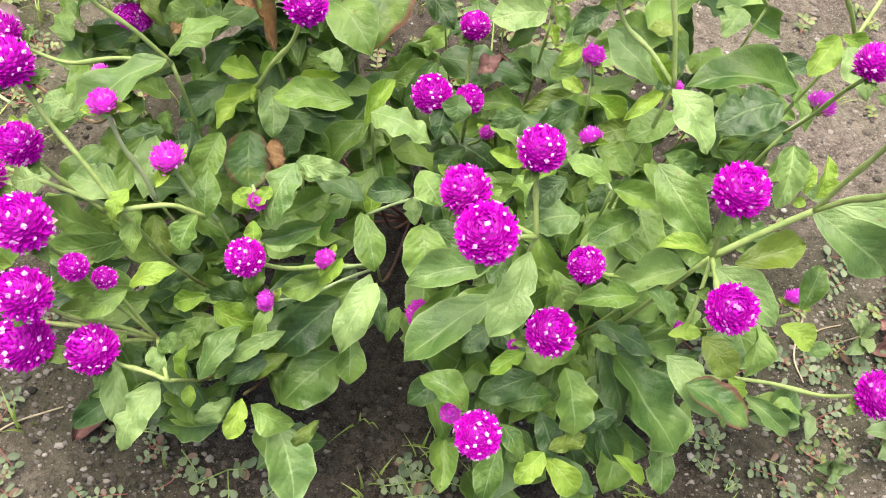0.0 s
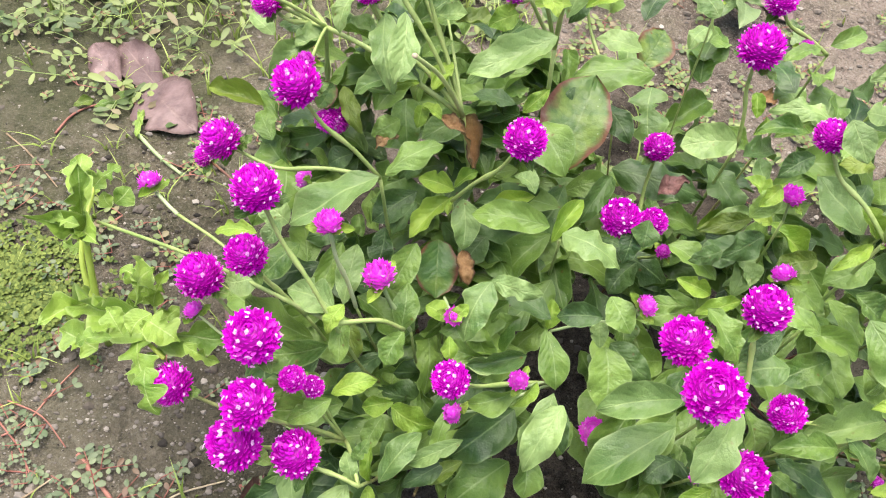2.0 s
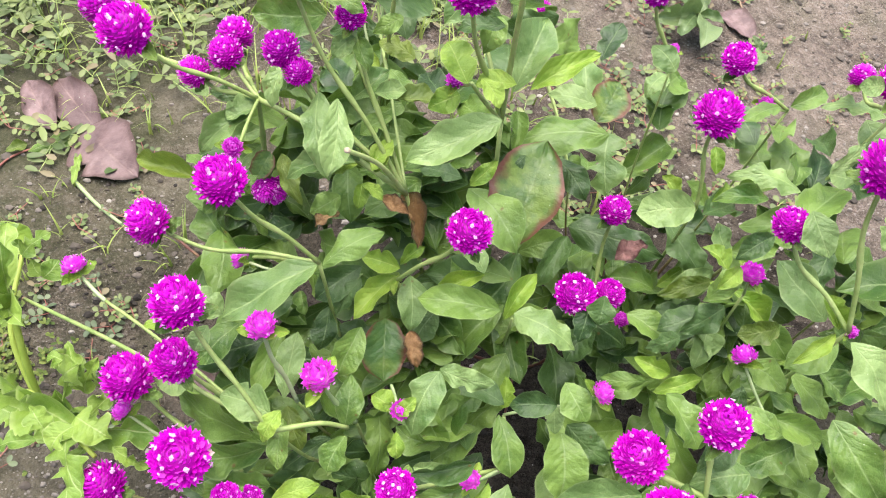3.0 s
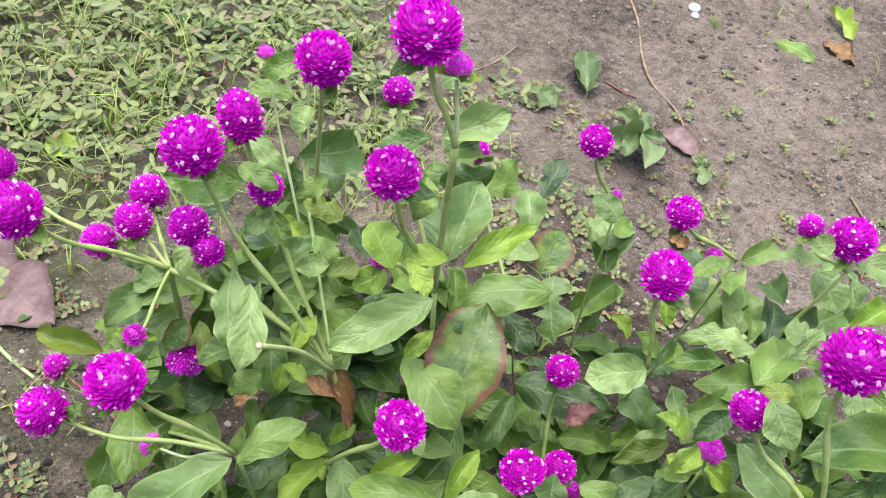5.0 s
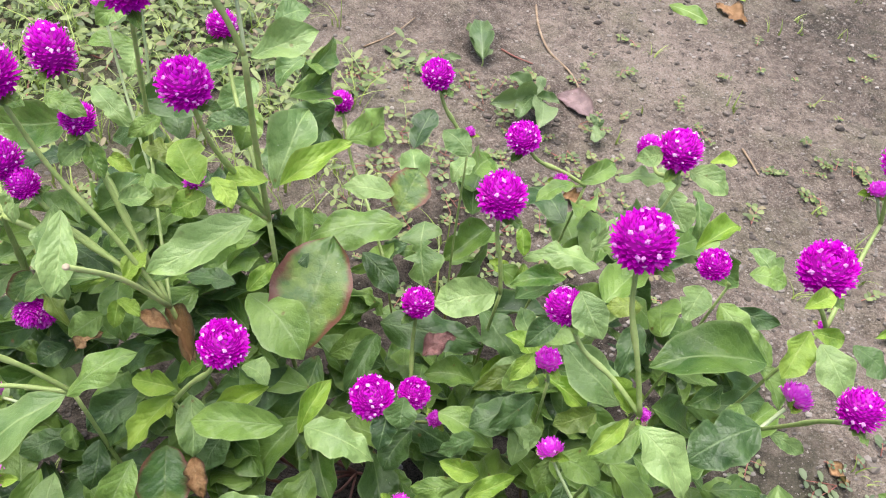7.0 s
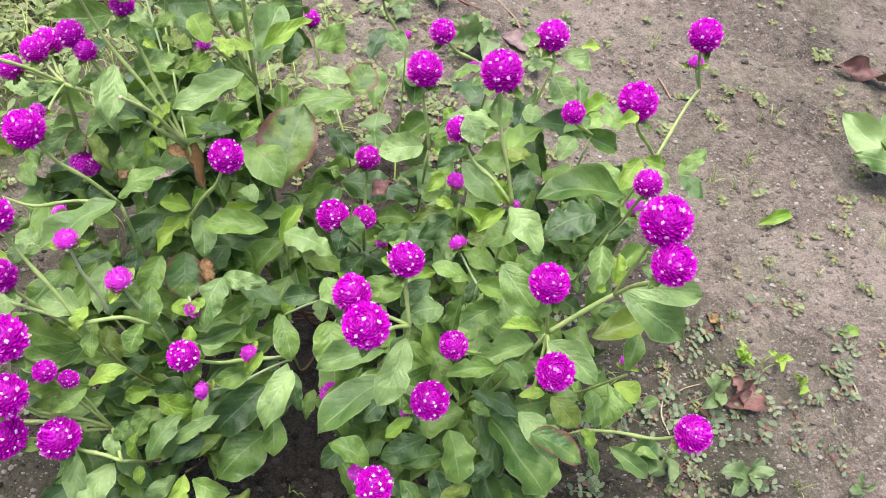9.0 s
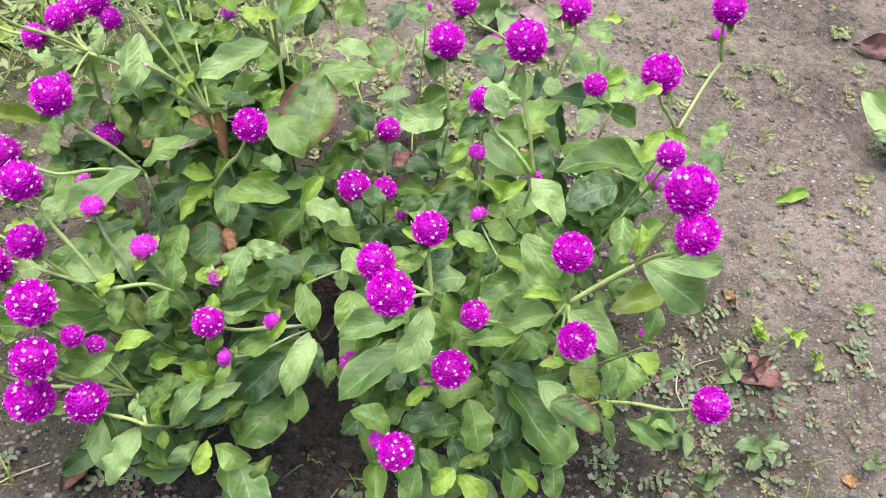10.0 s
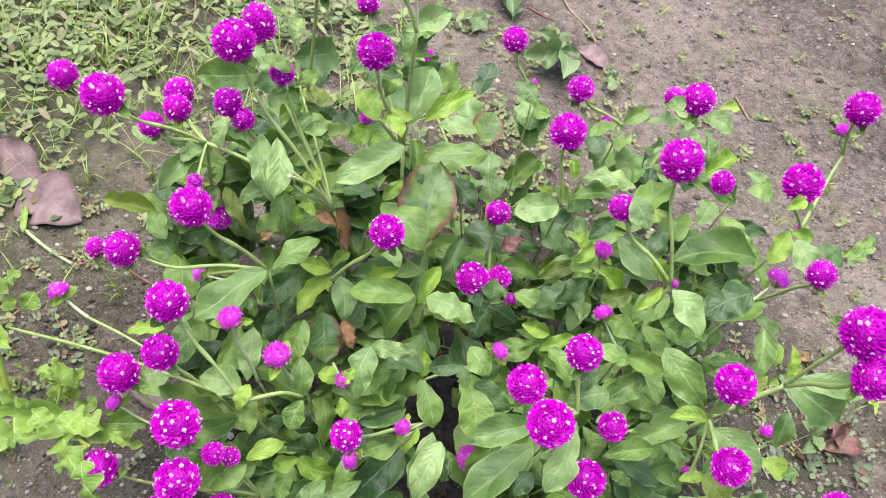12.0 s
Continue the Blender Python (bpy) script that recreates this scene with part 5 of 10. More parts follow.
leaf(PALELIT, 0.165, 0.189, 0.238, 0.195, 0.163, 0.224, 0.023, 0.10)
leaf(REDDISH, 0.169, 0.170, 0.245, 0.202, 0.152, 0.237, 0.020, 0.10)
leaf(GREEN, 0.147, 0.231, 0.176, 0.164, 0.222, 0.171, 0.010, 0.10)
leaf(GREEN, 0.155, 0.223, 0.238, 0.119, 0.219, 0.233, 0.016, 0.10)
leaf(PALELIT, 0.184, 0.243, 0.239, 0.140, 0.231, 0.228, 0.021, 0.10)
leaf(DEEPSHADE, 0.149, 0.239, 0.178, 0.190, 0.223, 0.170, 0.019, 0.05)
leaf(GREEN, 0.113, 0.246, 0.223, 0.122, 0.226, 0.209, 0.018, 0.10)
leaf(DEEPSHADE, 0.159, 0.235, 0.157, 0.177, 0.193, 0.131, 0.023, 0.05)
leaf(PALELIT, 0.290, 0.241, 0.080, 0.325, 0.217, 0.068, 0.018, 0.15)
leaf(OLIVE, 0.197, 0.212, 0.218, 0.215, 0.193, 0.208, 0.020, 0.10)
leaf(YOUNG, 0.233, 0.212, 0.168, 0.242, 0.200, 0.161, 0.012, 0.10)
leaf(GREEN, -0.105, 0.564, 0.338, -0.126, 0.552, 0.331, 0.016, 0.15)
leaf(GREEN, -0.110, 0.575, 0.301, -0.141, 0.575, 0.299, 0.015, 0.10)
leaf(GREEN, -0.120, 0.440, 0.370, -0.100, 0.431, 0.367, 0.012, 0.15)
leaf(PALELIT, -0.140, 0.567, 0.272, -0.111, 0.542, 0.261, 0.017, 0.10)
leaf(PALELIT, -0.096, 0.528, 0.335, -0.101, 0.512, 0.326, 0.014, 0.15)
leaf(GREEN, -0.081, 0.489, 0.318, -0.098, 0.479, 0.311, 0.012, 0.15)
leaf(PALELIT, -0.027, 0.453, 0.391, 0.004, 0.464, 0.402, 0.018, 0.05)
leaf(PALELIT, -0.035, 0.551, 0.301, -0.055, 0.524, 0.286, 0.022, 0.15)
leaf(PALELIT, -0.015, 0.434, 0.323, -0.000, 0.474, 0.345, 0.026, 0.10)
leaf(PALELIT, -0.003, 0.522, 0.342, -0.018, 0.505, 0.332, 0.016, 0.10)
leaf(DEEPSHADE, -0.025, 0.452, 0.353, -0.051, 0.450, 0.348, 0.013, 0.05)
leaf(PALELIT, -0.022, 0.549, 0.345, -0.002, 0.556, 0.350, 0.019, 0.15)
leaf(GREEN, -0.072, 0.489, 0.264, -0.110, 0.489, 0.260, 0.020, 0.15)
leaf(OLIVE, -0.071, 0.484, 0.291, -0.095, 0.493, 0.293, 0.015, 0.10)
leaf(PALELIT, -0.104, 0.434, 0.348, -0.115, 0.424, 0.341, 0.012, 0.05)
leaf(GREEN, -0.104, 0.437, 0.345, -0.095, 0.421, 0.337, 0.011, 0.15)
leaf(YOUNG, -0.104, 0.463, 0.311, -0.091, 0.454, 0.307, 0.009, 0.10)
leaf(PALELIT, -0.091, 0.422, 0.321, -0.074, 0.424, 0.324, 0.012, 0.10)
leaf(OLIVE, -0.080, 0.422, 0.317, -0.055, 0.422, 0.320, 0.015, 0.10)
leaf(YOUNG, -0.045, 0.392, 0.366, -0.057, 0.411, 0.375, 0.019, 0.05)
leaf(YOUNG, -0.046, 0.411, 0.339, -0.062, 0.404, 0.333, 0.015, 0.10)
leaf(YOUNG, -0.039, 0.391, 0.372, -0.029, 0.378, 0.367, 0.011, 0.05)
leaf(YOUNG, -0.017, 0.419, 0.344, -0.039, 0.417, 0.340, 0.014, 0.10)
leaf(PALELIT, -0.023, 0.399, 0.337, -0.070, 0.378, 0.318, 0.022, 0.05)
leaf(PALELIT, -0.108, 0.394, 0.342, -0.108, 0.359, 0.322, 0.017, 0.05)
leaf(DEEPSHADE, -0.122, 0.422, 0.286, -0.096, 0.407, 0.281, 0.014, 0.05)
leaf(GREEN, -0.097, 0.414, 0.294, -0.080, 0.424, 0.301, 0.013, 0.15)
leaf(YOUNG, -0.088, 0.395, 0.287, -0.079, 0.412, 0.297, 0.014, 0.05)
leaf(PALELIT, -0.161, 0.444, 0.273, -0.180, 0.436, 0.268, 0.017, 0.05)
leaf(PALELIT, -0.164, 0.454, 0.226, -0.189, 0.430, 0.213, 0.016, 0.15)
leaf(YOUNG, -0.184, 0.467, 0.193, -0.171, 0.482, 0.201, 0.011, 0.05)
leaf(REDDISH, -0.157, 0.446, 0.230, -0.164, 0.429, 0.221, 0.016, 0.10)
leaf(YOUNG, -0.096, 0.395, 0.291, -0.113, 0.390, 0.287, 0.011, 0.10)
leaf(DEEPSHADE, -0.035, 0.414, 0.267, -0.062, 0.419, 0.265, 0.015, 0.05)
leaf(YOUNG, -0.011, 0.409, 0.351, 0.023, 0.427, 0.365, 0.014, 0.05)
leaf(GREEN, -0.001, 0.479, 0.262, -0.001, 0.453, 0.250, 0.013, 0.15)
leaf(GREEN, 0.061, 0.473, 0.258, -0.001, 0.465, 0.247, 0.028, 0.05)
leaf(PALELIT, 0.058, 0.511, 0.245, 0.023, 0.516, 0.244, 0.019, 0.05)
leaf(REDDISH, 0.061, 0.507, 0.233, 0.075, 0.536, 0.246, 0.030, 0.10)
leaf(PALELIT, 0.099, 0.677, 0.072, 0.096, 0.727, 0.093, 0.030, 0.10)
leaf(PALELIT, 0.090, 0.555, 0.173, 0.091, 0.505, 0.154, 0.039, 0.10, chewed=True)
leaf(PALELIT, 0.119, 0.568, 0.230, 0.103, 0.549, 0.222, 0.018, 0.15)
leaf(PALELIT, 0.104, 0.521, 0.276, 0.087, 0.537, 0.282, 0.019, 0.05)
leaf(GREEN, 0.144, 0.567, 0.157, 0.107, 0.540, 0.145, 0.026, 0.10)
leaf(YOUNG, 0.162, 0.539, 0.121, 0.150, 0.558, 0.128, 0.014, 0.10)
leaf(YOUNG, 0.124, 0.427, 0.259, 0.133, 0.440, 0.265, 0.010, 0.10)
leaf(YOUNG, 0.146, 0.478, 0.227, 0.145, 0.497, 0.235, 0.011, 0.05)
leaf(DEEPSHADE, 0.040, 0.497, 0.201, 0.063, 0.469, 0.192, 0.021, 0.05)
leaf(DEEPSHADE, 0.004, 0.440, 0.265, -0.017, 0.421, 0.253, 0.016, 0.05)
leaf(GREEN, 0.165, 0.478, 0.299, 0.188, 0.491, 0.305, 0.014, 0.10)
leaf(GREEN, 0.165, 0.487, 0.289, 0.140, 0.474, 0.283, 0.014, 0.10)
leaf(PALELIT, 0.241, 0.496, 0.284, 0.197, 0.498, 0.284, 0.017, 0.10)
leaf(PALELIT, 0.236, 0.504, 0.272, 0.248, 0.477, 0.259, 0.026, 0.05)
leaf(PALELIT, 0.225, 0.470, 0.321, 0.247, 0.457, 0.316, 0.019, 0.15)
leaf(PALELIT, 0.259, 0.509, 0.268, 0.259, 0.476, 0.252, 0.013, 0.15)
leaf(YOUNG, 0.256, 0.469, 0.252, 0.289, 0.487, 0.262, 0.018, 0.05)
leaf(PALELIT, 0.201, 0.465, 0.338, 0.185, 0.463, 0.336, 0.013, 0.10)
leaf(YOUNG, 0.242, 0.481, 0.319, 0.260, 0.483, 0.321, 0.010, 0.10)
leaf(PALELIT, 0.177, 0.433, 0.272, 0.130, 0.438, 0.273, 0.017, 0.10)
leaf(GREEN, 0.154, 0.423, 0.273, 0.120, 0.419, 0.270, 0.014, 0.15)
leaf(PALELIT, 0.129, 0.361, 0.370, 0.145, 0.375, 0.380, 0.009, 0.05)
leaf(PALELIT, 0.262, 0.398, 0.306, 0.247, 0.416, 0.315, 0.017, 0.15)
leaf(GREEN, 0.241, 0.396, 0.317, 0.262, 0.391, 0.315, 0.015, 0.10)
leaf(PALELIT, 0.236, 0.415, 0.280, 0.222, 0.396, 0.270, 0.019, 0.05)
leaf(GREEN, 0.281, 0.450, 0.220, 0.306, 0.420, 0.207, 0.022, 0.05)
leaf(DEEPSHADE, 0.291, 0.449, 0.215, 0.326, 0.440, 0.212, 0.015, 0.05)
leaf(GREEN, 0.284, 0.388, 0.242, 0.209, 0.386, 0.240, 0.039, 0.05)
leaf(GREEN, 0.323, 0.420, 0.189, 0.309, 0.446, 0.201, 0.014, 0.05)
leaf(GREEN, 0.281, 0.387, 0.241, 0.289, 0.362, 0.230, 0.016, 0.05)
leaf(YOUNG, 0.272, 0.367, 0.306, 0.254, 0.345, 0.293, 0.018, 0.05)
leaf(PALELIT, 0.275, 0.359, 0.306, 0.286, 0.331, 0.292, 0.021, 0.15)
leaf(YOUNG, 0.229, 0.339, 0.362, 0.244, 0.345, 0.367, 0.010, 0.05)
leaf(YOUNG, 0.274, 0.368, 0.305, 0.292, 0.363, 0.304, 0.012, 0.05)
leaf(GREEN, 0.226, 0.330, 0.292, 0.201, 0.306, 0.278, 0.023, 0.15)
leaf(PALELIT, 0.161, 0.328, 0.292, 0.132, 0.354, 0.305, 0.026, 0.10)
leaf(PALELIT, 0.128, 0.352, 0.352, 0.138, 0.333, 0.341, 0.018, 0.10)
leaf(DEEPSHADE, 0.207, 0.413, 0.244, 0.191, 0.382, 0.229, 0.019, 0.05)
leaf(DEEPSHADE, 0.136, 0.373, 0.302, 0.116, 0.360, 0.294, 0.014, 0.05)
leaf(YOUNG, 0.137, 0.389, 0.240, 0.120, 0.401, 0.245, 0.015, 0.10)
leaf(YOUNG, 0.123, 0.362, 0.284, 0.110, 0.350, 0.277, 0.011, 0.15)
leaf(OLIVE, 0.180, 0.369, 0.213, 0.152, 0.362, 0.209, 0.017, 0.15)
leaf(PALELIT, 0.337, 0.397, 0.140, 0.361, 0.383, 0.135, 0.014, 0.10)
leaf(GREEN, 0.256, 0.377, 0.233, 0.232, 0.366, 0.228, 0.014, 0.10)
leaf(REDDISH, -0.006, 0.392, 0.231, 0.018, 0.455, 0.264, 0.047, 0.10)
leaf(GREEN, -0.029, 0.418, 0.253, 0.004, 0.383, 0.241, 0.032, 0.10)
leaf(DEEPSHADE, 0.120, 0.456, 0.196, 0.147, 0.424, 0.181, 0.026, 0.05)
leaf(OLIVE, 0.205, 0.416, 0.258, 0.181, 0.415, 0.257, 0.014, 0.15)
leaf(PALELIT, 0.140, 0.402, 0.235, 0.132, 0.421, 0.246, 0.017, 0.05)
leaf(GREEN, 0.182, 0.330, 0.267, 0.153, 0.316, 0.257, 0.022, 0.10)
leaf(DEEPSHADE, 0.190, 0.394, 0.201, 0.141, 0.382, 0.194, 0.031, 0.05)
leaf(DEEPSHADE, 0.133, 0.375, 0.214, 0.102, 0.362, 0.205, 0.023, 0.05)
leaf(DEEPSHADE, 0.103, 0.254, 0.295, 0.084, 0.241, 0.283, 0.015, 0.05)
leaf(GREEN, 0.188, 0.330, 0.233, 0.206, 0.319, 0.226, 0.021, 0.10)
leaf(PALELIT, 0.215, 0.447, 0.274, 0.198, 0.449, 0.274, 0.018, 0.05)
leaf(PALELIT, -0.163, 0.328, 0.224, -0.183, 0.338, 0.228, 0.020, 0.10)
leaf(GREEN, -0.163, 0.352, 0.168, -0.187, 0.328, 0.152, 0.024, 0.15)
leaf(OLIVE, -0.123, 0.298, 0.172, -0.111, 0.276, 0.159, 0.015, 0.15)
leaf(PALELIT, -0.047, 0.249, 0.227, -0.028, 0.249, 0.229, 0.011, 0.05)
leaf(GREEN, -0.047, 0.260, 0.145, -0.054, 0.230, 0.125, 0.012, 0.15)
leaf(PALELIT, -0.173, 0.297, 0.209, -0.195, 0.291, 0.205, 0.022, 0.05)
leaf(DEEPSHADE, -0.138, 0.420, 0.190, -0.154, 0.411, 0.185, 0.017, 0.05)
leaf(DEEPSHADE, -0.131, 0.381, 0.159, -0.163, 0.369, 0.151, 0.019, 0.05)
leaf(GREEN, -0.116, 0.343, 0.168, -0.102, 0.328, 0.161, 0.014, 0.10)
leaf(DEEPSHADE, -0.038, 0.366, 0.189, -0.050, 0.346, 0.177, 0.022, 0.05)
leaf(GREEN, 0.119, 0.419, 0.162, 0.084, 0.424, 0.164, 0.021, 0.15)
leaf(PALELIT, 0.130, 0.346, 0.188, 0.138, 0.373, 0.203, 0.017, 0.15)
leaf(GREEN, 0.112, 0.346, 0.166, 0.073, 0.336, 0.159, 0.017, 0.05)
leaf(DEEPSHADE, 0.074, 0.383, 0.161, 0.056, 0.361, 0.149, 0.022, 0.05)
leaf(DEEPSHADE, 0.135, 0.399, 0.173, 0.112, 0.385, 0.166, 0.022, 0.05)
leaf(GREEN, -0.029, 0.473, 0.345, -0.033, 0.451, 0.333, 0.017, 0.10)
leaf(PALELIT, -0.033, 0.450, 0.394, -0.058, 0.440, 0.385, 0.013, 0.05)
leaf(DEEPSHADE, 0.061, 0.366, 0.231, 0.059, 0.350, 0.222, 0.020, 0.05)
leaf(DEEPSHADE, 0.052, 0.359, 0.226, 0.047, 0.340, 0.216, 0.017, 0.05)
leaf(PALELIT, 0.139, 0.352, 0.193, 0.130, 0.371, 0.202, 0.018, 0.15)
leaf(DEEPSHADE, 0.092, 0.325, 0.263, 0.073, 0.318, 0.258, 0.013, 0.05)
leaf(DEEPSHADE, 0.138, 0.370, 0.228, 0.111, 0.354, 0.218, 0.020, 0.05)
leaf(GREEN, 0.135, 0.389, 0.200, 0.151, 0.365, 0.189, 0.019, 0.10)
leaf(DEEPSHADE, 0.315, 0.376, 0.281, 0.335, 0.360, 0.274, 0.018, 0.05)
leaf(GREEN, 0.267, 0.304, 0.352, 0.287, 0.319, 0.363, 0.013, 0.05)
leaf(WITHERED, -0.081, 0.390, 0.271, -0.064, 0.380, 0.270, 0.010, 0.05)
leaf(WITHERED, -0.059, 0.399, 0.249, -0.054, 0.380, 0.239, 0.009, 0.15)
leaf(PALELIT, 0.225, 0.237, 0.312, 0.281, 0.234, 0.311, 0.019, 0.10)
leaf(YOUNG, 0.218, 0.237, 0.316, 0.221, 0.254, 0.329, 0.010, 0.05)
under_leaf(GREEN, 0.191, 0.325, 0.154, 0.222, 0.324, 0.162, 0.019, 0.05)
under_leaf(GREEN, 0.013, 0.564, 0.238, 0.008, 0.593, 0.227, 0.018, -0.01)
under_leaf(GREEN, -0.187, 0.417, 0.179, -0.179, 0.364, 0.182, 0.029, 0.03)
under_leaf(DEEPSHADE, -0.051, 0.382, 0.153, -0.050, 0.350, 0.152, 0.019, 0.13)
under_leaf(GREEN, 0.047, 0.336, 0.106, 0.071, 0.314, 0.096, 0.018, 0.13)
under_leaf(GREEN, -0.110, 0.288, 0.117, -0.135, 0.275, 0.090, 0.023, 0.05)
under_leaf(DEEPSHADE, 0.130, 0.231, 0.114, 0.163, 0.210, 0.110, 0.019, 0.02)
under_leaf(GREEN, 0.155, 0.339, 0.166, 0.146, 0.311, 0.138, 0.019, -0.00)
under_leaf(DEEPSHADE, -0.064, 0.249, 0.076, -0.073, 0.207, 0.075, 0.022, 0.01)
under_leaf(GREEN, 0.237, 0.366, 0.061, 0.237, 0.326, 0.034, 0.025, -0.02)
under_leaf(GREEN, -0.125, 0.478, 0.154, -0.148, 0.441, 0.154, 0.027, 0.01)
under_leaf(GREEN, 0.210, 0.312, 0.040, 0.254, 0.313, 0.030, 0.023, 0.15)
under_leaf(GREEN, -0.127, 0.467, 0.145, -0.143, 0.443, 0.145, 0.017, -0.00)
under_leaf(GREEN, 0.184, 0.200, 0.108, 0.173, 0.161, 0.091, 0.024, 0.11)
under_leaf(GREEN, 0.199, 0.237, 0.116, 0.151, 0.235, 0.114, 0.028, 0.07)
under_leaf(GREEN, -0.112, 0.267, 0.052, -0.129, 0.236, 0.059, 0.022, 0.02)
under_leaf(GREEN, 0.060, 0.408, 0.128, 0.107, 0.431, 0.126, 0.028, 0.13)
under_leaf(GREEN, 0.180, 0.335, 0.173, 0.151, 0.313, 0.152, 0.022, 0.07)
under_leaf(GREEN, 0.032, 0.435, 0.139, -0.000, 0.462, 0.150, 0.027, 0.12)
under_leaf(DEEPSHADE, 0.123, 0.487, 0.024, 0.133, 0.438, 0.021, 0.027, 0.06)
under_leaf(GREEN, 0.108, 0.213, 0.134, 0.132, 0.227, 0.112, 0.019, 0.05)
under_leaf(GREEN, 0.008, 0.405, 0.182, -0.039, 0.380, 0.177, 0.033, 0.03)
under_leaf(GREEN, -0.127, 0.262, 0.199, -0.172, 0.254, 0.193, 0.023, 0.09)
under_leaf(GREEN, 0.090, 0.455, 0.101, 0.084, 0.484, 0.085, 0.019, -0.01)
under_leaf(DEEPSHADE, -0.109, 0.453, 0.199, -0.122, 0.487, 0.181, 0.019, -0.01)
under_leaf(DEEPSHADE, 0.092, 0.215, 0.111, 0.072, 0.188, 0.113, 0.017, 0.08)
under_leaf(GREEN, 0.059, 0.406, 0.096, 0.092, 0.390, 0.104, 0.019, 0.08)
under_leaf(GREEN, 0.105, 0.405, 0.130, 0.126, 0.443, 0.118, 0.022, 0.11)
under_leaf(GREEN, 0.024, 0.486, 0.130, 0.043, 0.511, 0.116, 0.017, 0.00)
under_leaf(GREEN, 0.002, 0.573, 0.246, 0.005, 0.612, 0.236, 0.023, 0.14)
under_leaf(GREEN, -0.062, 0.402, 0.159, -0.042, 0.361, 0.160, 0.028, 0.08)
under_leaf(GREEN, -0.030, 0.453, 0.181, -0.065, 0.435, 0.189, 0.020, 0.12)
under_leaf(GREEN, 0.008, 0.385, 0.207, -0.024, 0.403, 0.182, 0.023, 0.10)
under_leaf(GREEN, -0.105, 0.370, 0.108, -0.116, 0.342, 0.104, 0.016, 0.16)
under_leaf(GREEN, 0.199, 0.434, 0.245, 0.226, 0.427, 0.223, 0.019, 0.06)
under_leaf(GREEN, 0.170, 0.250, 0.171, 0.201, 0.259, 0.168, 0.020, -0.00)
under_leaf(GREEN, -0.042, 0.385, 0.161, -0.088, 0.373, 0.163, 0.025, 0.10)
under_leaf(GREEN, 0.145, 0.353, 0.120, 0.109, 0.317, 0.104, 0.029, 0.08)
under_leaf(GREEN, 0.119, 0.557, 0.225, 0.139, 0.596, 0.203, 0.029, 0.03)
under_leaf(DEEPSHADE, -0.016, 0.374, 0.192, -0.055, 0.394, 0.183, 0.024, 0.09)
under_leaf(GREEN, -0.033, 0.278, 0.077, -0.045, 0.249, 0.079, 0.019, 0.01)
under_leaf(DEEPSHADE, -0.167, 0.491, 0.150, -0.200, 0.457, 0.154, 0.030, 0.04)
under_leaf(GREEN, -0.051, 0.477, 0.240, -0.083, 0.486, 0.206, 0.025, 0.02)
under_leaf(GREEN, -0.116, 0.494, 0.205, -0.167, 0.488, 0.190, 0.024, 0.14)
under_leaf(DEEPSHADE, 0.158, 0.215, 0.118, 0.174, 0.175, 0.090, 0.027, 0.10)
under_leaf(GREEN, -0.000, 0.468, 0.206, -0.019, 0.438, 0.205, 0.019, 0.04)
under_leaf(DEEPSHADE, 0.114, 0.201, 0.084, 0.092, 0.153, 0.093, 0.026, 0.10)
under_leaf(GREEN, 0.130, 0.262, 0.177, 0.111, 0.225, 0.183, 0.025, 0.09)
under_leaf(DEEPSHADE, -0.028, 0.288, 0.128, -0.062, 0.269, 0.107, 0.022, 0.04)
under_leaf(DEEPSHADE, -0.048, 0.421, 0.252, -0.060, 0.454, 0.219, 0.025, 0.05)
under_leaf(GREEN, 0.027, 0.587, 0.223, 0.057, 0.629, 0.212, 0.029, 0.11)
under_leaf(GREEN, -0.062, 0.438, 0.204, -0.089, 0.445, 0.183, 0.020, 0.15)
under_leaf(DEEPSHADE, 0.070, 0.294, 0.116, 0.116, 0.284, 0.106, 0.029, 0.11)
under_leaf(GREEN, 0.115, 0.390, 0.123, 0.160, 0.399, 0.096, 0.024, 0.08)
under_leaf(DEEPSHADE, -0.109, 0.391, 0.140, -0.145, 0.375, 0.121, 0.024, 0.08)
under_leaf(GREEN, 0.258, 0.404, 0.089, 0.290, 0.376, 0.086, 0.022, 0.04)
under_leaf(GREEN, 0.010, 0.271, 0.115, -0.025, 0.278, 0.114, 0.022, 0.03)
under_leaf(GREEN, -0.058, 0.427, 0.244, -0.091, 0.400, 0.237, 0.023, 0.11)
under_leaf(GREEN, 0.249, 0.450, 0.173, 0.270, 0.426, 0.168, 0.020, -0.02)
under_leaf(DEEPSHADE, 0.088, 0.255, 0.149, 0.112, 0.226, 0.146, 0.021, -0.00)
under_leaf(GREEN, -0.131, 0.301, 0.096, -0.161, 0.341, 0.103, 0.030, 0.15)
under_leaf(GREEN, -0.114, 0.283, 0.143, -0.147, 0.303, 0.149, 0.023, 0.03)
under_leaf(GREEN, 0.163, 0.270, 0.152, 0.183, 0.237, 0.127, 0.027, 0.12)
under_leaf(GREEN, 0.020, 0.432, 0.088, 0.038, 0.388, 0.098, 0.028, 0.06)
under_leaf(GREEN, -0.092, 0.430, 0.136, -0.121, 0.396, 0.147, 0.024, 0.10)
under_leaf(GREEN, 0.258, 0.277, 0.105, 0.279, 0.300, 0.075, 0.023, 0.01)
under_leaf(DEEPSHADE, -0.042, 0.229, 0.044, -0.058, 0.202, 0.045, 0.014, 0.04)
under_leaf(GREEN, 0.293, 0.308, 0.104, 0.272, 0.282, 0.084, 0.021, 0.14)
under_leaf(GREEN, 0.173, 0.327, 0.206, 0.183, 0.305, 0.181, 0.020, 0.00)
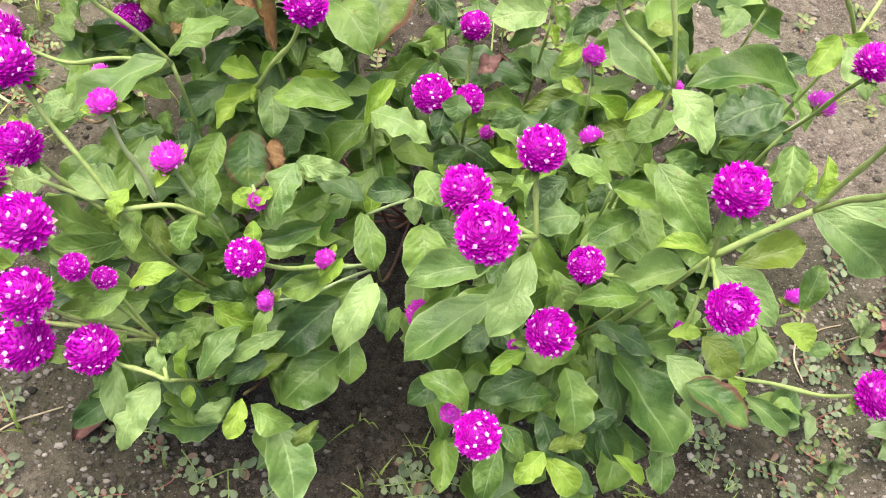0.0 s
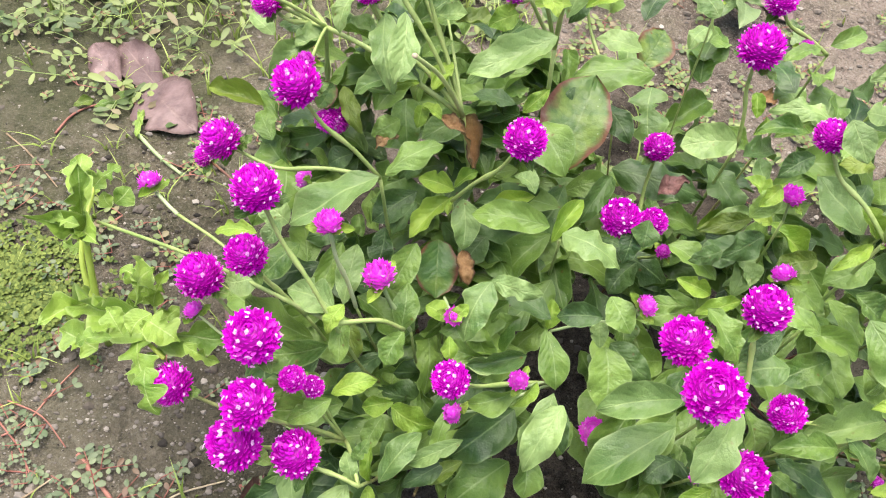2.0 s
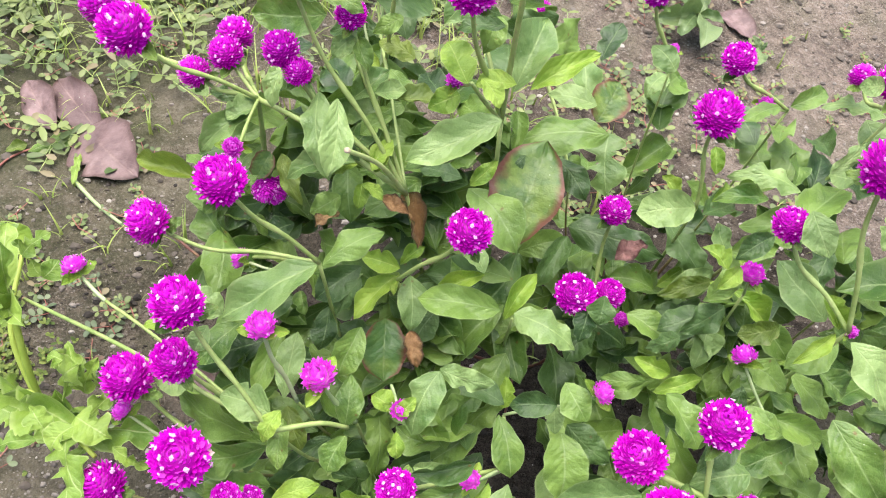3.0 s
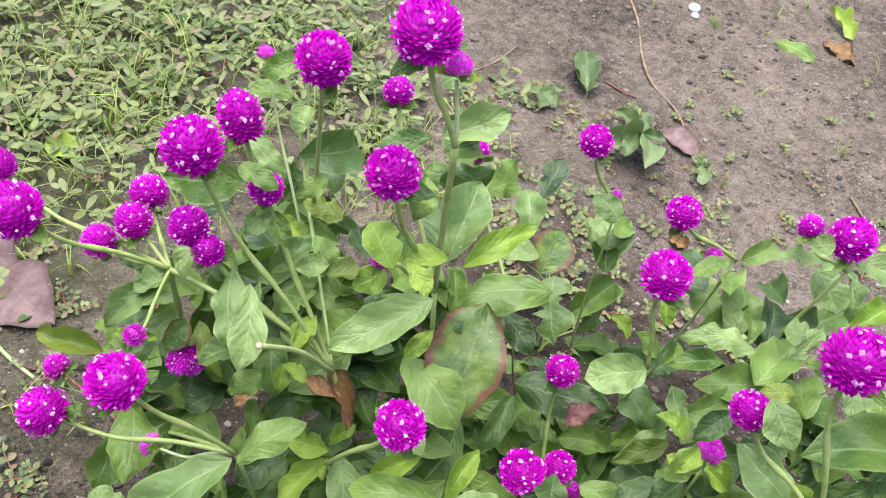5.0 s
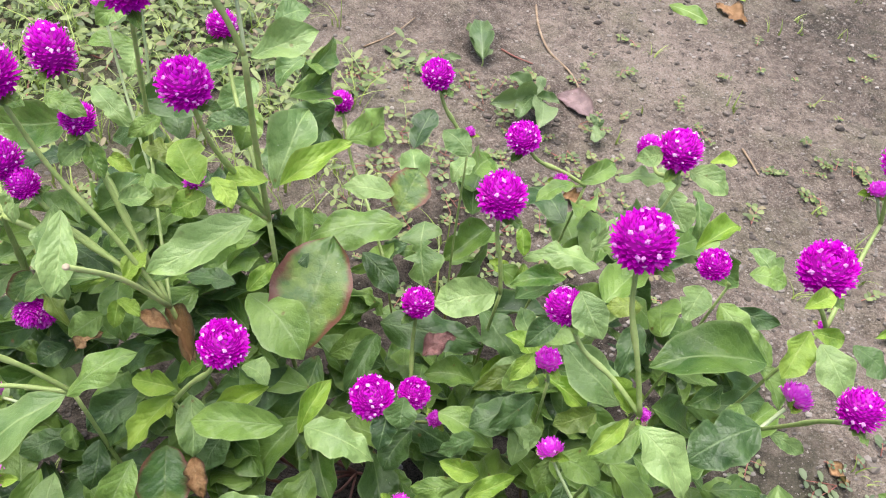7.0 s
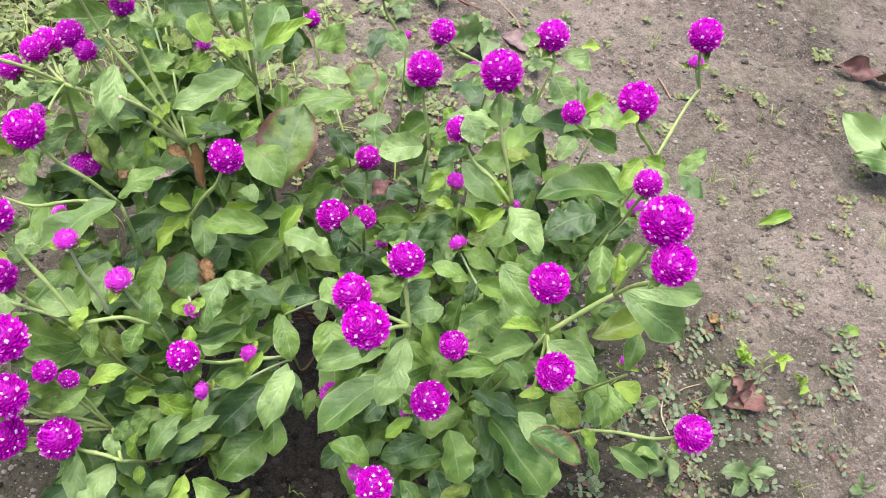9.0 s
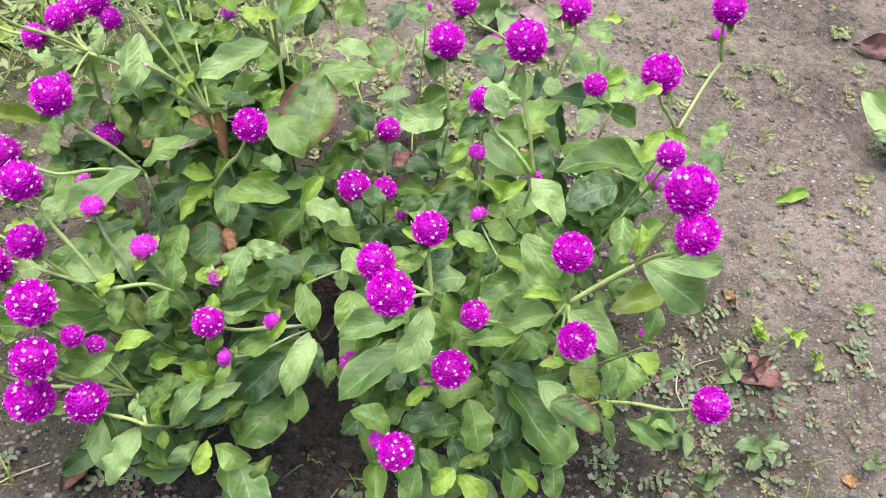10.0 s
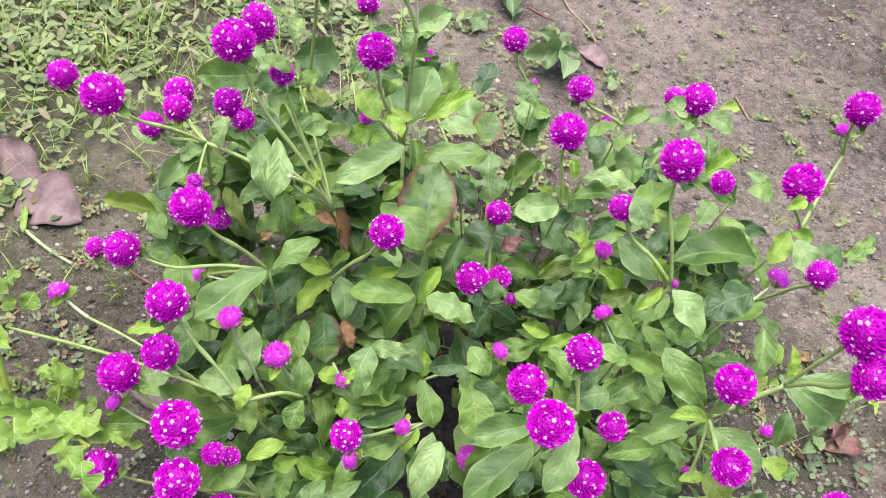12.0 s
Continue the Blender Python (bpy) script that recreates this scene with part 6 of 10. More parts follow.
under_leaf(GREEN, 0.124, 0.496, 0.070, 0.161, 0.488, 0.066, 0.023, 0.09)
under_leaf(GREEN, -0.129, 0.435, 0.174, -0.175, 0.450, 0.173, 0.023, 0.16)
under_leaf(GREEN, 0.090, 0.301, 0.133, 0.134, 0.313, 0.116, 0.024, 0.10)
under_leaf(GREEN, 0.202, 0.293, 0.220, 0.189, 0.265, 0.227, 0.016, 0.14)
under_leaf(GREEN, 0.197, 0.442, 0.141, 0.231, 0.417, 0.150, 0.025, 0.14)
under_leaf(GREEN, -0.094, 0.367, 0.175, -0.117, 0.393, 0.171, 0.018, 0.07)
under_leaf(GREEN, 0.083, 0.429, 0.097, 0.095, 0.476, 0.096, 0.027, 0.13)
under_leaf(GREEN, -0.058, 0.341, 0.115, -0.106, 0.354, 0.107, 0.027, 0.15)
under_leaf(GREEN, 0.036, 0.384, 0.176, 0.001, 0.363, 0.160, 0.023, -0.02)
under_leaf(DEEPSHADE, -0.151, 0.372, 0.135, -0.131, 0.342, 0.107, 0.021, 0.01)
under_leaf(GREEN, -0.125, 0.250, 0.168, -0.166, 0.239, 0.180, 0.022, 0.00)
under_leaf(DEEPSHADE, -0.155, 0.458, 0.159, -0.190, 0.430, 0.147, 0.022, 0.12)
under_leaf(GREEN, -0.123, 0.373, 0.137, -0.155, 0.406, 0.137, 0.022, 0.00)
under_leaf(GREEN, -0.035, 0.440, 0.210, -0.057, 0.416, 0.217, 0.020, 0.11)
under_leaf(GREEN, -0.021, 0.455, 0.271, -0.038, 0.490, 0.252, 0.025, -0.01)
under_leaf(DEEPSHADE, 0.220, 0.489, 0.248, 0.224, 0.523, 0.229, 0.021, 0.04)
under_leaf(GREEN, -0.086, 0.402, 0.184, -0.108, 0.375, 0.172, 0.017, 0.13)
under_leaf(GREEN, -0.094, 0.376, 0.123, -0.144, 0.373, 0.124, 0.029, 0.06)
under_leaf(GREEN, 0.160, 0.297, 0.176, 0.166, 0.260, 0.167, 0.022, 0.05)
under_leaf(GREEN, -0.007, 0.422, 0.228, -0.036, 0.423, 0.204, 0.020, 0.14)
under_leaf(GREEN, 0.166, 0.225, 0.089, 0.169, 0.176, 0.096, 0.024, 0.07)
under_leaf(DEEPSHADE, -0.146, 0.422, 0.162, -0.135, 0.464, 0.144, 0.022, 0.03)
under_leaf(GREEN, 0.085, 0.243, 0.146, 0.074, 0.219, 0.124, 0.019, -0.00)
under_leaf(GREEN, 0.082, 0.245, 0.130, 0.086, 0.214, 0.117, 0.018, 0.08)
under_leaf(GREEN, -0.002, 0.547, 0.317, 0.012, 0.571, 0.296, 0.017, -0.01)
under_leaf(GREEN, -0.041, 0.398, 0.205, -0.087, 0.410, 0.219, 0.028, 0.07)
under_leaf(GREEN, 0.166, 0.365, 0.163, 0.153, 0.344, 0.137, 0.018, 0.15)
under_leaf(GREEN, 0.069, 0.407, 0.136, 0.100, 0.410, 0.105, 0.025, 0.12)
under_leaf(GREEN, 0.106, 0.440, 0.069, 0.093, 0.477, 0.063, 0.022, 0.01)
under_leaf(DEEPSHADE, 0.149, 0.382, 0.178, 0.176, 0.389, 0.159, 0.016, 0.08)
under_leaf(GREEN, 0.155, 0.342, 0.169, 0.194, 0.340, 0.133, 0.027, 0.07)
under_leaf(GREEN, 0.204, 0.377, 0.153, 0.204, 0.332, 0.162, 0.027, 0.02)
under_leaf(GREEN, 0.014, 0.280, 0.082, -0.024, 0.262, 0.091, 0.023, 0.00)
under_leaf(GREEN, -0.081, 0.440, 0.215, -0.113, 0.434, 0.191, 0.023, 0.03)
under_leaf(GREEN, 0.165, 0.332, 0.155, 0.203, 0.368, 0.153, 0.031, -0.01)
under_leaf(GREEN, -0.157, 0.471, 0.167, -0.185, 0.448, 0.149, 0.025, 0.13)
under_leaf(GREEN, 0.154, 0.381, 0.191, 0.187, 0.375, 0.166, 0.020, 0.01)
under_leaf(GREEN, 0.131, 0.382, 0.213, 0.160, 0.396, 0.197, 0.016, 0.05)
under_leaf(GREEN, -0.057, 0.453, 0.202, -0.039, 0.427, 0.203, 0.018, 0.05)
under_leaf(GREEN, 0.211, 0.243, 0.040, 0.262, 0.252, 0.016, 0.026, -0.02)
under_leaf(DEEPSHADE, 0.233, 0.424, 0.194, 0.238, 0.456, 0.183, 0.016, 0.01)
under_leaf(DEEPSHADE, 0.254, 0.284, 0.043, 0.270, 0.253, 0.040, 0.018, 0.16)
under_leaf(DEEPSHADE, 0.050, 0.391, 0.123, 0.058, 0.341, 0.108, 0.027, 0.10)
under_leaf(GREEN, 0.088, 0.301, 0.098, 0.053, 0.298, 0.105, 0.018, 0.08)
under_leaf(DEEPSHADE, 0.079, 0.465, 0.094, 0.043, 0.487, 0.090, 0.023, -0.00)
under_leaf(GREEN, -0.152, 0.420, 0.165, -0.189, 0.427, 0.177, 0.021, 0.13)
under_leaf(GREEN, -0.003, 0.361, 0.153, -0.042, 0.343, 0.149, 0.021, 0.08)
under_leaf(GREEN, -0.131, 0.350, 0.104, -0.156, 0.331, 0.105, 0.017, -0.00)
under_leaf(GREEN, -0.040, 0.308, 0.172, -0.023, 0.288, 0.153, 0.019, 0.07)
under_leaf(DEEPSHADE, -0.101, 0.336, 0.100, -0.118, 0.300, 0.110, 0.024, 0.07)
under_leaf(GREEN, 0.082, 0.369, 0.110, 0.082, 0.339, 0.109, 0.019, 0.11)
under_leaf(GREEN, 0.191, 0.280, 0.098, 0.202, 0.249, 0.082, 0.018, 0.14)
under_leaf(GREEN, 0.013, 0.415, 0.196, -0.013, 0.378, 0.169, 0.031, 0.14)
under_leaf(DEEPSHADE, 0.093, 0.382, 0.112, 0.113, 0.358, 0.094, 0.018, 0.15)
under_leaf(GREEN, -0.169, 0.447, 0.158, -0.199, 0.455, 0.164, 0.018, 0.04)
under_leaf(DEEPSHADE, 0.138, 0.220, 0.073, 0.119, 0.184, 0.087, 0.025, 0.13)
under_leaf(DEEPSHADE, -0.147, 0.357, 0.140, -0.196, 0.335, 0.140, 0.026, 0.03)
under_leaf(GREEN, 0.262, 0.449, 0.162, 0.290, 0.436, 0.166, 0.016, 0.16)
under_leaf(GREEN, 0.092, 0.471, 0.081, 0.086, 0.502, 0.065, 0.020, 0.03)
under_leaf(GREEN, -0.070, 0.215, 0.062, -0.118, 0.220, 0.054, 0.027, 0.09)
under_leaf(GREEN, 0.152, 0.210, 0.132, 0.193, 0.233, 0.113, 0.027, 0.08)
under_leaf(DEEPSHADE, 0.140, 0.454, 0.211, 0.176, 0.485, 0.188, 0.024, 0.07)
under_leaf(DEEPSHADE, 0.137, 0.411, 0.159, 0.174, 0.405, 0.139, 0.021, 0.07)
under_leaf(DEEPSHADE, -0.070, 0.530, 0.230, -0.113, 0.532, 0.220, 0.023, 0.13)
under_leaf(GREEN, -0.027, 0.287, 0.161, -0.056, 0.295, 0.166, 0.018, 0.15)
under_leaf(GREEN, -0.095, 0.440, 0.215, -0.121, 0.456, 0.196, 0.017, 0.08)
under_leaf(GREEN, -0.064, 0.261, 0.102, -0.111, 0.242, 0.094, 0.027, 0.08)
under_leaf(GREEN, -0.079, 0.246, 0.085, -0.097, 0.228, 0.067, 0.017, 0.12)
under_leaf(GREEN, 0.110, 0.373, 0.137, 0.144, 0.357, 0.117, 0.024, 0.03)
under_leaf(GREEN, -0.118, 0.348, 0.083, -0.131, 0.313, 0.087, 0.020, 0.10)
under_leaf(GREEN, -0.060, 0.498, 0.202, -0.107, 0.518, 0.206, 0.032, 0.13)
under_leaf(DEEPSHADE, -0.135, 0.488, 0.287, -0.168, 0.486, 0.271, 0.018, 0.02)
under_leaf(GREEN, -0.149, 0.500, 0.204, -0.159, 0.462, 0.167, 0.027, 0.11)
under_leaf(DEEPSHADE, -0.082, 0.293, 0.095, -0.068, 0.255, 0.095, 0.024, 0.04)
under_leaf(GREEN, 0.173, 0.311, 0.218, 0.183, 0.271, 0.205, 0.024, 0.02)
under_leaf(GREEN, 0.172, 0.295, 0.074, 0.198, 0.280, 0.048, 0.021, -0.01)
under_leaf(GREEN, -0.028, 0.407, 0.234, -0.053, 0.446, 0.213, 0.027, -0.02)
under_leaf(GREEN, 0.098, 0.236, 0.136, 0.150, 0.241, 0.145, 0.031, -0.01)
under_leaf(GREEN, 0.243, 0.379, 0.064, 0.272, 0.363, 0.067, 0.017, 0.14)
under_leaf(GREEN, -0.002, 0.307, 0.146, -0.029, 0.289, 0.127, 0.023, 0.15)
under_leaf(DEEPSHADE, 0.171, 0.191, 0.110, 0.184, 0.163, 0.093, 0.016, -0.01)
under_leaf(DEEPSHADE, 0.227, 0.286, 0.068, 0.195, 0.271, 0.051, 0.023, 0.01)
under_leaf(GREEN, 0.177, 0.231, 0.137, 0.207, 0.204, 0.120, 0.024, 0.14)
under_leaf(GREEN, -0.088, 0.431, 0.214, -0.123, 0.431, 0.194, 0.023, 0.08)
under_leaf(GREEN, -0.133, 0.278, 0.159, -0.159, 0.277, 0.132, 0.019, 0.12)
under_leaf(GREEN, 0.110, 0.405, 0.113, 0.134, 0.376, 0.123, 0.021, 0.04)
under_leaf(GREEN, 0.020, 0.460, 0.172, 0.008, 0.483, 0.154, 0.018, 0.11)
under_leaf(GREEN, -0.133, 0.406, 0.159, -0.174, 0.419, 0.157, 0.026, 0.05)
under_leaf(DEEPSHADE, 0.100, 0.426, 0.107, 0.083, 0.396, 0.106, 0.017, 0.02)
under_leaf(DEEPSHADE, -0.136, 0.473, 0.214, -0.123, 0.497, 0.186, 0.018, 0.03)
under_leaf(DEEPSHADE, -0.140, 0.435, 0.153, -0.185, 0.446, 0.159, 0.025, 0.08)
under_leaf(DEEPSHADE, 0.255, 0.416, 0.154, 0.294, 0.452, 0.159, 0.030, 0.09)
under_leaf(GREEN, -0.082, 0.280, 0.104, -0.117, 0.296, 0.101, 0.018, 0.05)
under_leaf(GREEN, -0.114, 0.239, 0.172, -0.162, 0.227, 0.174, 0.023, 0.05)
under_leaf(GREEN, -0.033, 0.350, 0.143, -0.076, 0.336, 0.152, 0.027, 0.11)
under_leaf(GREEN, -0.036, 0.456, 0.174, -0.057, 0.421, 0.182, 0.022, 0.08)
under_leaf(GREEN, 0.138, 0.376, 0.219, 0.160, 0.396, 0.187, 0.022, 0.07)
under_leaf(GREEN, -0.068, 0.323, 0.129, -0.065, 0.277, 0.111, 0.023, 0.12)
under_leaf(GREEN, 0.223, 0.213, 0.129, 0.203, 0.179, 0.115, 0.025, 0.03)
under_leaf(GREEN, 0.148, 0.385, 0.134, 0.148, 0.434, 0.110, 0.028, 0.14)
under_leaf(GREEN, -0.095, 0.519, 0.230, -0.138, 0.538, 0.215, 0.027, 0.11)
under_leaf(GREEN, 0.205, 0.357, 0.177, 0.249, 0.365, 0.190, 0.027, 0.02)
under_leaf(GREEN, -0.053, 0.472, 0.225, -0.094, 0.480, 0.226, 0.021, 0.08)
under_leaf(GREEN, -0.058, 0.499, 0.228, -0.082, 0.472, 0.225, 0.019, -0.01)
under_leaf(GREEN, 0.173, 0.282, 0.170, 0.170, 0.244, 0.153, 0.023, 0.15)
under_leaf(GREEN, -0.072, 0.484, 0.194, -0.112, 0.510, 0.185, 0.022, 0.09)
under_leaf(GREEN, 0.157, 0.436, 0.226, 0.208, 0.433, 0.239, 0.027, 0.12)
under_leaf(GREEN, -0.078, 0.311, 0.120, -0.121, 0.290, 0.093, 0.028, -0.02)
under_leaf(GREEN, 0.009, 0.446, 0.205, -0.019, 0.457, 0.209, 0.018, 0.13)
under_leaf(GREEN, 0.164, 0.321, 0.216, 0.190, 0.312, 0.191, 0.019, 0.13)
under_leaf(GREEN, -0.008, 0.319, 0.167, -0.036, 0.305, 0.163, 0.018, 0.03)
under_leaf(GREEN, -0.174, 0.494, 0.182, -0.214, 0.492, 0.180, 0.022, 0.12)
under_leaf(DEEPSHADE, 0.218, 0.452, 0.166, 0.246, 0.428, 0.164, 0.019, -0.01)
under_leaf(GREEN, -0.052, 0.250, 0.107, -0.018, 0.259, 0.104, 0.021, 0.04)
under_leaf(GREEN, 0.153, 0.259, 0.097, 0.152, 0.208, 0.110, 0.030, 0.10)
under_leaf(GREEN, -0.073, 0.373, 0.169, -0.096, 0.402, 0.179, 0.022, -0.01)
under_leaf(GREEN, -0.105, 0.302, 0.124, -0.148, 0.320, 0.116, 0.023, -0.01)
under_leaf(GREEN, -0.039, 0.453, 0.220, -0.068, 0.483, 0.218, 0.021, -0.00)
under_leaf(GREEN, 0.123, 0.439, 0.135, 0.159, 0.409, 0.137, 0.028, 0.06)
under_leaf(GREEN, 0.051, 0.446, 0.135, 0.085, 0.431, 0.136, 0.018, 0.01)
under_leaf(DEEPSHADE, 0.003, 0.402, 0.195, -0.047, 0.388, 0.196, 0.028, 0.14)
under_leaf(GREEN, 0.123, 0.234, 0.107, 0.102, 0.220, 0.090, 0.019, 0.16)
under_leaf(GREEN, -0.067, 0.402, 0.203, -0.093, 0.414, 0.212, 0.017, 0.14)
under_leaf(GREEN, 0.058, 0.437, 0.113, 0.021, 0.420, 0.120, 0.023, 0.05)
under_leaf(DEEPSHADE, -0.021, 0.452, 0.217, -0.040, 0.464, 0.191, 0.018, 0.14)
under_leaf(GREEN, 0.176, 0.231, 0.118, 0.154, 0.202, 0.106, 0.019, 0.13)
under_leaf(DEEPSHADE, -0.103, 0.224, 0.080, -0.140, 0.256, 0.057, 0.032, 0.06)
under_leaf(DEEPSHADE, -0.100, 0.347, 0.125, -0.139, 0.355, 0.100, 0.025, 0.04)
under_leaf(DEEPSHADE, -0.132, 0.473, 0.168, -0.158, 0.448, 0.152, 0.018, 0.05)
under_leaf(GREEN, -0.044, 0.372, 0.148, -0.084, 0.367, 0.158, 0.025, 0.08)
under_leaf(GREEN, 0.069, 0.269, 0.162, 0.055, 0.235, 0.128, 0.028, 0.16)
under_leaf(GREEN, 0.160, 0.275, 0.115, 0.161, 0.228, 0.117, 0.023, 0.10)
under_leaf(GREEN, -0.171, 0.451, 0.252, -0.162, 0.490, 0.223, 0.028, -0.02)
under_leaf(DEEPSHADE, -0.015, 0.477, 0.285, -0.012, 0.522, 0.280, 0.028, 0.12)
under_leaf(GREEN, -0.064, 0.406, 0.235, -0.086, 0.431, 0.243, 0.020, 0.01)
under_leaf(DEEPSHADE, -0.136, 0.277, 0.150, -0.181, 0.248, 0.146, 0.031, 0.01)
under_leaf(GREEN, 0.045, 0.421, 0.134, 0.030, 0.463, 0.140, 0.022, 0.11)
under_leaf(GREEN, 0.190, 0.493, 0.238, 0.217, 0.486, 0.217, 0.016, 0.10)
under_leaf(GREEN, 0.093, 0.429, 0.089, 0.097, 0.378, 0.098, 0.028, 0.03)
under_leaf(GREEN, -0.009, 0.365, 0.166, -0.058, 0.364, 0.158, 0.030, 0.04)
under_leaf(GREEN, 0.189, 0.283, 0.224, 0.216, 0.264, 0.206, 0.021, 0.14)
under_leaf(GREEN, 0.068, 0.403, 0.134, 0.097, 0.375, 0.130, 0.020, -0.02)
under_leaf(GREEN, 0.244, 0.453, 0.185, 0.287, 0.446, 0.165, 0.028, 0.12)
under_leaf(GREEN, 0.122, 0.315, 0.161, 0.156, 0.292, 0.126, 0.032, 0.13)
under_leaf(DEEPSHADE, 0.161, 0.217, 0.118, 0.180, 0.175, 0.100, 0.024, 0.14)
under_leaf(GREEN, 0.078, 0.188, 0.115, 0.085, 0.149, 0.091, 0.023, 0.15)
under_leaf(DEEPSHADE, 0.015, 0.517, 0.312, -0.016, 0.523, 0.289, 0.023, 0.02)
under_leaf(GREEN, -0.043, 0.273, 0.090, -0.073, 0.253, 0.097, 0.018, 0.07)
under_leaf(GREEN, -0.099, 0.297, 0.080, -0.121, 0.262, 0.092, 0.025, 0.08)
under_leaf(DEEPSHADE, -0.078, 0.535, 0.248, -0.104, 0.558, 0.233, 0.019, 0.11)
under_leaf(GREEN, -0.103, 0.299, 0.113, -0.115, 0.270, 0.094, 0.018, 0.08)
under_leaf(DEEPSHADE, 0.143, 0.210, 0.104, 0.159, 0.175, 0.085, 0.020, 0.02)
under_leaf(GREEN, -0.094, 0.333, 0.105, -0.120, 0.350, 0.100, 0.018, 0.06)
under_leaf(GREEN, -0.018, 0.328, 0.162, -0.045, 0.311, 0.159, 0.017, 0.03)
under_leaf(DEEPSHADE, 0.083, 0.623, 0.185, 0.100, 0.657, 0.198, 0.024, 0.06)
under_leaf(GREEN, -0.071, 0.387, 0.172, -0.120, 0.389, 0.181, 0.027, 0.14)
under_leaf(GREEN, -0.120, 0.333, 0.142, -0.078, 0.311, 0.122, 0.028, 0.08)
under_leaf(GREEN, 0.103, 0.279, 0.183, 0.131, 0.248, 0.176, 0.020, -0.02)
under_leaf(DEEPSHADE, 0.095, 0.644, 0.043, 0.069, 0.648, 0.016, 0.020, 0.07)
under_leaf(GREEN, 0.243, 0.437, 0.206, 0.284, 0.442, 0.185, 0.027, 0.05)
under_leaf(GREEN, -0.050, 0.334, 0.124, -0.095, 0.310, 0.117, 0.025, 0.16)
under_leaf(GREEN, 0.011, 0.351, 0.170, -0.002, 0.322, 0.140, 0.021, 0.09)
under_leaf(DEEPSHADE, 0.204, 0.441, 0.204, 0.219, 0.486, 0.189, 0.028, 0.03)
under_leaf(DEEPSHADE, -0.029, 0.425, 0.248, -0.057, 0.449, 0.214, 0.029, 0.02)
under_leaf(GREEN, 0.128, 0.248, 0.121, 0.096, 0.222, 0.123, 0.019, 0.03)
under_leaf(GREEN, -0.174, 0.379, 0.116, -0.153, 0.348, 0.115, 0.024, 0.05)
under_leaf(DEEPSHADE, 0.104, 0.421, 0.116, 0.156, 0.414, 0.123, 0.026, 0.08)
under_leaf(DEEPSHADE, 0.062, 0.340, 0.115, 0.063, 0.291, 0.119, 0.023, 0.12)
under_leaf(DEEPSHADE, 0.273, 0.416, 0.144, 0.302, 0.396, 0.141, 0.018, 0.14)
under_leaf(DEEPSHADE, -0.156, 0.433, 0.196, -0.193, 0.443, 0.170, 0.027, 0.15)
under_leaf(GREEN, -0.104, 0.261, 0.106, -0.137, 0.277, 0.088, 0.023, 0.09)
under_leaf(DEEPSHADE, -0.115, 0.439, 0.167, -0.145, 0.462, 0.160, 0.018, 0.10)
under_leaf(GREEN, -0.120, 0.420, 0.270, -0.131, 0.458, 0.239, 0.025, 0.11)
under_leaf(GREEN, 0.038, 0.278, 0.105, 0.053, 0.238, 0.115, 0.024, 0.10)
under_leaf(GREEN, 0.186, 0.477, 0.254, 0.180, 0.446, 0.261, 0.016, 0.14)
under_leaf(GREEN, 0.248, 0.362, 0.062, 0.270, 0.335, 0.060, 0.017, 0.00)
under_leaf(GREEN, -0.038, 0.260, 0.089, -0.073, 0.240, 0.083, 0.023, 0.07)
under_leaf(GREEN, 0.114, 0.230, 0.103, 0.106, 0.196, 0.097, 0.022, -0.00)
under_leaf(GREEN, 0.003, 0.480, 0.119, 0.053, 0.493, 0.103, 0.026, 0.16)
under_leaf(GREEN, -0.189, 0.399, 0.180, -0.200, 0.368, 0.158, 0.022, 0.09)
under_leaf(GREEN, 0.141, 0.280, 0.163, 0.153, 0.251, 0.148, 0.018, 0.03)
under_leaf(GREEN, 0.167, 0.393, 0.185, 0.163, 0.365, 0.163, 0.016, 0.14)
under_leaf(DEEPSHADE, -0.061, 0.350, 0.162, -0.104, 0.361, 0.156, 0.026, 0.02)
under_leaf(DEEPSHADE, 0.230, 0.491, 0.221, 0.236, 0.455, 0.194, 0.024, 0.14)
under_leaf(GREEN, 0.031, 0.518, 0.126, 0.062, 0.509, 0.111, 0.016, 0.13)
under_leaf(GREEN, -0.046, 0.224, 0.054, -0.043, 0.189, 0.041, 0.023, 0.09)
under_leaf(GREEN, 0.044, 0.245, 0.144, 0.086, 0.235, 0.111, 0.027, 0.08)
under_leaf(GREEN, 0.043, 0.443, 0.121, 0.001, 0.430, 0.129, 0.024, 0.07)
under_leaf(GREEN, -0.109, 0.493, 0.235, -0.134, 0.529, 0.198, 0.033, 0.11)
under_leaf(GREEN, -0.091, 0.276, 0.086, -0.127, 0.244, 0.067, 0.031, 0.15)
under_leaf(GREEN, -0.107, 0.500, 0.213, -0.137, 0.479, 0.174, 0.024, 0.10)
under_leaf(GREEN, -0.043, 0.405, 0.177, -0.043, 0.372, 0.165, 0.021, 0.14)
under_leaf(GREEN, -0.016, 0.355, 0.150, -0.040, 0.337, 0.143, 0.019, -0.01)
under_leaf(DEEPSHADE, 0.149, 0.366, 0.175, 0.180, 0.390, 0.149, 0.026, 0.15)
under_leaf(DEEPSHADE, 0.009, 0.532, 0.279, -0.000, 0.509, 0.260, 0.017, 0.10)
under_leaf(GREEN, -0.043, 0.400, 0.208, -0.075, 0.443, 0.212, 0.026, 0.11)
under_leaf(GREEN, 0.089, 0.477, 0.060, 0.132, 0.501, 0.056, 0.024, 0.01)
under_leaf(GREEN, 0.070, 0.301, 0.129, 0.102, 0.324, 0.119, 0.022, 0.02)
under_leaf(GREEN, -0.159, 0.331, 0.126, -0.177, 0.290, 0.113, 0.026, 0.13)
